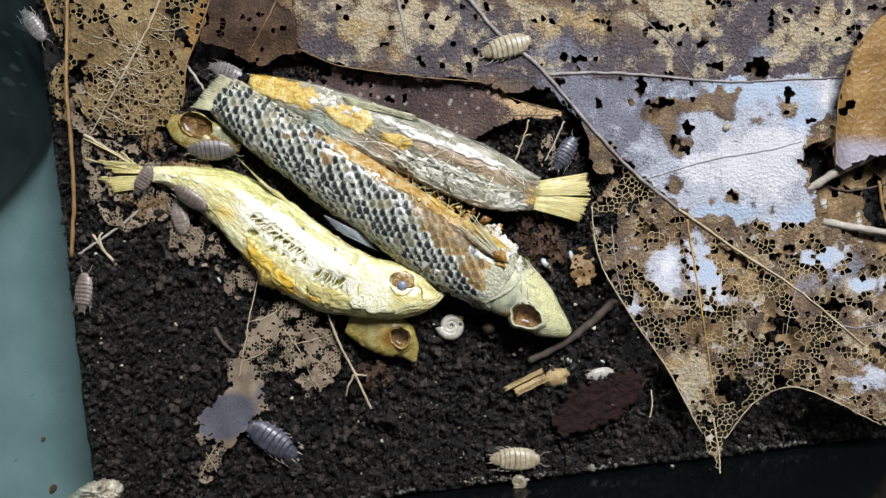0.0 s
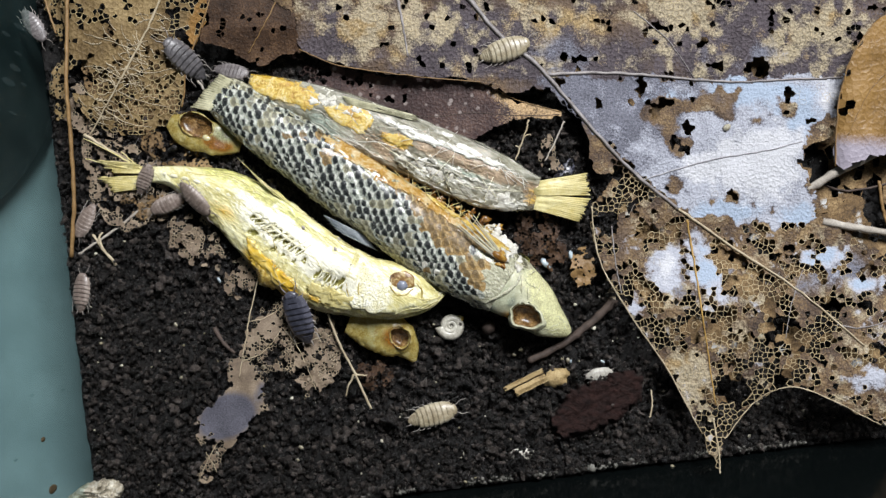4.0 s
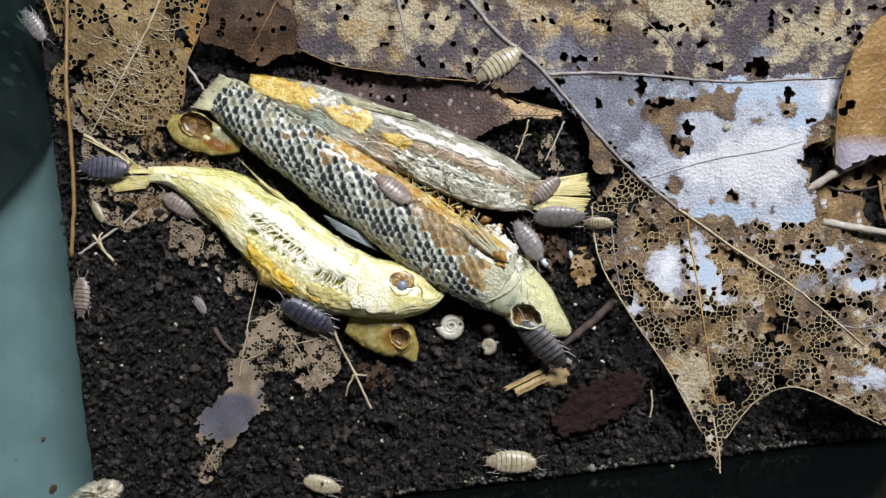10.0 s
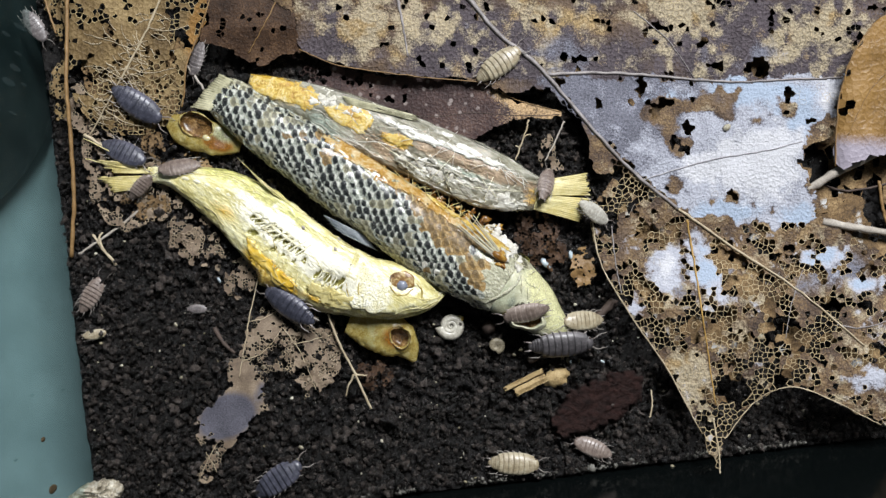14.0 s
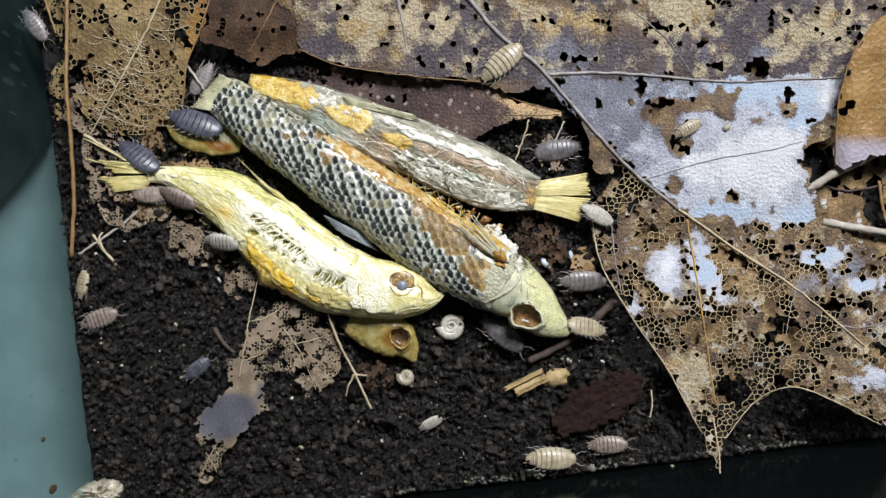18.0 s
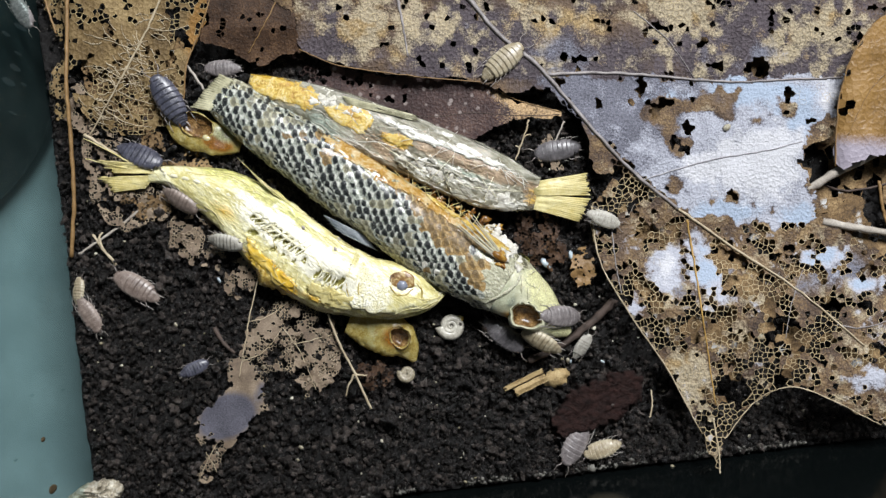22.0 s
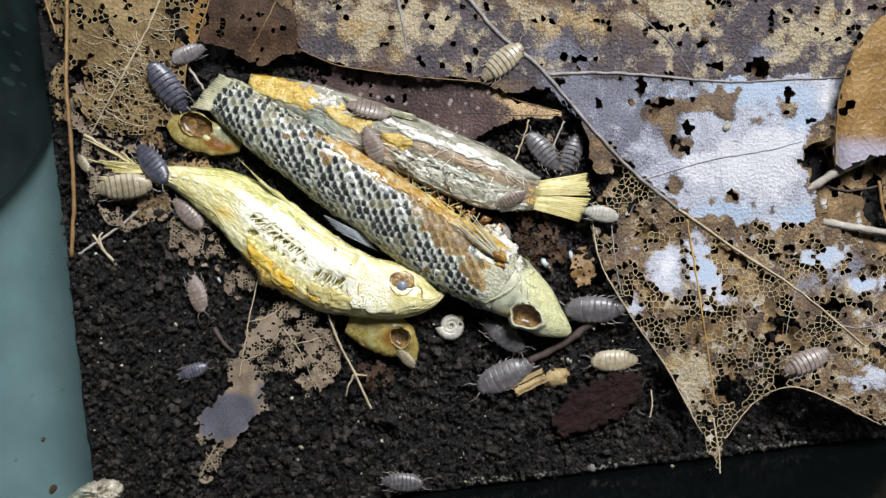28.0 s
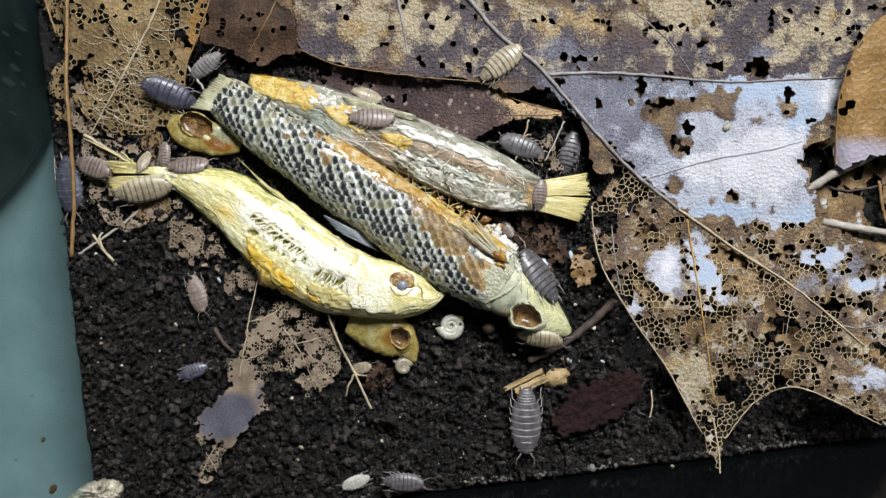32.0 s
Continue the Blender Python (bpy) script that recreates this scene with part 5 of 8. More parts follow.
def hairs(name, body, line, width, count, seed, mat, parent, reach=14.0):
    """Fine dry fibres across a line on a body."""
    rng = np.random.RandomState(seed)
    c = spline(line, 10)
    for k in range(count):
        p = c[rng.randint(len(c))] + rng.normal(0, width, 2)
        d = rng.normal(0, reach, 2)
        pts = [(p[0] + d[0] * f, p[1] + d[1] * f, top_z(body, p[0] + d[0] * f, p[1] + d[1] * f) + 0.25 + h) for f, h in ((-1, -0.1), (-0.3, rng.uniform(0.1, 0.5)), (0.4, rng.uniform(0.1, 0.5)), (1, 0.0))]
        q = line3(pts, 4, 0.4, seed + k)
        part(name, tube(name, q, [U * rng.uniform(0.3, 0.6)] * len(q), 5), mat, parent)


# the scaly fish
A_ROWS = [(391, 167, 3.7, 29, 13), (413, 183, 3.8, 39, 20), (470, 226, 4.2, 46, 30), (560, 286, 4.6, 55, 38), (650, 346, 4.9, 60, 42), (740, 410, 5.0, 62, 44), (820, 462, 5.0, 62, 44), (884, 497, 5.0, 57, 43), (931, 530, 4.6, 47, 38), (963, 561, 4.2, 36, 29), (989, 579, 3.8, 22, 20), (1001, 587, 3.6, 13, 12), (1007, 592, 3.4, 6, 6)]
fa = Body(A_ROWS, 301, 0.07, 0.02)
fish_a = thing("dried_fish", at(690, 380), "dried grey fish with dark-spotted scales and hollow eye", "dried fish", "dried fish")
part("body", fa.mesh("body", 0.0, 0.60, 120, 48, 1.0, {
    "orange": lambda u, v: np.clip(1.5 * blob(u, v, 790, 385, 130, 50, 36) + 1.8 * blob(u, v, 690, 305, 150, 34, 34), 0, 1),
    "green": lambda u, v: np.clip(1.2 * blob(u, v, 530, 210, 60, 30, 30), 0, 1),
    "yellow": lambda u, v: np.clip(1.2 * blob(u, v, 410, 160, 60, 30, 30), 0, 0.7)}), SKIN_A, fish_a)
head_a = part("head", fa.mesh("head", 0.60, 1.0, 110, 56, 1.0, holes=[(0.0035, 931, 560, 30, 23, 25), (0.006, 924, 457, 12, 5, 20)], masks={
    "slate": lambda u, v: np.clip(1.5 * blob(u, v, 868, 505, 34, 22, -20) + 1.0 * blob(u, v, 905, 535, 22, 12, -60) + 1.2 * blob(u, v, 855, 540, 40, 24, 40), 0, 0.9),
    "orange": lambda u, v: np.clip(1.4 * blob(u, v, 878, 455, 36, 26) + 0.8 * blob(u, v, 900, 560, 30, 20), 0, 1),
    "green": lambda u, v: np.clip(0.8 * blob(u, v, 888, 520, 60, 50), 0, 0.6),
    "yellow": lambda u, v: np.clip(1.6 * blob(u, v, 980, 538, 40, 100, -35) + 0.6 * blob(u, v, 985, 580, 40, 30) + 0.12, 0, 1)}), SKIN_HEAD, fish_a, "greenish-yellow dried head")
part("nostril", disc("nostril", 924, 457, top_z(fa, 924, 457) - 0.4, 13, 6, 20, [(1.1, 0.3), (0.9, -0.2), (0.5, -0.8), (0.1, -0.9)]), OLIVE, head_a)
part("eye_socket", disc("eye_socket", 931, 560, top_z(fa, 931, 559) + 0.62, 29, 22, 25, [(1.24, -1.3), (1.12, -0.4), (1.05, -0.08), (1.0, 0.0), (0.97, -0.12), (0.93, -0.5), (0.88, -1.0)], cap=False), SKIN_HEAD, head_a)
part("eye_hollow", disc("eye_hollow", 931, 560, top_z(fa, 931, 559) + 0.1, 28, 21, 25, [(1.0, -0.2), (0.95, -0.7), (0.85, -1.3), (0.6, -1.8), (0.3, -2.0), (0.06, -2.05)]), SOCKET, head_a, "dark hollow eye")
part("gill_cover", tube("gill_cover", [fa.point(0.60 + 0.02 * math.sin(k * 0.35), 40 + 8.2 * k, 1.0) for k in range(14)], [U * (1.0 + 2.2 * math.sin(3.14 * k / 13)) for k in range(14)], 8), SKIN_A, head_a, "thin rim of the gill cover")
hairs("fibre", fa, [(905, 470), (930, 490), (950, 505)], 10, 12, 591, BONE, head_a, 11.0)
fin(fish_a, FIN_PALE, "pale fan-shaped tail fin", name="tail_fin", a=(413, 143, 5.2), b=(373, 197, 4.8), ta=(386, 129, 4.6), tb=(334, 191, 4.0), rays=17, cols=7, ragged=0.14, seed=2)
pectoral = part("pectoral_fin", tube("pectoral_fin", line3([(896, 462, 9.0), (884, 455, 9.6), (872, 446, 9.8)], 6), [U * (3.0 + 4.5 * math.sin(3.14 * k / 12)) for k in range(13)], 8), FLESH, fish_a, "folded grey pectoral fin with an amber root")
for k in range(12):
    f = k / 11
    tip = (806 + 30 * f + 4 * math.sin(k * 2.3), 398 - 18 * f + 3 * math.sin(k * 1.7))
    root = (876 + 8 * f, 456 - 12 * f)
    q = line3([(*root, 9.8), ((root[0] * 2 + tip[0]) / 3, (root[1] * 2 + tip[1]) / 3, 10.1), ((root[0] + tip[0] * 2) / 3, (root[1] + tip[1] * 2) / 3, 10.0), (*tip, 9.7 + 0.15 * math.sin(k * 3.1))], 5, 0.3, 300 + k)
    part("fin_ray", tube("fin_ray", q, [U * (1.5 - 1.0 * i / len(q)) for i in range(len(q))], 6), (FIN_GREY, GREY_STICK, FIN_PALE)[k % 3], pectoral)
fin(fish_a, FIN_BLUE, "dark blue-grey pelvic fin", name="pelvic_fin", a=(668, 444, 5.4), b=(640, 414, 6.2), ta=(592, 408, 5.2), tb=(566, 376, 5.8), rays=11, cols=6, ragged=0.15, seed=4)
flakes("torn_flesh", [(596, 250), (655, 284), (715, 318), (770, 352), (820, 382), (858, 404), (884, 430)], 8, 60, 5, -0.1, 0.30, 7.0, fa, FLESH, fish_a, "torn orange-brown flesh along the back")
BAND = [(596, 250), (655, 284), (715, 318), (770, 352), (820, 382), (858, 404), (884, 430)]
sheet("flesh_sheet", fa, [(580, 236), (650, 262), (720, 300), (790, 342), (860, 392), (896, 434), (862, 440), (800, 400), (730, 352), (650, 306), (590, 268)], FLESH, fish_a, "glossy amber torn flesh along the back", 1.02, 14, 501, 0.0002, (0.2, 0.75))
sheet("flesh_sheet", fa, [(760, 330), (830, 372), (880, 410), (905, 446), (880, 440), (820, 396), (760, 352)], YELLOW_FLESH, fish_a, "", 1.05, 12, 511, 0.00025, (0.3, 0.8))
hairs("fibre", fa, BAND, 8, 46, 521, FIN, fish_a)
flakes("white_crust", [(860, 400), (885, 425), (905, 448), (880, 410)], 6, 46, 6, 0.0, 0.6, 7.0, fa, CRUST, fish_a)
flakes("white_crust", [(735, 465), (770, 488), (805, 498)], 5, 24, 7, 0.0, 0.3, 6.0, fa, CRUST, fish_a)
flakes("flesh_strand", [(862, 430), (880, 440), (885, 462)], 6, 30, 8, 0.1, 0.8, 6.0, fa, FLESH, fish_a)


rng_a = np.random.RandomState(72)
for k in range(16):
    t0, a0 = rng_a.uniform(0.60, 0.92), rng_a.uniform(20, 150)
    run, slip = rng_a.uniform(0.03, 0.09), rng_a.normal(0, 22)
    q = [fa.point(t0 + run * i / 9, a0 + slip * i / 9 + 4 * math.sin(i * 1.1 + k), 1.012) for i in range(10)]
    c = q[5]
    s = (1 - c.z / EYE) * U
    if math.hypot(c.x / s + 784 - 931, 441 - c.y / s - 559) > 40:
        part("skin_fold", tube("skin_fold", q, [U * (0.2 + 0.5 * math.sin(3.14 * i / 9)) for i in range(10)], 5), SKIN_HEAD, head_a)
flakes("white_crust", [(890, 425), (905, 445), (915, 462)], 5, 12, 73, 0.1, 0.35, 9.0, fa, CRUST, fish_a)


def scale_material(name, base, spot, depth, rim, edge):
    """A scale with a dark wedge at its root and a thin free edge; along and across are its own coordinates."""
    m = material(name, base, scale=900, fine=4200, rough=0.24, rough_var=0.2, bump=0.0004, coat=0.6, metal=0.15)
    N, L = m.node_tree.nodes, m.node_tree.links
    bsdf = N["Principled BSDF"]
    col = bsdf.inputs["Base Color"].links[0].from_socket

    def num(op, a, b=0.0, c=0.0):
        n = N.new("ShaderNodeMath")
        n.operation = op
        for k, val in enumerate((a, b, c)):
            if isinstance(val, (int, float)):
                n.inputs[k].default_value = val
            else:
                L.new(val, n.inputs[k])
        return n.outputs[0]

    def own(attr):
        n = N.new("ShaderNodeAttribute")
        n.attribute_name = attr
        return n.outputs["Fac"]

    def mixed(fac, a, b):
        n = N.new("ShaderNodeMix")
        n.data_type = "RGBA"
        L.new(fac, n.inputs[0])
        L.new(a, n.inputs[6])
        n.inputs[7].default_value = (*b, 1)
        return n.outputs[2]

    along, across = own("along"), own("across")
    tc = N.new("ShaderNodeTexCoord")
    info, geo = N.new("ShaderNodeObjectInfo"), N.new("ShaderNodeNewGeometry")
    rnd = num("FRACT", num("ADD", info.outputs["Random"], geo.outputs["Random Per Island"]))
    nz = N.new("ShaderNodeTexNoise")
    nz.noise_dimensions = "4D"
    nz.inputs["Scale"].default_value, nz.inputs["Detail"].default_value = 2200, 3
    L.new(tc.outputs["Object"], nz.inputs["Vector"])
    L.new(num("MULTIPLY", rnd, 40.0), nz.inputs["W"])
    x = num("DIVIDE", num("SUBTRACT", num("MULTIPLY_ADD", across, 0.5, along), 6.2), 5.0)
    y = num("DIVIDE", across, 7.4)
    far = num("SQRT", num("ADD", num("MULTIPLY", x, x), num("MULTIPLY", y, y)))
    far = num("ADD", far, num("MULTIPLY", num("SUBTRACT", nz.outputs["Fac"], 0.5), 1.6))
    far = num("ADD", far, num("MULTIPLY", num("SUBTRACT", rnd, 0.5), 0.5))
    mr = N.new("ShaderNodeMapRange")
    mr.inputs["From Min"].default_value, mr.inputs["From Max"].default_value = 1.18, 0.78
    mr.inputs["To Max"].default_value = depth
    L.new(far, mr.inputs["Value"])
    col = mixed(mr.outputs[0], col, spot)
    ax, ay = num("DIVIDE", along, 14.0), num("DIVIDE", across, 10.0)
    er = N.new("ShaderNodeMapRange")
    er.inputs["From Min"].default_value, er.inputs["From Max"].default_value = 0.74, 0.97
    er.inputs["To Max"].default_value = edge
    L.new(num("SQRT", num("ADD", num("MULTIPLY", ax, ax), num("MULTIPLY", ay, ay))), er.inputs["Value"])
    col = mixed(er.outputs[0], col, rim)
    L.new(col, bsdf.inputs["Base Color"])
    return m


SCALE_PALE = scale_material("scale_pale", [(0.2, (0.20, 0.185, 0.10)), (0.5, (0.44, 0.42, 0.28)), (0.85, (0.78, 0.76, 0.62))], (0.085, 0.08, 0.055), 0.75, (0.40, 0.38, 0.28), 0.2)
# the ramp's near-white end paints silvery glints into the spotted scales
SCALE_DARK = scale_material("scale_spotted", [(0.24, (0.07, 0.085, 0.075)), (0.46, (0.32, 0.345, 0.285)), (0.72, (0.88, 0.88, 0.79))], (0.007, 0.010, 0.012), 0.97, (0.30, 0.31, 0.28), 0.15)
SCALE_TAN = scale_material("scale_tan", [(0.2, (0.24, 0.13, 0.035)), (0.5, (0.42, 0.27, 0.10)), (0.85, (0.60, 0.48, 0.28))], (0.11, 0.075, 0.035), 0.8, (0.10, 0.075, 0.05), 0.55)


def scale_shape():
    """One scale: a domed shield, its free edge towards +x."""
    verts, faces = [], []
    rings = ((0.0, 0.10), (0.45, 0.08), (0.8, 0.03), (1.0, -0.03))
    seg = 10
    for r, h in rings:
        for k in range(seg):
            a = 2 * math.pi * k / seg
            x, y = math.cos(a) * r * 14.0, math.sin(a) * r * 10.0
            verts.append((x * U, y * U, (h * 2.0 + 0.02 * x - 0.007 * y * y) * U))
    for i in range(len(rings) - 1):
        for k in range(seg):
            q = (k + 1) % seg
            faces.append((i * seg + q, i * seg + k, (i + 1) * seg + k, (i + 1) * seg + q))
    return verts, faces


def scale_mesh(name, mat, verts, faces, local):
    me = mesh_from(name, verts, faces)
    for k, attr in enumerate(("along", "across")):
        me.attributes.new(attr, "FLOAT", "POINT").data.foreach_set("value", [p[k] / U for p in local])
    me.materials.append(mat)
    return me


def lay_scales():
    mats = (SCALE_PALE, SCALE_DARK, SCALE_TAN)
    shape, ring = scale_shape()
    kinds = [scale_mesh("scale", m, shape, ring, shape) for m in mats]
    joined = [([], [], []) for m in mats]
    rng = np.random.RandomState(40)
    o = ORIGIN[fish_a]
    made = 0
    way = np.concatenate([[0.0], np.cumsum(np.hypot(np.diff(fa.c[:, 0]), np.diff(fa.c[:, 1])))])
    for i in range(51):
        t = float(np.interp(8 + 12.2 * i, way, np.linspace(0, 1, fa.n)))
        half = float(np.interp(t * (fa.n - 1), range(fa.n), fa.c[:, 3]))
        count = max(5, int(round(half * 2.618 / 15.0)))
        for k in range(count):
            share = (k + (0.5 if i % 2 else 0.0) + 0.2) / count
            a = 18 + 150 * share
            p = fa.point(t, a)
            s = (1 - p.z / EYE) * U
            u, v = p.x / s + 784, 441 - p.y / s
            if blob(u, v, 732, 322, 200, 24, 34) > 0.1 or blob(u, v, 884, 450, 30, 30) > 0 or blob(u, v, 905, 520, 60, 62) > 0.1:
                continue
            nrm = fa.normal(t, a)
            tail = (fa.point(t - 0.02, a) - fa.point(t + 0.02, a)).normalized()
            tail = (tail + nrm * 0.08).normalized()
            y = nrm.cross(tail).normalized()
            z = tail.cross(y)
            m = Matrix((tail, y, z)).transposed().to_4x4()
            m.translation = p + nrm * 0.00008 - o
            tone = float(fbm(u / 40.0, v / 40.0, 91, 2))
            tan_share = blob(u, v, 815, 415, 115, 66, 35) + 0.9 * blob(u, v, 730, 330, 150, 40, 35) + 0.7 * blob(u, v, 850, 490, 80, 46, 35)
            dark_share = 1.15 - abs(share - 0.58) * 2.0 + (tone - 0.5)
            kind = 2 if tan_share + (tone - 0.5) + rng.normal(0, 0.12) > 0.40 else (1 if rng.rand() < dark_share else 0)
            m = m @ Matrix.Rotation(rng.normal(0, 0.10), 4, "Z") @ Matrix.Rotation(rng.normal(0, 0.07), 4, "X") @ Matrix.Rotation(rng.normal(0, 0.025), 4, "Y") @ Matrix.Diagonal((rng.uniform(0.9, 1.08), rng.uniform(0.9, 1.08), 1, 1))
            if 0.22 < share < 0.86 and made < 300:
                ob = new("scale", kinds[kind])
                ob.parent = fish_a
                ob.matrix_basis = m
                made += 1
            else:
                vs, fs, loc = joined[kind]
                fs += [tuple(q + len(vs) for q in f) for f in ring]
                vs += [m @ Vector(q) for q in shape]
                loc += shape
    for (vs, fs, loc), mat in zip(joined, mats):
        if vs:
            ob = new("scale_layer", scale_mesh("scale_layer", mat, vs, fs, loc))
            ob.parent = fish_a
            tagged(ob, kind="stuff")


# the silver fish behind it
B_ROWS = [(440, 146, 3.0, 14, 12), (500, 164, 3.4, 26, 22), (580, 195, 3.8, 38, 28), (680, 240, 4.0, 48, 32), (780, 284, 4.0, 53, 33), (860, 316, 4.0, 51, 30), (915, 336, 3.8, 40, 24), (950, 345, 3.6, 30, 16)]
fb = Body(B_ROWS, 311, 0.12, 0.02, 0.55, lambda t, a: -0.16 * math.exp(-((a - 112) / 22.0) ** 2) * (0.4 < t < 0.95))
fish_b = thing("dried_fish", at(700, 250), "dried silver fish with yellow flesh patches and yellow tail", "dried fish", "dried fish")
part("body", fb.mesh("body", 0.0, 1.0, 200, 84, 1.0, {
    "brown": lambda u, v: np.clip(1.3 * blob(u, v, 840, 292, 150, 20, 22) + 1.0 * blob(u, v, 690, 268, 80, 24, 28) + 0.4 * blob(u, v, 740, 260, 260, 60, 22) + 1.2 * blob(u, v, 945, 345, 26, 30), 0, 1),
    "green": lambda u, v: np.clip(1.5 * blob(u, v, 800, 312, 120, 26, 20) + 1.1 * blob(u, v, 570, 220, 60, 24, 30), 0, 1),
    "yellow": lambda u, v: np.clip(1.7 * blob(u, v, 490, 155, 75, 30, 20) + 1.8 * blob(u, v, 620, 208, 48, 24, 10) + 1.5 * blob(u, v, 700, 250, 40, 14, 20) + 0.6 * blob(u, v, 945, 350, 30, 34), 0, 1)}), SKIN_B, fish_b)
fin(fish_b, FIN, "yellow rayed tail fin", name="tail_fin", a=(942, 322, 4.9), b=(946, 347, 5.2), ta=(1040, 306, 4.4), tb=(1049, 346, 4.2), rays=12, cols=7, ragged=0.06, seed=11)
fin(fish_b, FIN, "yellow rayed tail fin", name="tail_fin", a=(944, 343, 5.0), b=(934, 368, 4.6), ta=(1046, 352, 4.0), tb=(1030, 395, 3.6), rays=12, cols=7, ragged=0.06, seed=12)
fin(fish_b, FIN_PALE, "narrow pale dorsal fin", name="dorsal_fin", a=(606, 170, 6.6), b=(616, 186, 6.9), ta=(746, 207, 6.6), tb=(742, 216, 6.8), rays=5, cols=10, ragged=0.10, seed=13)
sheet("yellow_flesh", fb, [(446, 140), (490, 138), (540, 152), (572, 168), (566, 188), (530, 194), (490, 178), (455, 164)], YELLOW_FLESH, fish_b, "amber-yellow dried flesh", 1.003, 9, 531, 0.00002, (0.0, 0.4))
sheet("yellow_flesh", fb, [(572, 190), (610, 186), (650, 196), (662, 222), (640, 240), (610, 226), (585, 208)], YELLOW_FLESH, fish_b, "amber-yellow dried flesh", 1.003, 8, 541, 0.00002, (0.1, 0.6))
sheet("yellow_flesh", fb, [(674, 238), (700, 236), (730, 246), (726, 260), (696, 260)], YELLOW_FLESH, fish_b, "amber-yellow dried flesh", 1.003, 6, 551, 0.00002, (0.2, 0.7))
FOIL = material("white_foil_skin", [(0.2, (0.36, 0.34, 0.26)), (0.6, (0.62, 0.61, 0.54)), (0.9, (0.86, 0.85, 0.80))], scale=700, fine=2600, rough=0.16, bump=0.0004, coat=0.8, metal=0.2, stretch=(24, 2.5), crackle=(800, 0.5))
for k, outline in enumerate(([(712, 268), (740, 282), (768, 312), (796, 340), (784, 346), (752, 322), (722, 292)], [(752, 276), (784, 286), (820, 300), (838, 310), (800, 306), (764, 290)], [(826, 350), (866, 352), (905, 356), (935, 362), (900, 374), (850, 370)], [(664, 204), (720, 226), (800, 256), (868, 282), (912, 300), (880, 298), (800, 270), (716, 240)], [(800, 316), (850, 318), (905, 334), (860, 336)])):
    sheet("foil_streak", fb, outline, FOIL, fish_b, "bright white crease of foil-like skin", 1.008, 8, 571 + k, 0.00012, (0.2, 1.0))
sheet("foil_skin", fb, [(690, 262), (760, 284), (850, 318), (920, 336), (910, 362), (840, 362), (760, 330), (700, 290)], SKIN_B, fish_b, "thin wrinkled silvery skin", 1.015, 6, 561, 0.00014, (0.3, 1.0))
flakes("white_crust", [(720, 228), (800, 258), (915, 304)], 4, 24, 17, -0.12, 0.06, 9.0, fb, CRUST, fish_b)
flakes("white_crust", [(700, 276), (760, 304), (840, 340), (895, 352)], 5, 24, 18, -0.12, 0.06, 10.0, fb, CRUST, fish_b)
flakes("white_crust", [(556, 178), (590, 182), (640, 196)], 5, 30, 19, 0.0, 0.3, 7.0, fb, CRUST, fish_b)
for k, pts in enumerate(([(690, 262, 7.3), (760, 292, 7.5), (830, 316, 7.3), (900, 338, 6.4)], [(700, 285, 7.1), (745, 318, 7.0), (800, 345, 6.4)], [(730, 232, 7.0), (800, 262, 7.2), (880, 296, 6.6)], [(785, 296, 7.6), (790, 320, 7.4), (800, 344, 6.6)])):
    q = line3(pts, 10, 1.2, k)
    part("skin_fold", tube("skin_fold", q, [U * (1.1 + 0.5 * math.sin(i * 1.3 + k)) for i in range(len(q))], 6), SKIN_B, fish_b)

rng_b = np.random.RandomState(71)
for k in range(26):
    t0, a0 = rng_b.uniform(0.15, 0.85), rng_b.uniform(30, 150)
    run, slip = rng_b.uniform(0.06, 0.14), rng_b.normal(0, 24)
    q = [fb.point(t0 + run * i / 9, a0 + slip * i / 9 + 4 * math.sin(i * 1.3 + k), 1.01) for i in range(10)]
    part("skin_fold", tube("skin_fold", q, [U * (0.2 + 0.7 * math.sin(3.14 * i / 9)) for i in range(10)], 5), (SKIN_B, CRUST)[k % 2], fish_b)

# the straw-yellow fish
C_ROWS = [(262, 310, 2.6, 13, 8), (300, 312, 3.0, 17, 14), (350, 328, 3.4, 33, 22), (405, 352, 3.6, 48, 24), (455, 392, 3.8, 59, 28), (515, 445, 4.0, 66, 31), (580, 485, 4.3, 64, 34), (640, 508, 4.6, 54, 36), (695, 515, 4.6, 47, 36), (745, 520, 4.8, 32, 30), (775, 520, 4.6, 14, 16), (786, 518, 4.5, 5, 8)]
fc = Body(C_ROWS, 321, 0.13, 0.035, 0.62, lambda t, a: (0.10 * math.exp(-((a - 82) / 14.0) ** 2) * (t < 0.62) - (0.10 + 0.08 * math.sin(t * 210)) * math.exp(-((a - 116) / 18.0) ** 2) * max(0.0, 1 - abs(t - 0.46) / 0.17)
                                                             - 0.14 * math.exp(-((a - 48) / 16.0) ** 2) * (t < 0.6)))
fish_c = thing("dried_fish", at(520, 440), "dried straw-yellow fish with bare ribs and brown eye", "dried fish", "dried fish")
# pale bone, whitened further for the glare on the gill cover
GILL = material("gill_plate", [(0.15, (0.62, 0.55, 0.27)), (0.42, (0.80, 0.76, 0.50)), (0.7, (0.92, 0.90, 0.78))], scale=650, fine=2600, rough=0.2, bump=0.00035, coat=0.8, crackle=(900, 0.4))
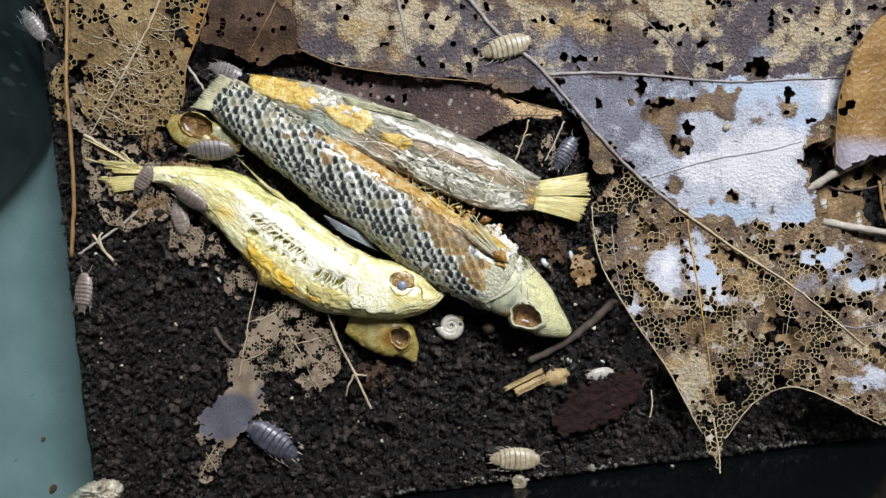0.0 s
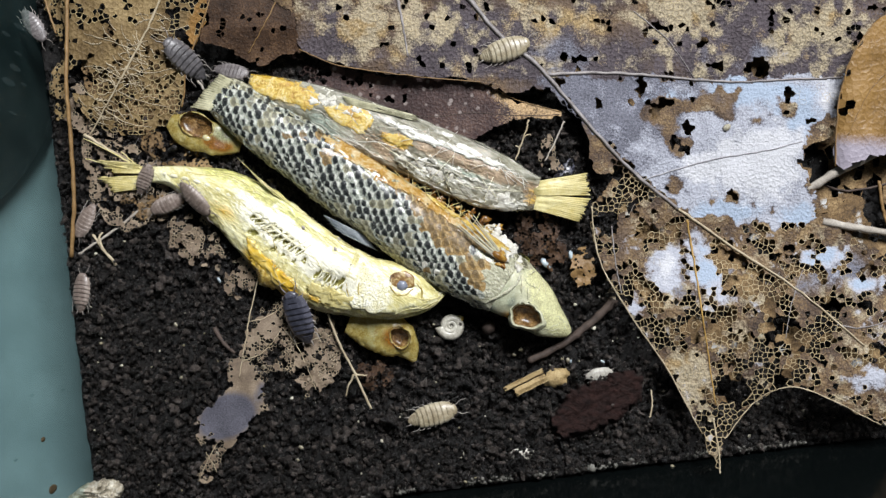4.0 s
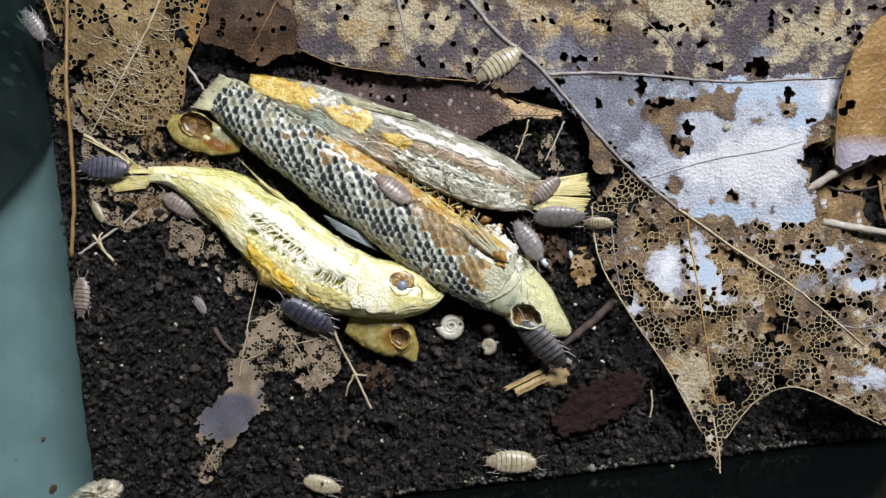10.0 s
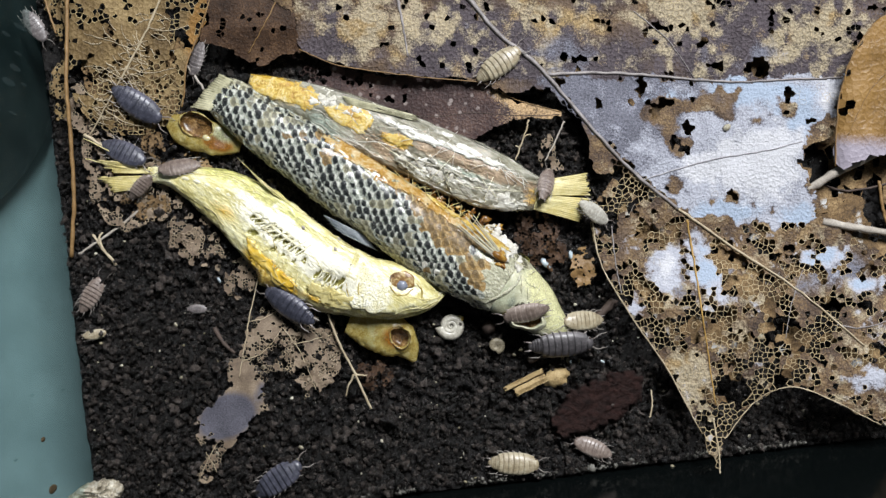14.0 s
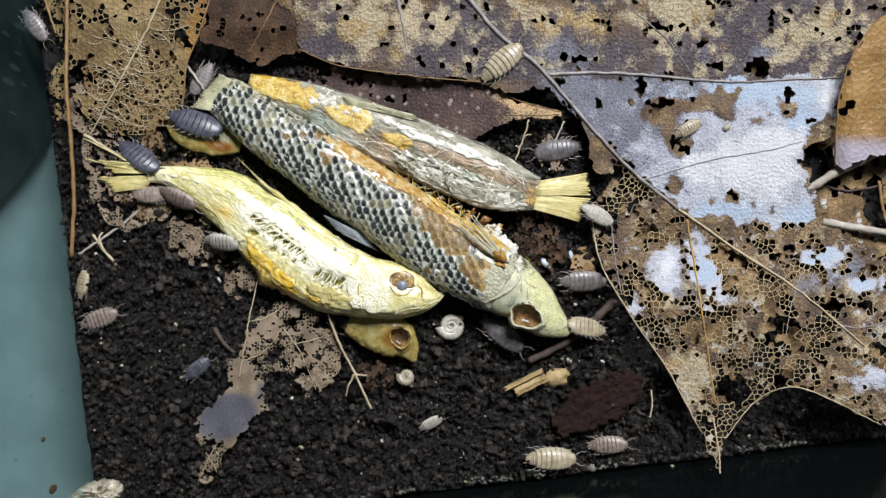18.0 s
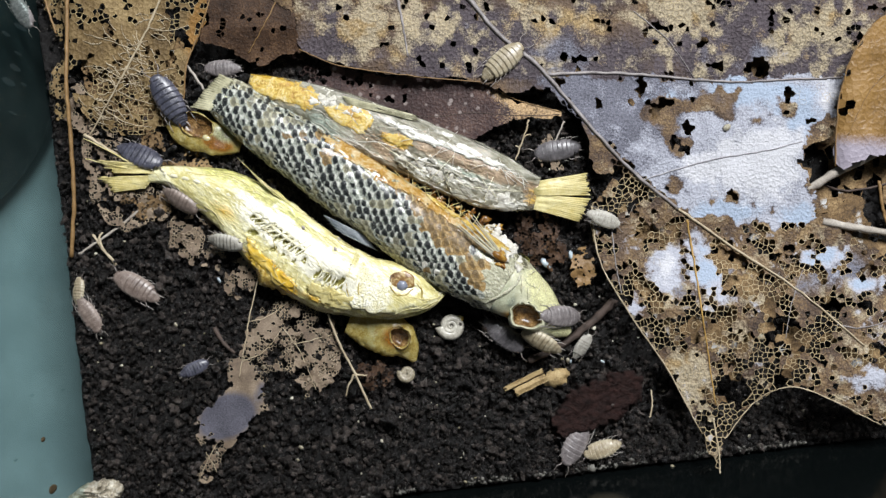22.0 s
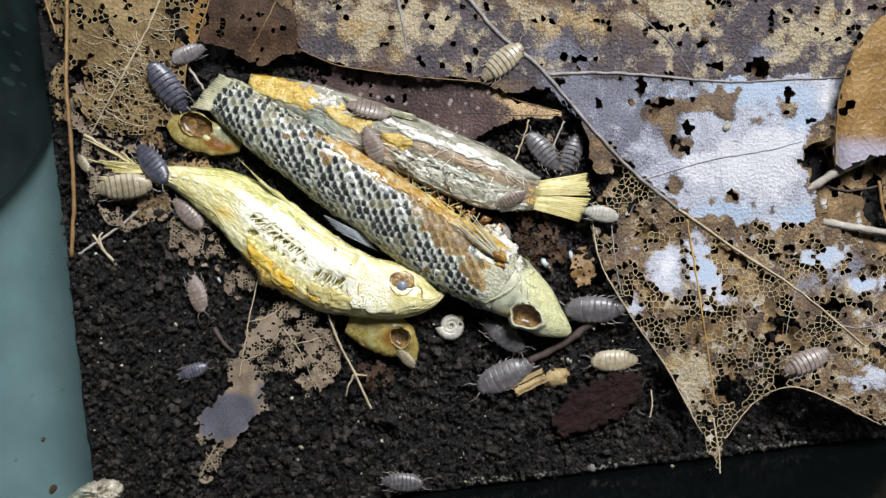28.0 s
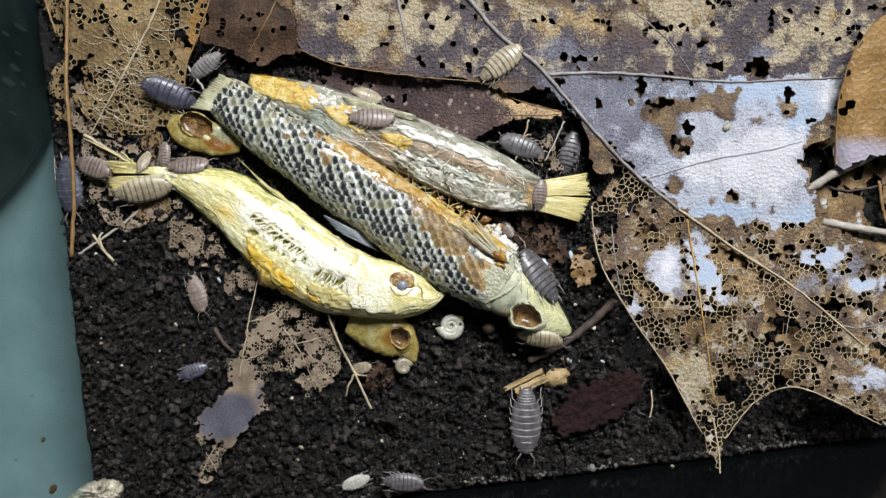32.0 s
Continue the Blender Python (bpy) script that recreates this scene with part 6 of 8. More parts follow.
SLITS = [(452, 385, 10, 4, -8), (463, 393, 12, 3.6, -4), (476, 402, 13, 3.8, -10), (487, 411, 12, 3.6, -16), (498, 420, 12, 4.0, -20), (509, 428, 10, 4.6, -24), (519, 437, 11, 4.2, -30), (531, 444, 9, 4.0, -34), (484, 441, 7, 3.2, -28), (448, 412, 9, 4, 10), (500, 452, 4, 2, -30), (520, 462, 5, 2, -40), (537, 462, 4, 5, 20),
         (562, 487, 8, 4.5, -30), (579, 492, 6, 8, 25), (592, 500, 4, 6, 30), (607, 502, 10, 8, -30), (548, 516, 6, 4, 30)]
C_MASKS = {
    "green": lambda u, v: np.clip(1.5 * blob(u, v, 470, 345, 150, 26, 40) + 1.0 * blob(u, v, 400, 310, 90, 20, 15), 0, 1),
    "orange": lambda u, v: np.clip(1.8 * blob(u, v, 475, 480, 75, 24, 42) + 0.6 * blob(u, v, 395, 375, 60, 26, 35) + 0.8 * blob(u, v, 560, 530, 60, 14, 20), 0, 1),
    # pale skin, with the glare along flank and head painted white
    "white": lambda u, v: np.clip(1.6 * blob(u, v, 500, 415, 150, 40, 40) + 1.8 * blob(u, v, 575, 470, 70, 40, 35) + 1.6 * blob(u, v, 655, 518, 60, 42), 0, 1)}
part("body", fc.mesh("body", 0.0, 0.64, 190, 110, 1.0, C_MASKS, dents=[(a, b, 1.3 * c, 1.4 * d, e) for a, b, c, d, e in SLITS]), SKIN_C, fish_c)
head_c = part("head", fc.mesh("head", 0.59, 1.0, 90, 56, 1.03, C_MASKS), SKIN_C, fish_c, "pale yellow pointed head")
part("gill_cover", disc("gill_cover", 655, 515, top_z(fc, 655, 515) - 0.1, 44, 40, 15, [(1.02, -1.2), (1.0, -0.25), (0.96, 0.0), (0.9, 0.02), (0.85, 0.1), (0.6, 0.22), (0.3, 0.3), (0.05, 0.32)]), GILL, head_c, "bony gill cover, its white glare put into the colour")
part("eye", disc("eye", 712, 497, top_z(fc, 712, 498) + 0.05, 22, 16, 4, [(1.05, -0.3), (1.0, 0.1), (0.85, 0.22), (0.5, 0.26), (0.05, 0.28)]), EYE_AMBER, head_c, "amber dried eye")
part("eyelid", tube("eyelid", line3([(a, b, top_z(fc, a, b) + 0.22) for a, b in ((690, 500), (693, 487), (706, 481), (722, 483), (733, 491), (732, 499))], 6), [U * (0.4 + 1.9 * math.sin(3.14 * k / 30)) for k in range(31)], 7), EYE_DARK, head_c, "dark brown rim over the eye")
part("lens", disc("lens", 712, 506, top_z(fc, 711, 504) + 0.25, 9.5, 9, 0, [(1.0, -0.1), (0.85, 0.15), (0.5, 0.3), (0.08, 0.35)]), LENS, head_c, "blue-grey eye lens")
for pts in ([(630, 474), (615, 498), (620, 528), (645, 550), (684, 557)], [(700, 528), (692, 546), (672, 556)], [(690, 505), (699, 519), (716, 523), (731, 511)], [(736, 500), (747, 516), (741, 540), (722, 552)], [(660, 484), (676, 480), (692, 486)], [(640, 490), (634, 512), (642, 534), (662, 546)]):
    q = line3([(a, b, top_z(fc, a, b) + 0.16) for a, b in pts], 6, 0.5, len(pts))
    part("skin_fold", tube("skin_fold", q, [U * (0.5 + 1.3 * math.sin(3.14 * k / (len(q) - 1))) for k in range(len(q))], 6), SKIN_D, head_c)
part("jaw", tube("jaw", line3([(786, 519, 5.4), (765, 538, 5.6), (735, 552, 5.6), (690, 560, 5.4), (640, 556, 5.2)], 8), [U * (4.0 + 2.5 * math.sin(k * 0.1)) for k in range(33)], 8), SKIN_C, head_c)
part("lip", tube("lip", line3([(786, 514, 5.6), (768, 527, 6.2), (748, 540, 6.2)], 8), [U * 2.6] * 17, 7), BONE, head_c)
for k in range(9):
    u, v, lean = 458 + 9.9 * k, 387 + 6.9 * k, radians(-6 - 3.5 * k)
    pts = [(u + d * math.cos(lean), v + d * math.sin(lean), top_z(fc, u + d * math.cos(lean), v + d * math.sin(lean)) + dz) for d, dz in ((-20, 0.0), (-8, 0.14), (6, 0.14), (18, -0.05))]
    q = line3(pts, 5, 0.4, 60 + k)
    part("rib", tube("rib", q, [U * (1.7 - 0.8 * i / len(q)) for i in range(len(q))], 6), BONE, fish_c)
for k, (a, b) in enumerate((((556, 500), (572, 478)), ((570, 506), (586, 484)), ((584, 510), (598, 488)), ((594, 512), (618, 492)))):
    q = line3([(a[0], a[1], top_z(fc, *a) + 0.05), ((a[0] + b[0]) / 2 + 1, (a[1] + b[1]) / 2, top_z(fc, (a[0] + b[0]) / 2, (a[1] + b[1]) / 2) + 0.15), (b[0], b[1], top_z(fc, *b) + 0.05)], 5, 0.4, 80 + k)
    part("rib", tube("rib", q, [U * 1.2] * len(q), 6), BONE, fish_c)
for u, v in ((537, 403), (583, 418), (594, 441), (600, 424), (622, 470)):
    tagged(part("skin_speck", disc("skin_speck", u, v, top_z(fc, u, v) + 0.25, 4.2, 3, 60, [(1.0, -0.2), (0.8, 0.08), (0.1, 0.1)], 9), GREY_STICK, fish_c), "")
fin(fish_c, YELLOW_FLESH, "orange shrivelled belly flap", name="belly_flap", a=(432, 420, 5.4), b=(470, 478, 5.6), ta=(440, 440, 3.4), tb=(462, 512, 3.2), rays=6, cols=7, ragged=0.18, seed=25, bow=0.0012)
fin(fish_c, YELLOW_FLESH, "orange shrivelled belly flap", name="belly_flap", a=(462, 470, 5.6), b=(545, 520, 5.4), ta=(458, 506, 3.0), tb=(560, 546, 3.2), rays=8, cols=7, ragged=0.22, seed=26, bow=0.0010)
part("backbone", tube("backbone", line3([(a, b, top_z(fc, a, b) - 0.12) for a, b in ((290, 308), (350, 322), (410, 347), (465, 388), (520, 430), (590, 470))], 12), [U * (3.4 + 1.1 * math.sin(k * 1.7)) for k in range(61)], 8), BONE, fish_c)
AMBER_SKIN = material("amber_skin", [(0.15, (0.56, 0.30, 0.03)), (0.5, (0.76, 0.50, 0.06)), (0.85, (0.86, 0.72, 0.30))], scale=260, fine=2000, rough=0.25, bump=0.0002, coat=0.6, stretch=(45, 2.5))
sheet("belly_skin", fc, [(434, 420), (452, 430), (478, 460), (504, 486), (526, 506), (502, 516), (470, 510), (450, 480)], AMBER_SKIN, fish_c, "bright amber belly skin", 1.012, 5, 601, 0.00005, (0.2, 0.7))
sheet("belly_skin", fc, [(548, 496), (600, 514), (640, 536), (632, 552), (590, 546), (552, 524)], FIN, fish_c, "pale yellow belly skin", 1.01, 8, 611, 0.00005, (0.4, 0.85))
hairs("fibre", fc, [(440, 425), (480, 470), (540, 515), (600, 535)], 7, 30, 641, FIN, fish_c, 8.0)
hairs("fibre", fc, [(455, 400), (520, 445), (590, 485)], 10, 16, 651, BONE, fish_c, 9.0)
hairs("fibre", fb, [(700, 275), (780, 310), (880, 335)], 16, 16, 661, BONE, fish_b, 20.0)
hairs("fibre", fb, [(700, 225), (800, 268), (900, 310)], 8, 14, 671, CRUST, fish_b, 18.0)
rng_c = np.random.RandomState(70)
for k in range(24):
    t0, a0 = rng_c.uniform(0.10, 0.86), rng_c.uniform(25, 150)
    run, slip = rng_c.uniform(0.05, 0.16), rng_c.normal(0, 14)
    q = [fc.point(t0 + run * i / 9, a0 + slip * i / 9 + 3 * math.sin(i + k), 1.02 if t0 + run * i / 9 < 0.6 else 1.05) for i in range(10)]
    part("skin_fold", tube("skin_fold", q, [U * (0.2 + 0.45 * math.sin(3.14 * i / 9)) for i in range(10)], 5), (SKIN_C, FIN)[k % 2], fish_c)
fin(fish_c, FIN, "yellow tail fin lobe", name="tail_fin", a=(240, 289, 3.8), b=(276, 308, 3.6), ta=(166, 283, 3.2), tb=(196, 307, 3.0), rays=9, cols=8, ragged=0.14, seed=21)
fin(fish_c, FIN, "yellow tail fin lobe", name="tail_fin", a=(276, 311, 3.4), b=(258, 334, 3.0), ta=(168, 313, 2.8), tb=(196, 342, 2.4), rays=9, cols=8, ragged=0.12, seed=22)
for k, pts in enumerate(([(148, 245, 3.6), (190, 266, 3.8), (230, 288, 3.8)], [(150, 281, 3.2), (185, 290, 3.4), (225, 298, 3.6)], [(215, 268, 3.0), (232, 284, 3.4), (250, 300, 3.6)])):
    q = line3(pts, 6, 0.3, k)
    part("fin_ray", tube("fin_ray", q, [U * (0.7 + 1.0 * i / len(q)) for i in range(len(q))], 6), FIN, fish_c)
fin(fish_c, FIN, "narrow pale dorsal fin", name="dorsal_fin", a=(500, 352, 6.2), b=(468, 330, 6.0), ta=(424, 284, 5.2), tb=(418, 276, 5.0), rays=6, cols=8, ragged=0.2, seed=23)
fin(fish_c, FIN, "shrivelled anal fin", name="anal_fin", a=(395, 384, 3.6), b=(425, 400, 3.6), ta=(392, 402, 3.0), tb=(412, 408, 3.0), rays=6, cols=5, ragged=0.2, seed=24)

# two loose heads
D_ROWS = [(618, 566, 2.0, 22, 12), (650, 578, 2.3, 33, 16), (690, 594, 2.4, 38, 18), (718, 612, 2.2, 26, 14), (734, 640, 1.8, 4, 5)]
fd = Body(D_ROWS, 331, 0.12, 0.03, 0.6)
head_d = thing("fish_head", at(690, 598), "amber dried fish head half under the yellow fish", "fish head", "loose fish heads")
part("skull", fd.mesh("skull", 0, 1, 70, 60, 1.0, holes=[(0.0025, 707, 597, 19, 16, 20)], masks={"orange": lambda u, v: np.clip(1.2 * blob(u, v, 700, 598, 40, 30), 0, 1), "green": lambda u, v: np.clip(0.6 * blob(u, v, 660, 590, 40, 40), 0, 1)}), SKIN_D, head_d)
part("eye_socket", disc("eye_socket", 707, 597, top_z(fd, 707, 597) + 0.16, 20, 17, 60, [(1.3, -0.5), (1.08, -0.12), (1.0, 0.0), (0.95, -0.2), (0.85, -0.6)], cap=False), SKIN_D, head_d)
part("eye_hollow", disc("eye_hollow", 707, 597, top_z(fd, 707, 597) + 0.1, 20, 17, 60, [(1.06, 0.25), (1.0, 0.12), (0.97, -0.7), (0.85, -1.2), (0.6, -1.82), (0.3, -1.84), (0.06, -1.845)]), SOCKET, head_d, "dark hollow eye")
E_ROWS = [(300, 214, 2.2, 12, 7), (325, 226, 2.5, 28, 12), (360, 240, 2.6, 30, 14), (395, 252, 2.5, 25, 11), (426, 262, 2.2, 9, 8)]
fe = Body(E_ROWS, 341, 0.12, 0.03, 0.65)
head_e = thing("fish_head", at(360, 238), "small translucent orange fish head under the tail", "fish head", "loose fish heads")
part("skull", fe.mesh("skull", 0, 1, 70, 60, 1.0, holes=[(0.003, 348, 222, 31, 20, 25)], masks={"orange": lambda u, v: np.clip(1.6 * blob(u, v, 385, 254, 40, 20, 20), 0, 1), "green": lambda u, v: np.clip(1.4 * blob(u, v, 400, 235, 36, 26), 0, 1)}), SKIN_D, head_e)
for ru, rv, dz in ((32, 21, 0.12),):
    ring = [at(348 + ru * math.cos(a) * math.cos(0.44) - rv * math.sin(a) * math.sin(0.44), 222 + ru * math.cos(a) * math.sin(0.44) + rv * math.sin(a) * math.cos(0.44), (top_z(fe, 348, 222) + dz) * 0.001) for a in np.linspace(0, 6.283, 41)]
    part("eye_socket", tube("eye_socket", ring, [U * (1.2 + 0.7 * math.sin(k * 0.7) + 0.5 * math.sin(k * 1.9)) for k in range(41)], 8), SKIN_D, head_e)
part("eye_hollow", disc("eye_hollow", 348, 222, top_z(fe, 348, 222) + 0.05, 31, 20, 25, [(1.06, 0.25), (1.0, 0.12), (0.97, -0.5), (0.85, -0.8), (0.6, -1.0), (0.3, -1.1), (0.06, -1.15)]), SOCKET, head_e, "orange-brown hollow eye")
part("eye_pit", disc("eye_pit", 358, 214, top_z(fe, 348, 222) - 0.9, 12, 9, 25, [(1.0, -0.3), (0.9, 0.1), (0.5, 0.12), (0.1, 0.12)], 16), SOCKET, head_e, "dark pit in the eye socket")
part("lens", disc("lens", 366, 245, top_z(fe, 362, 244) + 0.0, 8, 6, 20, [(1.0, -0.3), (0.85, 0.05), (0.5, 0.2), (0.08, 0.24)]), LENS_AMBER, head_e, "clear amber eye lens")

# ---- small things on the soil ----
SHELL = material("snail_shell", [(0.2, (0.26, 0.24, 0.19)), (0.8, (0.58, 0.56, 0.48))], scale=1200, fine=6000, rough=0.35, bump=0.00008, coat=0.4)
PEBBLE = material("mottled_pebble", [(0.2, (0.07, 0.055, 0.04)), (0.5, (0.34, 0.30, 0.22)), (0.8, (0.68, 0.66, 0.58))], scale=700, fine=3000, rough=0.6, bump=0.0002)


SNAIL_SHELL = material("young_snail_shell", [(0.2, (0.13, 0.105, 0.065)), (0.8, (0.36, 0.32, 0.23))], scale=900, fine=4000, rough=0.25, bump=0.00008, coat=0.5)


def snail(u, v, r, label, seed=0):
    """A flat coiled shell of round whorls."""
    path, rad = [], []
    n, turns = 60, 2.6
    for i in range(n + 1):
        f = i / n
        a = f * turns * 2 * math.pi + seed
        d = r * 0.72 * f ** 0.9
        path.append(at(u + d * math.cos(a), v + d * math.sin(a), 0.0014 + 0.0006 * (1 - f)))
        rad.append(max(0.05, 0.40 * f ** 0.8) * r * U)
    ob = thing("snail_shell", at(u, v), label, "snail shell", "snail shells")
    part("whorl", tube("whorl", path, rad, 10), SHELL, ob)
    part("aperture", disc("aperture", u + r * 0.8 * math.cos(seed), v + r * 0.8 * math.sin(seed), 1.2, r * 0.3, r * 0.25, 0, [(1.0, 0.4), (0.8, 0.7), (0.2, 0.6)], 14), SKIN_D, ob)
    return ob


tagged(part("seed", disc("seed", 865, 580, 0.8, 13, 13, 0, [(0.5, -0.6), (0.9, 0.0), (1.0, 0.7), (0.85, 1.5), (0.5, 2.0), (0.06, 2.15)], 18), TWIG), "dark round seed on the soil", "seed", "seeds")
snail(798, 577, 25, "white flat-coiled snail shell on the soil", 5.6)
chunk("pebble", [(118, 884), (150, 858), (190, 846), (212, 852), (216, 880), (180, 902), (130, 905)], 0.0, 0.0030, PEBBLE, "mottled white pebble in the tank corner", "pebble", 11)
for k, (u, v, r) in enumerate(((340, 464, 5), (533, 792, 5), (312, 575, 5), (243, 610, 4), (1286, 226, 8), (1346, 597, 8), (1120, 560, 5), (1005, 638, 5), (180, 560, 5), (322, 668, 5), (768, 575, 4), (1190, 826, 5))):
    base = 0.0044 if u > 1280 and v < 600 else 0.0006
    tagged(part("seed", disc("seed", u, v, base * 1000, r, r * 0.75, 37 * k, [(0.9, -0.2), (1.0, 0.1), (0.8, 0.4), (0.4, 0.6), (0.05, 0.65)], 12), GRAIN), "tiny pale yellow seed", "seed", "seeds")

GLAZE = material("bluish_shell", [(0.2, (0.25, 0.32, 0.36)), (0.8, (0.55, 0.62, 0.66))], scale=900, fine=5000, rough=0.2, bump=0.0001, coat=0.5)
for u, v, r, turn in ((966, 467, 13, 40), (1010, 452, 9, 80), (940, 452, 7, 10), (1066, 640, 5, 30), (1010, 640, 4, 100), (388, 496, 6, 60)):
    tagged(part("shell_fragment", disc("shell_fragment", u, v, 1.6, r, r * 0.5, turn, [(1.0, -0.5), (0.95, 0.1), (0.6, 0.35), (0.1, 0.45)], 9), GLAZE), "small bluish white shell fragment on the soil", "shell fragment", "shell fragments")

# ---- woodlice ----
LICE = {}


def louse_material(name, dark, mid, light):
    m = material(name, [(0.15, dark), (0.5, mid), (0.9, light)], scale=900, fine=5200, rough=0.34, bump=0.00010, coat=0.45, random_tone=0.15, spots=(1500.0, 0.30, tuple(0.5 * (a + b) for a, b in zip(mid, light))), through_light=0.08)
    # the plates are thin and pale towards their side rims
    N, L = m.node_tree.nodes, m.node_tree.links
    bsdf = N["Principled BSDF"]
    col = bsdf.inputs["Base Color"].links[0].from_socket
    tc = N.new("ShaderNodeTexCoord")
    xyz = N.new("ShaderNodeSeparateXYZ")
    L.new(tc.outputs["Object"], xyz.inputs[0])
    side = N.new("ShaderNodeMath")
    side.operation = "ABSOLUTE"
    L.new(xyz.outputs["Y"], side.inputs[0])
    mr = N.new("ShaderNodeMapRange")
    mr.inputs["From Min"].default_value, mr.inputs["From Max"].default_value = 13 * U, 22 * U
    mr.inputs["To Max"].default_value = 0.65
    L.new(side.outputs[0], mr.inputs["Value"])
    mx = N.new("ShaderNodeMix")
    mx.data_type = "RGBA"
    L.new(mr.outputs[0], mx.inputs[0])
    L.new(col, mx.inputs[6])
    mx.inputs[7].default_value = (*(min(1.0, 1.15 * c) for c in light), 1)
    L.new(mx.outputs[2], bsdf.inputs["Base Color"])
    return m


COATS = {
    "grey": (louse_material("louse_grey", (0.080, 0.070, 0.070), (0.160, 0.142, 0.140), (0.29, 0.262, 0.255)), "grey-brown woodlouse with banded back plates"),
    "iron": (louse_material("louse_iron", (0.038, 0.035, 0.037), (0.088, 0.082, 0.086), (0.18, 0.168, 0.17)), "large iron-grey woodlouse with banded back plates"),
    "tan": (louse_material("louse_tan", (0.19, 0.15, 0.090), (0.33, 0.275, 0.18), (0.50, 0.45, 0.33)), "pale straw-coloured woodlouse with freckled plates"),
    "slate": (louse_material("louse_slate", (0.022, 0.023, 0.032), (0.050, 0.052, 0.072), (0.12, 0.12, 0.155)), "dark slate-blue woodlouse with glossy plates"),
    "pale": (louse_material("louse_pale", (0.25, 0.235, 0.195), (0.39, 0.37, 0.32), (0.56, 0.54, 0.48)), "small whitish young woodlouse"),
    "rose": (louse_material("louse_rose", (0.105, 0.078, 0.066), (0.20, 0.155, 0.130), (0.33, 0.275, 0.24)), "pinkish beige woodlouse with banded back plates"),
}
LEGS = louse_material("louse_leg", (0.12, 0.105, 0.095), (0.24, 0.21, 0.19), (0.38, 0.35, 0.32))


def plate(x0, x1, w0, w1, h0, h1, sweep=2.2, lift=0.7, cols=5, arc=13):
    """One back plate from x1 (front) to x0 (rear), arched, its rear edge over the next plate."""
    verts, faces = [], []
    for i in range(cols):
        f = i / (cols - 1)
        x = x1 + (x0 - x1) * f
        w, h = w1 + (w0 - w1) * f, h1 + (h0 - h1) * f
        up = 0.10 * lift * f ** 2 + 0.14 * math.sin(f * 3.14)
        for k in range(arc):
            a = math.pi * (k / (arc - 1) - 0.5) * 0.97
            y = math.sin(a) * w
            z = 2.0 + (math.cos(a) ** 0.75 if math.cos(a) > 0 else 0) * h + up
            verts.append(((x - sweep * (y / w) ** 2 * (0.4 + 0.6 * f)) * U, y * U, z * U))
    for i in range(cols - 1):
        for k in range(arc - 1):
            faces.append((i * arc + k, i * arc + k + 1, (i + 1) * arc + k + 1, (i + 1) * arc + k))
    base = len(verts)
    verts += [(x + 0.4 * U, y * 0.98, z - 0.9 * U) for x, y, z in verts[(cols - 1) * arc:cols * arc]]
    for k in range(arc - 1):
        faces.append(((cols - 1) * arc + k, (cols - 1) * arc + k + 1, base + k + 1, base + k))
    return mesh_from("segment", verts, faces)


def tubes(name, runs, seg=5):
    verts, faces = [], []
    for pts, radii in runs:
        a, b = tube_data([Vector(q) * U for q in pts], [r * U for r in radii], seg, len(verts))
        verts += a
        faces += b
    return mesh_from(name, verts, faces)


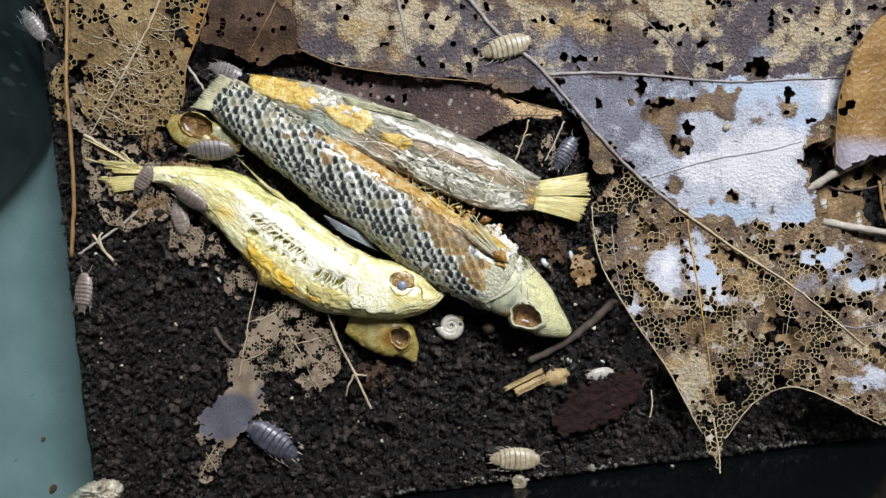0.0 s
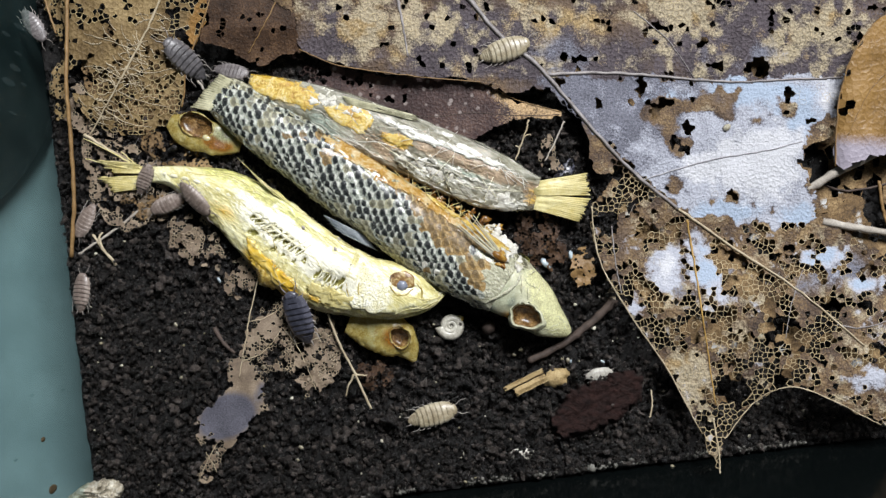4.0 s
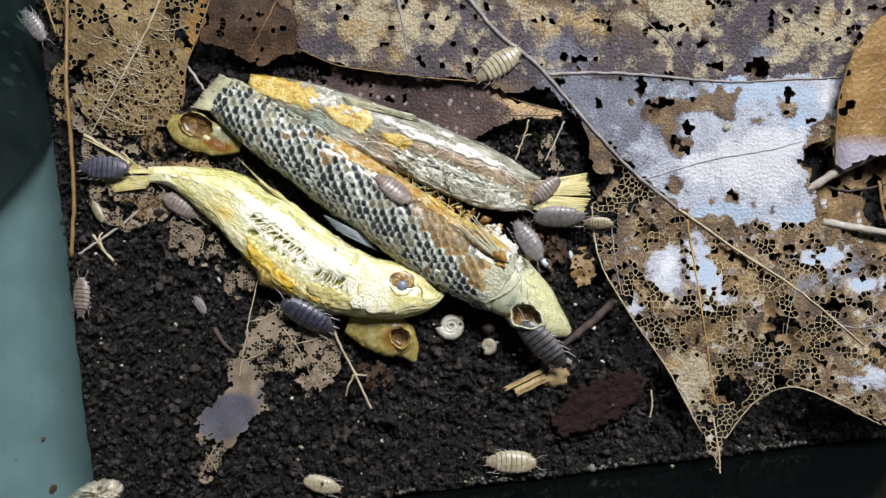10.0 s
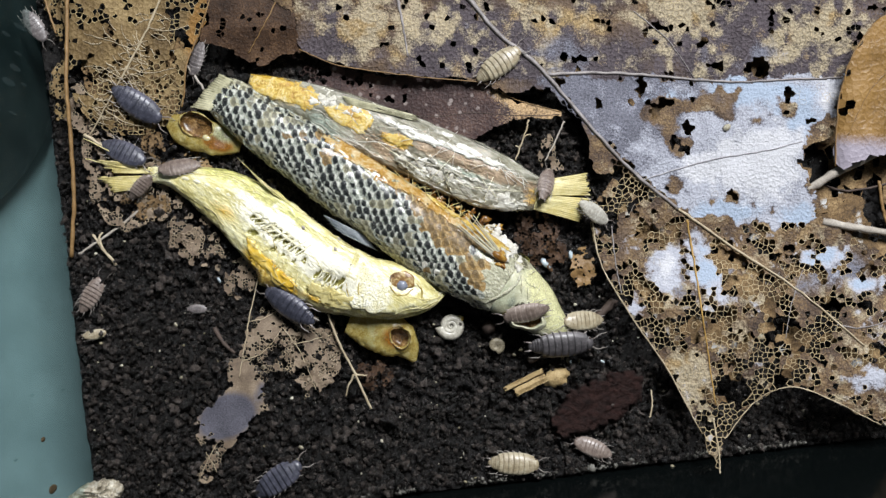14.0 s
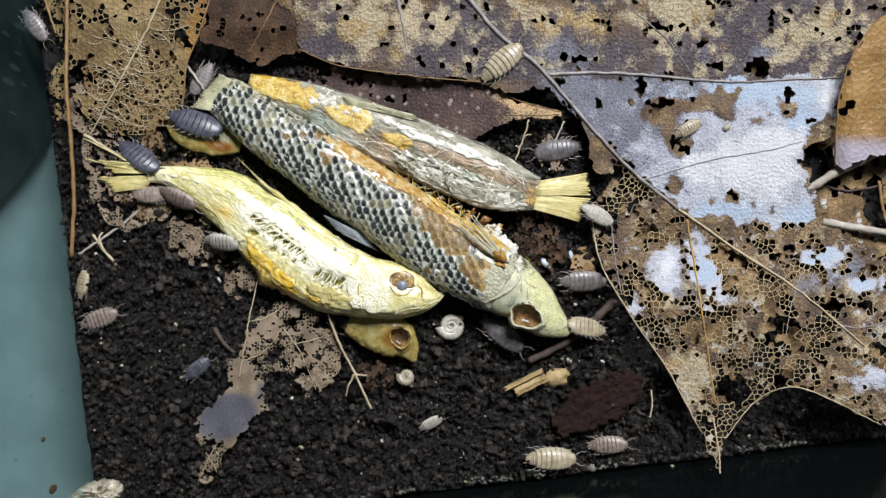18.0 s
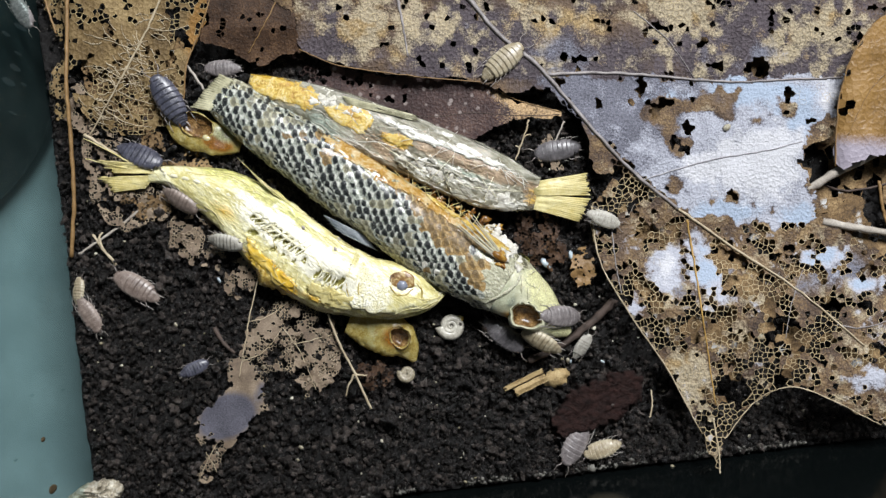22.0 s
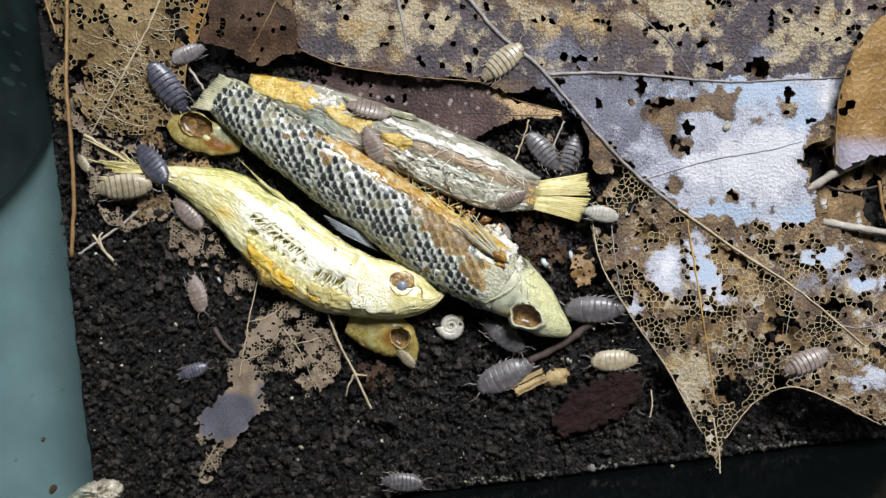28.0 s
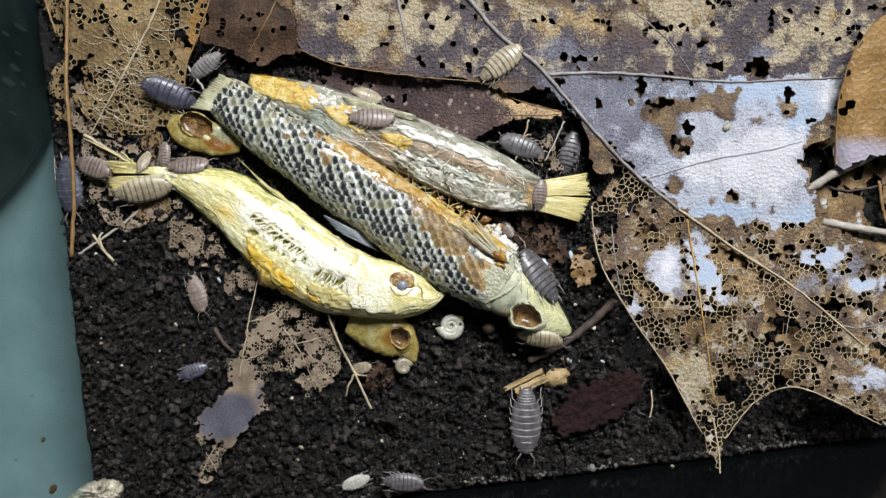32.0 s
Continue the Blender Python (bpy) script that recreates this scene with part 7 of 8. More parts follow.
def woodlouse(coat):
    """A woodlouse 10 mm long, its head towards +x, standing on z = 0."""
    mat, label = COATS[coat]
    ob = thing("woodlouse", (0, 0, 0), label, "woodlouse", "woodlice feeding in the tank")
    xs = [35, 26.5, 17.5, 8, -1.5, -11, -20, -28]
    ws = [16.0, 19.5, 21.6, 22.4, 22.4, 21.6, 20.0, 17.5]
    hs = [9.0, 11.0, 12.4, 13.0, 13.0, 12.4, 11.4, 9.8]
    for i in range(7):
        part("segment", plate(xs[i + 1], xs[i] + 1.5, ws[i + 1] + 0.7, ws[i], hs[i + 1], hs[i] - 0.25), mat, ob)
    tail = [(-27, 14.6, 8.6), (-31, 14.4, 7.8), (-35, 13.2, 6.8), (-38.5, 11.6, 5.8), (-42, 9.0, 4.6), (-48, 2.0, 2.0)]
    for i in range(5):
        part("tail_plate", plate(tail[i + 1][0], tail[i][0] + 0.8, tail[i + 1][1] + 0.5, tail[i][1], tail[i + 1][2], tail[i][2] - 0.3, 1.2, 0.6, 3, 9), mat, ob)
    verts, faces = [], []
    for i in range(7):
        a = math.pi / 2 * i / 6
        for k in range(14):
            b = 2 * math.pi * k / 14
            r = math.sin(a)
            verts.append(((36.5 + 9.0 * math.cos(a)) * U, 13.0 * r * math.cos(b) * U, (6.5 + 6.0 * r * math.sin(b)) * U))
    for i in range(6):
        for k in range(14):
            q = (k + 1) % 14
            faces.append((i * 14 + k, (i + 1) * 14 + k, (i + 1) * 14 + q, i * 14 + q))
    head = part("head", mesh_from("head", verts, faces), mat, ob)
    for s in (1, -1):
        part("eye", tubes("eye", [([(38, s * 10.5, 8.5), (40, s * 11, 8.8), (41.5, s * 10.6, 8.6)], (1.2, 1.6, 0.8))], 6), TWIG, head)
        part("antenna", tubes("antenna", [([(42, s * 6, 6), (47, s * 9, 7), (52, s * 13, 6), (57, s * 14, 4), (62, s * 13.5, 2.5), (66, s * 15, 1.5)], (1.1, 1.1, 0.9, 0.7, 0.6, 0.3))], 6), LEGS, ob)
        part("tail_prong", tubes("tail_prong", [([(-41, s * 6.5, 3.5), (-47, s * 8, 3), (-54, s * 8.8, 2.2)], (1.6, 1.5, 0.4))], 6), LEGS, ob)
        for i in range(7):
            x, w = 29 - 9.2 * i, ws[i] + 1
            lean = 7 - 4.2 * i
            part("leg", tubes("leg", [([(x, s * (w - 7), 4.0), (x + lean * 0.4, s * (w + 0.5), 4.0), (x + lean, s * (w + 1.2), 1.8), (x + lean * 1.2, s * (w + 1.8), 0.2)], (0.9, 0.8, 0.6, 0.3))], 5), LEGS, ob)
    return ob


def small_snail():
    """A young snail in a round coiled shell 10 mm across, its foot towards +x."""
    ob = thing("small_snail", (0, 0, 0), "small crawling snail with a brownish coiled shell", "snail", "small snails")
    path, rad = [], []
    for i in range(41):
        f = i / 40
        a = -f * 2.4 * 2 * math.pi
        d = 34 * f ** 0.9
        path.append(Vector((d * math.cos(a) * U, d * math.sin(a) * U, (26 + 10 * (1 - f)) * U)))
        rad.append(max(3.0, 21 * f ** 0.8) * U)
    part("shell", tube("shell", path, rad, 10), SNAIL_SHELL, ob)
    part("foot", tubes("foot", [([(-40, 6, 5), (-15, 4, 8), (20, 0, 9), (50, 0, 7), (62, 0, 6)], (2, 10, 13, 10, 4))], 8), LEGS, ob)
    return ob


def rest_z(u, v):
    """Height of what a woodlouse walks on."""
    u_, v_ = np.array([float(u)]), np.array([float(v)])
    z = float(soil_z(u_, v_)[0]) + 0.0016
    for edge, zf, lo, hi in BOUNDED:
        if lo[0] < u < hi[0] and lo[1] < v < hi[1] and inside(edge, u_, v_)[0]:
            z = max(z, float(zf(u_, v_)[0]) + 0.0003)
    for body in (fa, fb, fc, fd, fe):
        d = np.hypot(body.c[:, 0] - u, body.c[:, 1] - v)
        k = int(d.argmin())
        w = body.c[k, 3]
        if d[k] < w:
            z = max(z, body.c[k, 2] * 0.001 + body.c[k, 4] * U * math.sqrt(1 - (d[k] / w) ** 2) ** 0.7 + 0.0003)
    return z


LAYERS = [(spline(BIG_EDGE, 6, True), big_z), (spline([(122, -50), (118, 70), (124, 150), (140, 190), (180, 228), (235, 240), (300, 222), (326, 168), (331, 112), (352, 62), (390, -50)], 6, True), tan_z), (spline([(384, -50), (354, 74), (468, 116), (536, 92), (556, -50)], 6, True), dark_z), (spline([(520, 96), (720, 136), (905, 174), (992, 197), (912, 214), (816, 250), (650, 192), (530, 140)], 6, True), spot_z)]
LAYERS += SCRAP_LAYERS + [(np.array([(930, 634), (996, 598), (1046, 562), (1084, 524), (1094, 536), (1054, 576), (1004, 614), (938, 648)], float), lambda u, v: 0.0026 + 0 * u), (np.array([(888, 690), (960, 650), (1008, 654), (1002, 680), (914, 706)], float), lambda u, v: 0.0021 + 0 * u),
                          (spline(FRAG_EDGE, 4, True), frag_z),
                          (np.array([(160, 278), (285, 298), (282, 322), (214, 348), (164, 340)], float), lambda u, v: 0.0034 + 0 * u),
                          (np.array([(884, 468), (897, 438), (850, 388), (806, 390)], float), lambda u, v: 0.0098 + 0 * u),
                          (np.array([(942, 312), (1046, 308), (1046, 392), (938, 376)], float), lambda u, v: 0.0048 + 0 * u)]
BOUNDED = [(edge, zf, edge.min(0), edge.max(0)) for edge, zf in LAYERS]


def louse_pose(u, v, heading, z=None, long=80.0):
    """A pose resting on what lies under the body; z: a height in mm instead."""
    if z is not None:
        p = at(u, v, z * 0.001)
        return pose(p.x, p.y, p.z, 0, 0, heading)
    c, s = math.cos(radians(heading)), math.sin(radians(heading))
    rows, hs = [], []
    for a in (-0.36, -0.18, 0.0, 0.18, 0.36):
        for b in (-0.13, 0.0, 0.13):
            du, dv = long * (a * c - b * s), -long * (a * s + b * c)
            rows.append((du * U, -dv * U, 1.0))
            hs.append(rest_z(u + du, v + dv))
    A, H = np.array(rows), np.array(hs)
    fit = np.linalg.lstsq(A, H, rcond=None)[0]
    k = min(1.0, 0.6 / max(0.001, math.hypot(fit[0], fit[1])))
    sx, sy = float(fit[0]) * k, float(fit[1]) * k
    h0 = float((H - A[:, 0] * sx - A[:, 1] * sy).max()) * 0.75 + float(fit[2]) * 0.25
    up = Vector((-sx, -sy, 1)).normalized()
    f = Vector((c, s, 0))
    f = (f - up * f.dot(up)).normalized()
    m = Matrix((f, up.cross(f), up)).transposed().to_4x4()
    m.translation = at(u, v, h0 - 0.0001)
    return m


def crawl(ob, rows, long=80.0):
    """Keys a woodlouse: heads turn the way it goes, and never a quarter turn from row to row."""
    full, last = [], None
    for r in rows:
        t, u, v, h = r[:4]
        z = r[4] if len(r) > 4 else None
        if last is not None:
            du, dv = u - last[1], last[2] - v
            go = math.degrees(math.atan2(dv, du)) if math.hypot(du, dv) > 60 else last[3]
            if math.cos(radians(h - go)) < 0:
                h += 180
            h = last[3] + (h - last[3] + 180) % 360 - 180
            turn = abs(h - last[3])
            n = int(turn // 75)
            for k in range(1, n + 1):
                f = k / (n + 1)
                tt = last[0] + (t - last[0]) * (f if t - last[0] < 1.2 else 1 - (1 - f) * 1.2 / (t - last[0]))
                g = (tt - last[0]) / (t - last[0])
                zz = z if z is not None and last[4] is not None and g > 0.5 else (last[4] if last[4] is not None else (z if z is not None and g > 0.5 else None))
                full.append((tt, last[1] + du * g, last[2] - dv * g, last[3] + (h - last[3]) * f, zz))
        last = (t, u, v, h, z)
        full.append(last)
    walk(ob, [(t, louse_pose(u, v, h, z, long)) for t, u, v, h, z in full])


def hatch(coat, length):
    if coat not in LICE:
        LICE[coat] = small_snail() if coat == "snail" else woodlouse(coat)
        ob = LICE[coat]
    else:
        ob = copy_thing(LICE[coat], Matrix())
    k = length / 100.0
    ob.scale = (k, k, k) if coat == "snail" else (k, 0.92 * k, k)
    return ob


PACK = [hatch(coat, length) for coat, length in (
    ("tan", 95), ("rose", 75), ("grey", 70), ("rose", 60), ("rose", 78), ("rose", 70), ("grey", 88), ("grey", 70),
    ("iron", 100), ("rose", 72), ("slate", 110), ("tan", 95), ("snail", 32), ("pale", 52), ("pale", 55), ("pale", 60),
    ("slate", 72), ("grey", 95), ("rose", 68), ("grey", 92), ("tan", 54), ("pale", 66), ("grey", 88), ("iron", 120),
    ("rose", 85), ("iron", 92), ("tan", 82), ("rose", 105), ("rose", 75), ("grey", 92), ("pale", 55), ("grey", 48),
    ("tan", 74), ("grey", 58), ("rose", 76), ("pale", 74), ("grey", 38), ("slate", 95), ("slate", 106), ("rose", 96),
    ("tan", 106), ("tan", 46), ("slate", 108), ("rose", 84), ("rose", 52), ("tan", 54), ("tan", 56), ("tan", 44),
    ("tan", 46), ("snail", 34), ("pale", 48), ("tan", 72), ("grey", 74), ("tan", 55), ("slate", 106), ("iron", 115),
    ("iron", 78), ("iron", 118), ("iron", 112), ("tan", 84), ("tan", 90), ("tan", 78), ("iron", 126), ("rose", 70),
    ("rose", 84), ("rose", 72), ("tan", 58), ("tan", 76), ("tan", 98), ("grey", 100), ("tan", 60), ("grey", 72),
    ("tan", 54), ("rose", 86), ("tan", 72), ("pale", 58), ("iron", 90), ("iron", 84), ("tan", 48), ("rose", 60),
    ("slate", 58), ("pale", 56), ("rose", 86), ("rose", 80), ("tan", 92), ("slate", 58), ("pale", 64), ("rose", 58),
    ("rose", 52), ("tan", 55), ("rose", 76), ("pale", 62), ("rose", 70),)]
lay_scales()


def motions():
    crawl(PACK[0], [(0, 897, 84, 15), (3.5, 897, 84, 15), (5.5, 880, 118, 30), (7, 882, 116, 33), (14, 883, 115, 35), (17, 888, 112, 40), (24.2, 890, 110, 40), (32, 888, 112, 38)], 95)
    crawl(PACK[1], [(0, 150, 517, 85), (1, 143, 508, 85), (2, 143, 515, 88), (3, 146, 515, 85), (6, 147, 525, 88), (11, 146, 525, 88), (12, 145, 530, 80), (13, 153, 552, 80), (14, 163, 522, 60), (17, 160, 522, 60), (18, 178, 564, 20), (19, 158, 560, -50), (22, 160, 558, -60), (23, 240, 517, 45), (24, 376, 430, -5), (25, 348, 517, -72), (28, 350, 520, -75), (32, 350, 520, -75)], 75)
    crawl(PACK[2], [(0, 62, 47, -55), (19, 65, 47, -55), (20, 88, 78, -10), (21, 54, 52, -72), (22, 40, 22, -60), (23, 20, -60, -60), (30, 20, -60, -60), (31, 62, 48, -45), (32, 40, -50, -60)], 70)
    crawl(PACK[3], [(0, 255, 318, 60), (3, 252, 316, 62), (6, 272, 320, 80), (7, 272, 318, 80), (8, 287, 328, 10), (9, 262, 340, 40), (9.6, 280, 330, 10, -3.2), (12.4, 270, 320, 30, -3.2), (13, 250, 308, 30), (14, 250, 330, 50), (14.8, 270, 330, 40, -3.2), (23.3, 280, 330, 40, -3.2), (24, 252, 322, 42), (25, 290, 310, 20), (25.8, 310, 330, 20, -3.2), (32, 310, 330, 20, -3.2)], 60)
    crawl(PACK[4], [(0, 340, 350, -30), (1, 340, 345, -36), (3, 337, 345, -40), (5.8, 378, 370, -70), (9, 383, 372, -66), (10, 322, 365, -30), (11, 322, 365, -35), (12, 312, 350, -58), (13, 318, 297, 8), (14, 318, 298, 10), (17, 340, 372, -30), (18, 318, 350, -20), (21, 312, 346, -30), (22, 322, 355, -30), (23, 318, 337, -30), (24, 335, 372, -45), (28, 335, 380, -46), (29, 335, 376, -46), (30, 340, 372, -46), (31, 332, 300, 8), (32, 335, 294, 4)], 78)
    crawl(PACK[5], [(0, 320, 385, -75), (1, 318, 388, -75), (2, 297, 365, 60), (3, 297, 358, 30), (6, 295, 368, 20), (7, 282, 352, 15), (8, 310, 368, 10), (9, 325, 368, -30), (9.6, 350, 380, -30, -3.2), (10.3, 270, 310, 80, -3.2), (11, 237, 262, 100), (12, 243, 277, 98), (12.7, 260, 300, 90, -3.2), (16.3, 300, 360, 80, -3.2), (17, 273, 388, 75), (18, 270, 346, 0), (18.7, 300, 350, 0, -3.2), (32, 300, 350, 0, -3.2)], 70)
    crawl(PACK[6], [(0, 376, 265, 0), (1, 382, 267, 0), (2, 370, 263, -18), (3, 365, 248, -28), (4.5, 400, 265, -20, -3.2), (32, 400, 265, -20, -3.2)], 88)
    crawl(PACK[7], [(0, 402, 128, -20), (1, 357, 152, 60), (2, 412, 132, -20), (3, 415, 130, -20), (6, 385, 126, 20), (7, 366, 132, 90), (7.7, 390, 170, 60, -3.2), (8.5, 390, 150, 60, -3.2), (9, 358, 105, 50), (9.8, 390, 160, 40, -3.2), (12.5, 370, 140, 60, -3.2), (13, 352, 102, 60), (14, 351, 105, 60), (17, 350, 122, 70), (18, 358, 142, 60), (19, 355, 137, 60), (20, 320, 107, 50), (21, 360, 150, 60, -3.2), (21.6, 390, 150, 30, -3.2), (22, 395, 122, 0), (23, 402, 122, 0), (24, 398, 115, -10), (25, 417, 125, 0), (28, 332, 96, 20), (29, 370, 130, 30, -3.2), (30, 412, 122, 0), (31, 370, 130, 30), (32, 365, 116, 40)], 70)
    crawl(PACK[8], [(0, 170, 230, -60, -3.2), (0.5, 160, 268, -30), (1, 270, 257, -32), (2, 300, 235, 85), (2.5, 290, 130, 100), (3, 330, 105, -38), (5.5, 318, 112, -40), (6.2, 400, 180, -40, -3.2), (32, 400, 180, -40, -3.2)], 100)
    crawl(PACK[9], [(0, 168, 215, -70, -3.2), (1, 148, 258, -50), (2, 165, 303, -85), (3, 182, 412, 10), (4.5, 140, 380, 100), (5.5, 115, 270, 95), (6, 118, 288, 90), (7, 112, 200, 90), (8, 127, 105, 55), (9, 122, 25, 88), (10, 125, -80, 90), (32, 125, -80, 90)], 72)
    crawl(PACK[10], [(0, 482, 778, 145), (0.5, 470, 750, 110), (1, 549, 597, 85), (1.5, 553, 588, 95), (2, 535, 558, 108), (3, 524, 560, 88), (6, 548, 555, 145), (9, 540, 553, 145), (11, 550, 560, 145), (12, 505, 535, 150), (14, 515, 540, 150), (15, 540, 500, 150, -3.2), (32, 540, 500, 150, -3.2)], 110)
    crawl(PACK[11], [(0, 912, 812, 0), (0.5, 888, 806, 20), (1, 917, 805, 40), (1.5, 906, 786, 70), (2, 948, 640, 80), (2.5, 912, 650, 100), (3, 752, 827, 15), (3.5, 744, 722, 30), (5.5, 922, 812, 5), (6, 933, 818, 5), (7, 933, 818, 5), (7.5, 905, 815, 0), (8, 905, 820, -4), (9, 905, 817, 0), (11, 910, 818, -2), (12, 918, 822, 2), (14, 910, 820, -2), (16.5, 962, 812, 0), (17, 975, 812, 0), (18.5, 976, 811, 0), (19, 1143, 780, 5), (19.5, 1390, 730, 20), (20.3, 1450, 711, 20, -3.2), (32, 1450, 711, 20, -3.2)], 95)
    crawl(PACK[12], [(0, 918, 850, 10), (1, 857, 797, 110), (2, 882, 720, 78), (3, 850, 660, 100), (4, 830, 560, 100, -3.2), (6.5, 850, 565, 60, -3.2), (7, 865, 577, 60), (8, 860, 592, 40), (9, 838, 573, 10), (10, 864, 612, 20), (11, 893, 632, 0), (12, 905, 605, 40), (13, 930, 628, 0), (14, 877, 608, 60), (17, 877, 620, 70), (17.8, 870, 570, 80, -3.2), (32, 870, 570, 80, -3.2)], 32)
    crawl(PACK[13], [(0, 1062, 662, 10), (3, 1062, 662, 10), (5, 1050, 662, 12), (6, 1030, 662, 18), (7, 1023, 747, -60), (7.6, 1120, 752, -20, -3.2), (32, 1120, 752, -20, -3.2)], 52)
    crawl(PACK[14], [(0, 1010, 700, -60, -3.2), (0.5, 1020, 725, -70), (1, 1030, 752, -70), (2, 942, 832, 0), (3.5, 948, 830, 0), (4.5, 900, 780, 10, -3.2), (32, 900, 780, 10, -3.2)], 55)
    crawl(PACK[15], [(0, 860, 600, 30, -3.2), (1.3, 860, 600, 30, -3.2), (2, 828, 668, 20), (2.5, 768, 728, 50), (3.1, 740, 800, 60, -3.2), (32, 740, 800, 60, -3.2)], 60)
    crawl(PACK[16], [(0, 1000, 272, 60), (1, 1006, 290, 60), (3, 1007, 289, 62), (5, 990, 330, 80, -3.2), (32, 990, 330, 80, -3.2)], 72)
    crawl(PACK[17], [(0, 930, 390, 60, -3.2), (5.3, 930, 390, 60, -3.2), (6, 980, 372, 62), (7, 1003, 387, -58), (8, 990, 382, 0), (9, 1010, 368, 5), (10, 988, 382, 0), (11, 925, 352, 0, -3.2), (32, 925, 352, 0, -3.2)], 95)
    crawl(PACK[18], [(0, 1000, 345, 20, -3.2), (6.3, 990, 340, 20, -3.2), (7, 955, 332, 15), (8, 968, 330, 0), (9, 970, 325, -4), (10, 965, 336, 40), (11, 965, 335, 60), (12, 965, 330, 70), (14, 965, 327, 70), (15, 940, 340, 60, -3.2), (32, 940, 340, 60, -3.2)], 68)
    crawl(PACK[19], [(0, 1010, 250, -10, -3.2), (6.4, 1000, 270, -10, -3.2), (7, 990, 292, -8), (8, 982, 288, 0), (8.8, 1000, 240, 20, -3.2), (32, 1000, 240, 20, -3.2)], 92)
    crawl(PACK[20], [(0, 1030, 360, -10, -3.2), (1, 1062, 392, -14), (1.7, 1040, 370, -14, -3.2), (5.3, 1040, 370, 20, -3.2), (6, 1058, 382, 22), (7, 1065, 370, 10), (8, 1062, 392, -50), (9, 1050, 400, -20), (10, 1060, 394, 4), (10.8, 1030, 360, 4, -3.2), (32, 1030, 360, 4, -3.2)], 54)
    crawl(PACK[21], [(0, 1020, 350, -40, -3.2), (10.2, 1020, 350, -40, -3.2), (11, 1050, 368, -40), (14, 1050, 376, -36), (17, 1052, 378, -30), (19, 1062, 384, -26), (20, 1064, 386, -22), (24, 1070, 388, -20), (28, 1064, 379, -12), (30, 1060, 385, -20), (31, 1020, 360, -20, -3.2), (32, 1020, 360, -20, -3.2)], 66)
    crawl(PACK[22], [(0, 900, 430, 60, -3.2), (7.2, 900, 430, 60, -3.2), (8, 920, 440, 60), (9, 945, 432, -30), (10, 935, 427, -56), (11, 927, 430, -80), (12, 922, 428, -70), (13, 940, 447, -40), (13.8, 900, 440, -20, -3.2), (16.2, 1100, 480, -10, -3.2), (17, 1090, 490, 180, 0.8), (18, 1032, 497, 180), (18.5, 1034, 510, 180), (19, 940, 428, 30), (19.5, 850, 405, -60), (20, 882, 545, -42), (20.5, 920, 530, -10), (21, 930, 536, 8), (22, 990, 560, 0), (22.7, 940, 590, -30, -3.2), (32, 940, 590, -30, -3.2)], 88)
    crawl(PACK[23], [(0, 1330, 720, 190, -3.2), (6.4, 1330, 720, 190, -3.2), (7, 1202, 768, 192, 1.2), (7.5, 975, 660, 130), (8, 963, 660, 95), (8.5, 950, 620, 100), (9, 967, 600, 127), (10, 960, 605, 130), (10.5, 984, 650, 80), (11, 1013, 668, 52), (12, 995, 672, 62), (13, 992, 660, 96), (13.5, 985, 620, 50), (14, 993, 607, 4), (14.5, 925, 580, 10), (16.5, 945, 566, -30), (17, 963, 566, -44), (17.7, 885, 590, -30, -3.2), (32, 885, 590, -30, -3.2)], 120)
    crawl(PACK[24], [(0, 960, 530, 100, -3.2), (5.2, 960, 540, 100, -3.2), (6, 985, 583, 118), (7, 958, 564, -75), (8, 982, 558, 0), (8.8, 940, 520, 0, -3.2), (11.4, 980, 500, 80, -3.2), (12, 998, 526, 82), (13, 915, 548, -40), (14, 930, 552, 18), (15, 920, 520, 18, -3.2), (32, 920, 520, 18, -3.2)], 85)
    crawl(PACK[25], [(0, 860, 520, -35, -3.2), (16.2, 860, 560, -35, -3.2), (17, 890, 592, -38, 2.2), (28, 892, 594, -36, 2.2), (30, 890, 594, -36, 2.2), (30.8, 870, 560, -36, -3.2), (32, 870, 560, -36, -3.2)], 92)
    crawl(PACK[26], [(0, 1150, 560, 180, -3.2), (11.4, 1150, 560, 180, -3.2), (12, 1045, 577, 180), (12.8, 1150, 565, 180, -3.2), (13.4, 1150, 565, 180, -3.2), (14, 1030, 568, 185), (14.9, 1150, 570, 180, -3.2), (17.2, 1150, 570, 180, -3.2), (18, 1035, 580, 175), (19, 1037, 580, 178), (20, 1020, 574, 196), (21, 980, 586, 160), (22, 958, 602, 150), (22.8, 920, 560, 150, -3.2), (32, 920, 560, 150, -3.2)], 82)
    crawl(PACK[27], [(0, 820, 790, 0, -3.2), (11.4, 820, 790, 0, -3.2), (12, 870, 798, 0), (12.5, 816, 800, 100), (13, 800, 792, 90, -3.2), (32, 800, 792, 90, -3.2)], 105)
    crawl(PACK[28], [(0, 1080, 757, 120, -3.2), (12.5, 1080, 757, 120, -3.2), (13, 1012, 780, 122), (13.5, 1010, 776, 140), (14, 1048, 792, 158), (14.7, 1100, 754, 160, -3.2), (17.3, 1120, 760, 175, -3.2), (18, 1076, 787, 184), (18.8, 1000, 760, 190, -3.2), (32, 1000, 760, 190, -3.2)], 75)
    crawl(PACK[29], [(0, 1230, 700, 120, -3.2), (18.4, 1230, 710, 120, -3.2), (19, 1185, 692, 118, 1.1), (20, 1055, 652, 180), (21, 1040, 660, 182), (22, 1018, 785, 240), (22.7, 980, 770, 240, -3.2), (32, 980, 770, 240, -3.2)], 92)
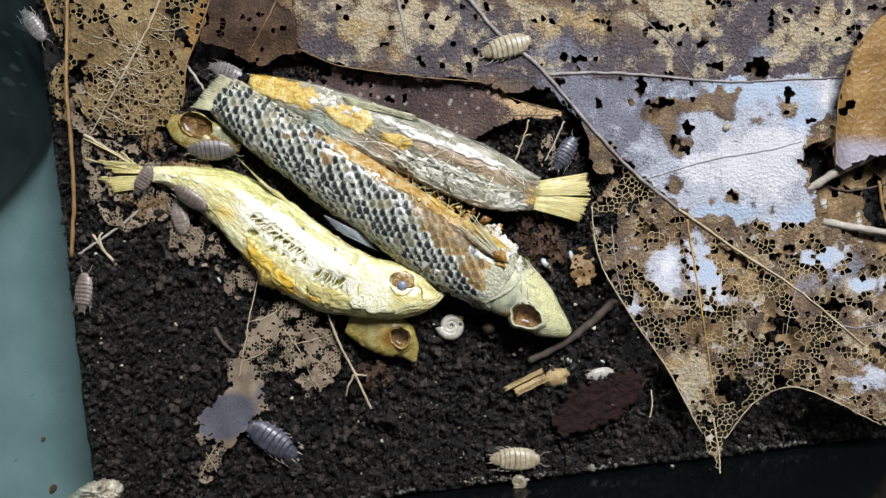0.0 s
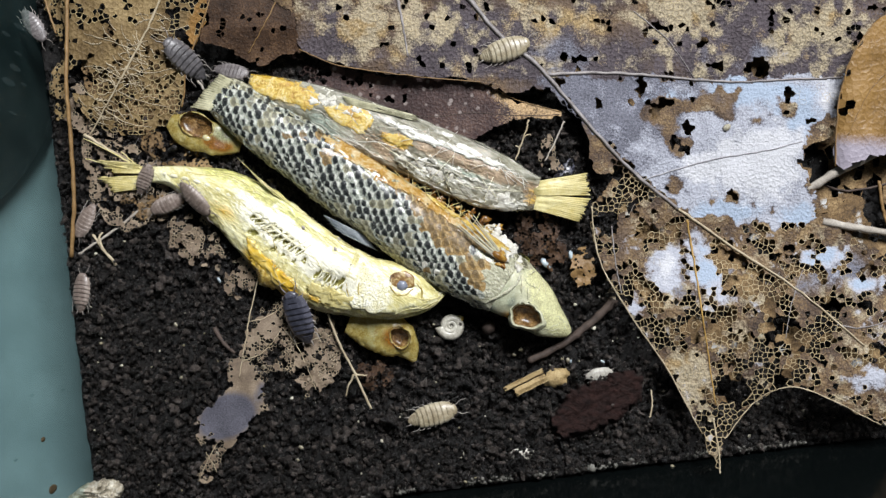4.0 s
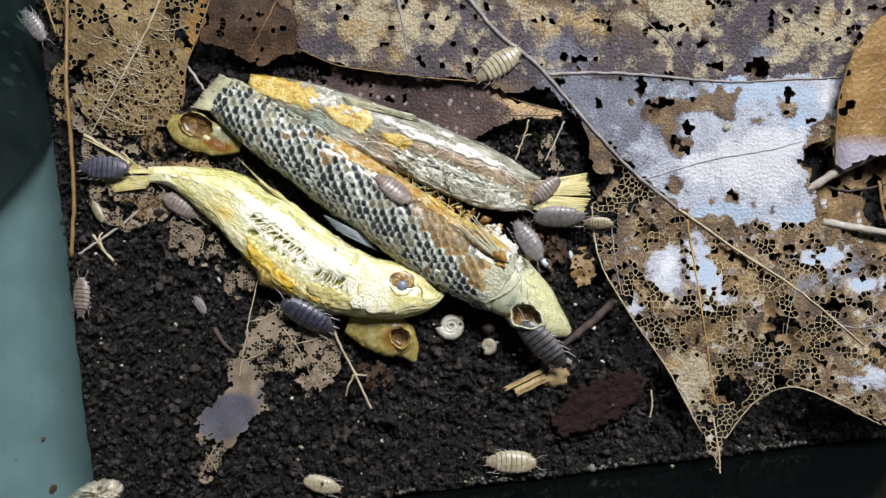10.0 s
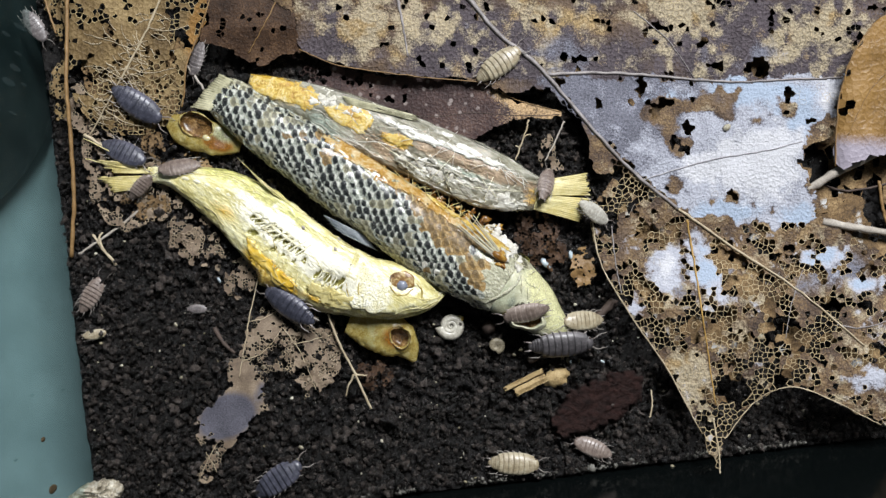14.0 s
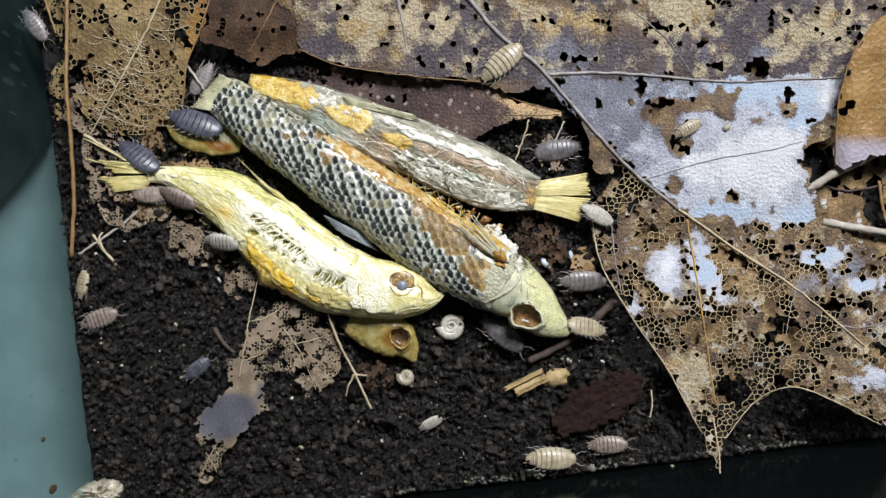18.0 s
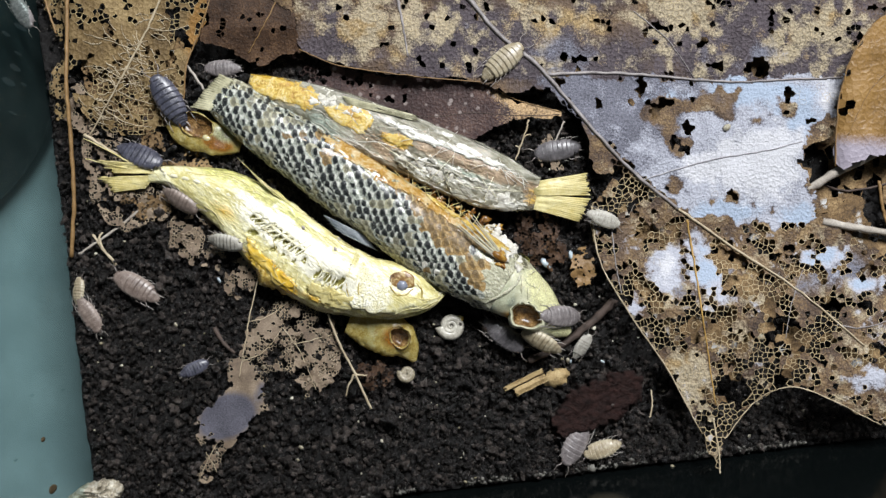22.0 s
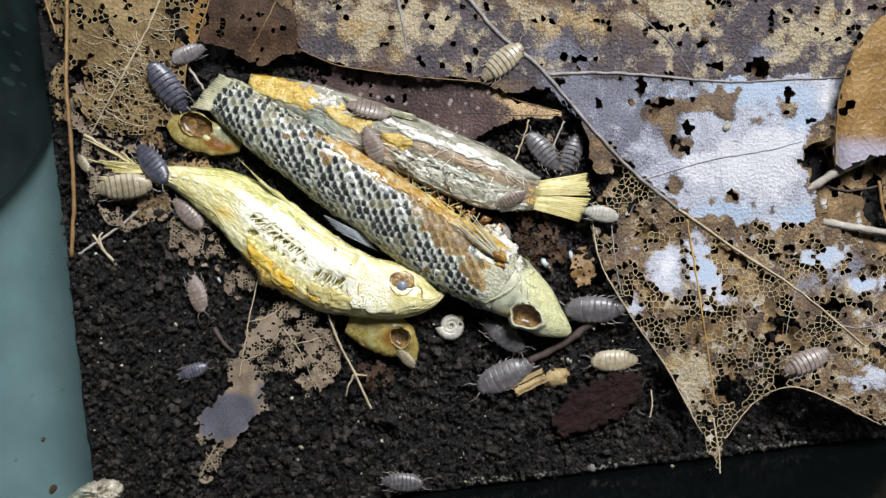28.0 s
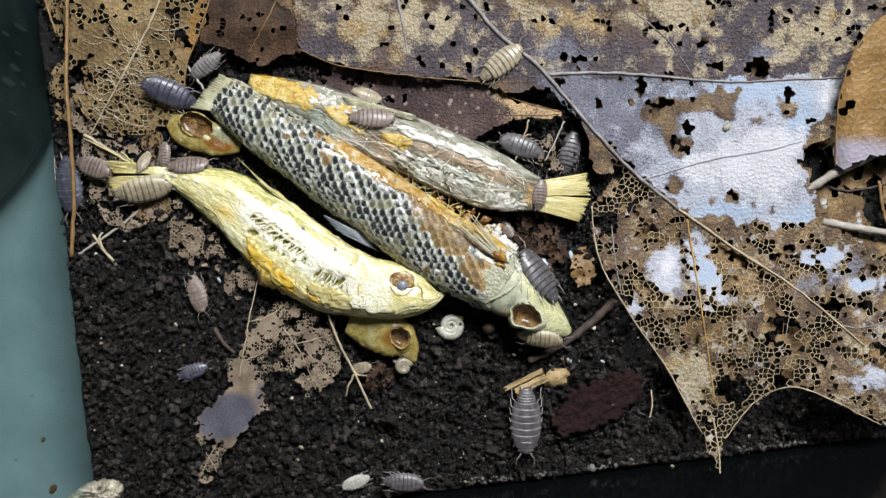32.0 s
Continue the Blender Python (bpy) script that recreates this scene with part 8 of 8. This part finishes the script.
    crawl(PACK[30], [(0, 1080, 600, 20, -3.2), (20.4, 1080, 600, 20, -3.2), (21, 1040, 617, 24), (22, 1030, 612, 60), (23, 1040, 608, 70), (25, 1036, 612, 82), (26, 1060, 580, 80, -3.2), (32, 1060, 580, 80, -3.2)], 55)
    crawl(PACK[31], [(0, 960, 570, -10, -3.2), (19.4, 970, 580, -10, -3.2), (20, 995, 612, -12), (21, 990, 606, -10), (22, 956, 604, -8), (25, 955, 602, -8), (26, 930, 570, -8, -3.2), (32, 930, 570, -8, -3.2)], 48)
    crawl(PACK[32], [(0, 1180, 744, 20, -3.2), (21.4, 1180, 744, 20, -3.2), (22, 1065, 795, 198), (23, 1025, 805, 200), (23.6, 1000, 767, 210, -3.2), (32, 1000, 767, 210, -3.2)], 74)
    crawl(PACK[33], [(0, 430, 410, 80, -3.2), (5.4, 430, 410, 80, -3.2), (6, 415, 445, 80), (7, 338, 393, 15), (8, 340, 445, 80), (9, 395, 435, 20), (9.7, 430, 430, 20, -3.2), (32, 430, 430, 20, -3.2)], 58)
    crawl(PACK[34], [(0, 200, 480, 45, -3.2), (10.3, 203, 500, 45, -3.2), (11, 290, 482, 45), (11.5, 292, 430, 60), (12, 397, 467, 70), (13, 398, 465, 70), (14, 435, 470, 60, -3.2), (16.4, 430, 450, 60, -3.2), (17, 405, 440, 50), (17.7, 440, 430, 40, -3.2), (32, 440, 430, 40, -3.2)], 76)
    crawl(PACK[35], [(0, 440, 420, 0, -3.2), (17.4, 440, 420, 0, -3.2), (18, 395, 428, 0), (20, 402, 428, 0), (25, 402, 429, -8), (27, 440, 420, 0, -3.2), (32, 440, 420, 0, -3.2)], 74)
    crawl(PACK[36], [(0, 380, 560, -60, -3.2), (8.4, 370, 555, -60, -3.2), (9, 355, 542, -60), (11, 355, 540, -58), (12, 350, 548, 0), (14, 350, 547, 0), (15, 340, 560, 0, -3.2), (32, 340, 560, 0, -3.2)], 38)
    crawl(PACK[37], [(0, 174, 270, -20, -3.2), (8.4, 175, 275, -20, -3.2), (9, 160, 287, -20), (10, 187, 298, -2), (11, 187, 288, -5), (12, 192, 272, -35), (13, 200, 268, -10), (14, 222, 272, -25), (17, 245, 280, -40), (19, 250, 280, -40), (20, 250, 286, -66), (21, 247, 278, -25), (23, 252, 277, -25), (24, 250, 266, -15), (25, 252, 268, -15), (27.5, 268, 288, -48), (28, 272, 292, -50), (29, 278, 236, -22), (30, 330, 290, -30, -3.2), (32, 330, 290, -30, -3.2)], 95)
    crawl(PACK[38], [(0, 152, 90, -35, -3.2), (12.2, 154, 100, -35, -3.2), (13, 245, 180, -35), (14.5, 245, 186, -35), (16.5, 318, 160, -10), (17, 335, 168, -2), (18, 348, 220, -20), (19, 346, 220, -20), (20, 338, 210, -30), (21, 300, 155, -62), (22, 300, 178, -60), (23, 295, 160, -60), (25, 295, 154, -55), (28, 297, 154, -55), (31, 294, 154, -52), (32, 300, 165, -25)], 106)
    crawl(PACK[39], [(0, 182, 330, 90, -3.2), (17.8, 182, 330, 90, -3.2), (18.5, 118, 275, 85), (19, 160, 197, 105), (19.5, 120, 270, -85), (20, 150, 382, -54), (20.5, 160, 390, -40), (21, 212, 503, -120), (22, 243, 508, -30), (22.5, 310, 400, 40), (23, 330, 397, 20), (23.8, 400, 400, 10, -3.2), (32, 400, 400, 10, -3.2)], 96)
    crawl(PACK[40], [(0, 184, 350, 5, -3.2), (26.6, 184, 350, 5, -3.2), (27.5, 200, 312, 0), (28, 222, 330, 5), (29, 245, 335, 14), (30, 247, 335, 10), (32, 256, 335, 10)], 106)
    crawl(PACK[41], [(0, 173, 260, -40, -3.2), (27.3, 174, 270, -40, -3.2), (28, 150, 290, -40), (29, 220, 277, 80), (30, 222, 275, 82), (31, 224, 272, 85), (32, 255, 288, 68)], 46)
    crawl(PACK[42], [(0, 173, 260, -80, -3.2), (31, 174, 270, -80, -3.2), (31.5, 112, 285, -82), (32, 125, 328, -84)], 108)
    crawl(PACK[43], [(0, 171, 245, -20, -3.2), (30.6, 173, 260, -20, -3.2), (31.5, 163, 297, -20), (32, 168, 297, -20)], 84)
    crawl(PACK[44], [(0, 310, 290, 80, -3.2), (29.3, 310, 290, 80, -3.2), (30, 283, 268, 82), (31, 290, 276, 86), (32, 292, 276, 86)], 52)
    crawl(PACK[45], [(0, 250, 560, 80, -3.2), (16.4, 250, 550, 80, -3.2), (17, 210, 515, 82), (18, 148, 503, 80), (20, 147, 503, 76), (21, 153, 492, 120), (22, 141, 515, 90), (24, 140, 518, 90), (25, 210, 560, 90, -3.2), (32, 210, 560, 90, -3.2)], 54)
    crawl(PACK[46], [(0, 200, 480, 80, -3.2), (23.4, 199, 470, 80, -3.2), (24, 165, 450, 82), (25, 168, 455, 52), (26, 199, 470, 40, -3.2), (32, 199, 470, 40, -3.2)], 56)
    crawl(PACK[47], [(0, 216, 610, 30, -3.2), (11.4, 216, 605, 30, -3.2), (12, 163, 590, 30), (13, 168, 590, 40), (14, 168, 592, 10), (15, 216, 610, 10, -3.2), (32, 216, 610, 10, -3.2)], 44)
    crawl(PACK[48], [(0, 210, 340, -60, -3.2), (9.4, 200, 340, -60, -3.2), (10, 175, 375, -60), (10.7, 220, 340, -60, -3.2), (32, 220, 340, -60, -3.2)], 46)
    crawl(PACK[49], [(0, 680, 620, -60, -3.2), (16.2, 680, 620, -60, -3.2), (17, 718, 683, -60), (18, 719, 668, -60), (22, 720, 662, -60), (23, 716, 692, 80), (24, 788, 690, 0), (25, 910, 652, 20), (26, 880, 580, 60, -3.2), (28.7, 985, 560, 60, -3.2), (29.5, 1000, 613, 30), (30.2, 900, 560, 60, -3.2), (30.6, 850, 590, 60, -3.2), (31, 818, 645, 100), (31.5, 745, 650, 150), (32, 713, 648, 150)], 34)
    crawl(PACK[50], [(0, 780, 760, 30, -3.2), (17.5, 780, 760, 30, -3.2), (18, 763, 748, 30), (19, 808, 828, 80), (20, 732, 742, -58), (20.7, 740, 780, -60, -3.2), (32, 740, 780, -60, -3.2)], 48)
    crawl(PACK[51], [(0, 800, 792, 150, -3.2), (8.3, 800, 792, 150, -3.2), (9, 768, 812, 152), (10, 570, 857, 165), (10.7, 480, 832, 165, -3.2), (32, 480, 832, 165, -3.2)], 72)
    crawl(PACK[52], [(0, 760, 780, 60, -3.2), (10.3, 760, 790, 60, -3.2), (11, 783, 732, 60), (11.5, 800, 690, 50), (12, 915, 607, 8), (12.7, 890, 560, 20, -3.2), (32, 890, 560, 20, -3.2)], 74)
    crawl(PACK[53], [(0, 500, 650, -80, -3.2), (11.4, 510, 670, -80, -3.2), (12, 510, 725, -80), (12.6, 500, 670, -80, -3.2), (32, 500, 670, -80, -3.2)], 55)
    crawl(PACK[54], [(0, 420, 840, 35, -3.2), (13.3, 420, 840, 35, -3.2), (14, 495, 847, 35), (14.5, 486, 832, 60), (15.2, 440, 837, 60, -3.2), (18.3, 247, 860, -35, -3.2), (19, 262, 815, -35), (19.5, 540, 620, 60), (20, 558, 592, 85), (21, 560, 490, 90, -3.2), (32, 560, 490, 90, -3.2)], 106)
    crawl(PACK[55], [(0, 700, 804, 20, -3.2), (15.7, 700, 804, 20, -3.2), (16.5, 720, 846, 35, 0.2), (17, 722, 842, 35, 0.2), (17.8, 700, 804, 20, -3.2), (18.4, 710, 803, -30, -3.2), (19, 743, 818, -30), (19.7, 700, 804, -30, -3.2), (32, 700, 804, -30, -3.2)], 115)
    crawl(PACK[56], [(0, 670, 808, -15, -3.2), (22, 670, 808, -15, -3.2), (23, 713, 850, -15, 2.0), (25, 718, 848, -15, 2.0), (28, 713, 853, -3, 2.0), (32, 715, 853, -3, 2.0)], 78)
    crawl(PACK[57], [(0, 960, 560, 10, -3.2), (26.6, 960, 570, 10, -3.2), (27.5, 938, 632, 10), (28, 893, 665, 25), (28.5, 830, 770, 80), (29, 838, 787, 86), (30, 838, 790, 104), (31, 690, 848, 20), (31.5, 380, 690, 10), (32, 440, 620, 10, -3.2)], 118)
    crawl(PACK[58], [(0, 1160, 540, 180, -3.2), (26.6, 1160, 540, 180, -3.2), (27.5, 1042, 538, 180), (28, 1050, 548, 180), (29, 1018, 542, 170), (30, 998, 545, 155), (31, 980, 545, 130), (32, 951, 488, 125)], 112)
    crawl(PACK[59], [(0, 960, 560, -45, -3.2), (28.3, 980, 560, -45, -3.2), (29, 988, 592, -45), (30, 955, 590, -10), (31, 950, 590, -25), (32, 957, 597, -5)], 84)
    crawl(PACK[60], [(0, 1220, 620, 180, -3.2), (27, 1220, 620, 180, -3.2), (28, 1085, 638, 182), (29, 1090, 642, 188), (29.8, 1220, 620, 180, -3.2), (32, 1220, 620, 180, -3.2)], 90)
    crawl(PACK[61], [(0, 930, 560, 100, -3.2), (28.3, 960, 600, 100, -3.2), (29, 1000, 697, 100), (30, 865, 622, 86), (31, 860, 540, 90, -3.2), (32, 860, 540, 90, -3.2)], 78)
    crawl(PACK[62], [(0, 960, 410, -100, -3.2), (28.2, 960, 410, -100, -3.2), (29, 990, 435, -100), (29.5, 960, 540, -110), (30, 915, 645, -82), (31, 917, 683, -98), (32, 930, 745, -90)], 126)
    crawl(PACK[63], [(0, 1080, 480, 60, -3.2), (29.3, 1080, 480, 60, -3.2), (30, 1025, 495, 60), (31, 1025, 523, -10), (31.7, 1100, 540, -10, -3.2), (32, 1100, 540, -10, -3.2)], 70)
    crawl(PACK[64], [(0, 560, 60, 25, -3.2), (20, 580, 90, -70, -3.2), (20.5, 588, 108, 25), (21, 582, 135, 25), (22, 545, 200, 25, -3.2), (22.4, 560, 190, 60, -3.2), (23, 572, 173, 74), (23.5, 700, 300, -40), (24, 830, 412, -80), (24.5, 450, 188, 145), (25, 650, 188, 10), (25.5, 618, 204, 0), (28, 655, 196, -8), (31, 655, 207, -6), (32, 660, 210, 0)], 84)
    crawl(PACK[65], [(0, 640, 260, -70, -3.2), (27.4, 640, 250, -70, -3.2), (28, 660, 258, -70), (28.8, 650, 290, -70, -3.2), (32, 650, 290, -70, -3.2)], 72)
    crawl(PACK[66], [(0, 640, -70, 90), (26.9, 640, -70, 90), (27.5, 620, 132, -85), (28.2, 600, -70, 90), (31, 620, -70, -90), (31.5, 620, 104, -75), (32, 650, 170, -18)], 58)
    crawl(PACK[67], [(0, 812, -80, 90), (23, 812, -80, 90), (24, 812, 35, -90), (25, 830, -80, 90), (32, 830, -80, 90)], 76)
    crawl(PACK[68], [(0, 1650, 30, 200), (22.8, 1650, 30, 200), (23.5, 1456, 96, 230), (24, 1425, 255, -40), (25, 1650, 380, -20), (32, 1650, 380, -20)], 98)
    crawl(PACK[69], [(0, 1660, 350, 180), (23.2, 1660, 350, 180), (24, 1510, 380, 90), (24.7, 1660, 370, 0), (32, 1660, 370, 0)], 100)
    crawl(PACK[70], [(0, 1370, -70, -90), (5, 1370, -70, -90), (5.5, 1360, 50, -90), (6, 1362, 198, -130), (7, 1660, 200, 0), (32, 1660, 200, 0)], 60)
    crawl(PACK[71], [(0, 1200, -80, -90), (4.9, 1200, -80, -90), (5.5, 1200, 78, -40), (6, 1300, -80, 60), (32, 1300, -80, 60)], 72)
    crawl(PACK[72], [(0, 1330, 430, -45, -3.2), (16.2, 1330, 430, -45, -3.2), (17, 1280, 418, 135), (17.5, 1190, 270, 100), (18, 1217, 228, 30), (19, 1238, 206, 40), (19.8, 1340, 122, 40, -3.2), (32, 1340, 122, 40, -3.2)], 54)
    crawl(PACK[73], [(0, 1230, 738, 20, -3.2), (26.8, 1230, 730, 20, -3.2), (27.5, 1240, 696, 20), (28, 1427, 640, 25), (29, 1660, 600, 10), (32, 1660, 600, 10)], 86)
    crawl(PACK[74], [(0, 990, 240, 60, -3.2), (2.3, 990, 240, 60, -3.2), (3, 1057, 262, 84), (3.5, 1090, 430, -80), (4.3, 1080, 520, -90, -3.2), (32, 1080, 520, -90, -3.2)], 72)
    crawl(PACK[75], [(0, 870, 245, 85, -3.2), (2.2, 870, 245, 85, -3.2), (3, 902, 245, 85, 1.0), (4, 880, 240, 80, -3.2), (32, 880, 240, 80, -3.2)], 58)
    crawl(PACK[76], [(0, 1060, 210, 0, -3.2), (16, 1060, 210, 0, -3.2), (17, 990, 272, 0, 1.5), (18, 985, 266, 10, 1.5), (23, 985, 268, 10, 1.5), (25, 975, 270, -30, 1.5), (28, 960, 268, -50, 1.5), (29, 955, 263, -50, 1.5), (31, 945, 262, -45, 1.5), (32, 922, 260, -20, 1.5)], 90)
    crawl(PACK[77], [(0, 1050, 250, 60, -3.2), (27, 1040, 260, 60, -3.2), (28, 1010, 275, 70, 1.0), (32, 1008, 270, 75, 1.0)], 84)
    crawl(PACK[78], [(0, 700, 600, -60, -3.2), (27, 700, 600, -60, -3.2), (27.5, 720, 628, -60), (30, 718, 640, -74), (31, 680, 630, 180), (32, 640, 652, 185)], 48)
    crawl(PACK[79], [(0, 520, 640, 20, -3.2), (29.4, 520, 640, 20, -3.2), (30, 517, 675, 20), (30.7, 530, 640, 20, -3.2), (32, 530, 640, 20, -3.2)], 60)
    crawl(PACK[80], [(0, 370, 640, 40, -3.2), (17.3, 370, 640, 40, -3.2), (18, 350, 652, 40), (20, 348, 650, 35), (24, 343, 655, 20), (32, 343, 657, 20)], 58)
    crawl(PACK[81], [(0, 760, 797, -20, -3.2), (30.4, 760, 797, -20, -3.2), (31, 735, 785, 160), (31.5, 690, 830, 190), (32, 630, 853, 200)], 56)
    crawl(PACK[82], [(0, 640, 540, -5, -3.2), (16.3, 640, 540, -5, -3.2), (17, 640, 582, -5, 1.1), (18, 645, 587, -20, 1.1), (19, 620, 540, -20, -3.2), (32, 620, 540, -20, -3.2)], 86)
    crawl(PACK[83], [(0, 700, 270, -40, -3.2), (9.4, 700, 280, -40, -3.2), (10, 697, 337, -40), (10.5, 550, 450, -140), (11, 603, 537, -35), (11.7, 600, 480, -35, -3.2), (32, 600, 480, -35, -3.2)], 80)
    crawl(PACK[84], [(0, 180, 160, 15, -3.2), (6.3, 200, 180, 15, -3.2), (7, 268, 224, 15), (8, 225, 192, -10), (8.7, 170, 160, -10, -3.2), (32, 170, 160, -10, -3.2)], 92)
    crawl(PACK[85], [(0, 270, 340, 85, -3.2), (5.4, 260, 340, 85, -3.2), (6, 230, 367, 86), (6.6, 280, 350, 60, -3.2), (32, 280, 350, 60, -3.2)], 58)
    crawl(PACK[86], [(0, 760, 540, 60, -3.2), (5.4, 770, 540, 60, -3.2), (6, 757, 585, 60), (6.7, 780, 530, 60, -3.2), (32, 780, 530, 60, -3.2)], 64)
    crawl(PACK[87], [(0, 890, 380, 30, -3.2), (27.3, 890, 370, 30, -3.2), (28, 905, 352, 30), (30, 908, 345, 20), (31, 955, 345, 84), (32, 955, 345, 82)], 58)
    crawl(PACK[88], [(0, 880, 380, -60, -3.2), (27.3, 880, 380, -60, -3.2), (28, 888, 405, -60), (29, 890, 402, -58), (31, 886, 396, -50), (32, 893, 403, -46)], 52)
    crawl(PACK[89], [(0, 930, 390, 85, -3.2), (20.3, 930, 390, 85, -3.2), (21, 920, 425, 85), (22, 915, 415, 60, -3.2), (23, 915, 418, 0), (24, 930, 390, 0, -3.2), (32, 930, 390, 0, -3.2)], 55)
    crawl(PACK[90], [(0, 1348, 525, 82, 1.4), (32, 1348, 525, 82, 1.4)], 76)
    crawl(PACK[91], [(0, 1290, 640, 5, -3.2), (19, 1270, 620, 5, -3.2), (20, 1238, 600, 5, 1.4), (32, 1240, 602, 5, 1.4)], 62)
    crawl(PACK[92], [(0, 410, 470, 50, -3.2), (18.3, 400, 480, 50, -3.2), (19, 335, 528, 55), (20, 345, 437, 86), (20.8, 400, 410, 60, -3.2), (32, 400, 410, 60, -3.2)], 70)


motions()
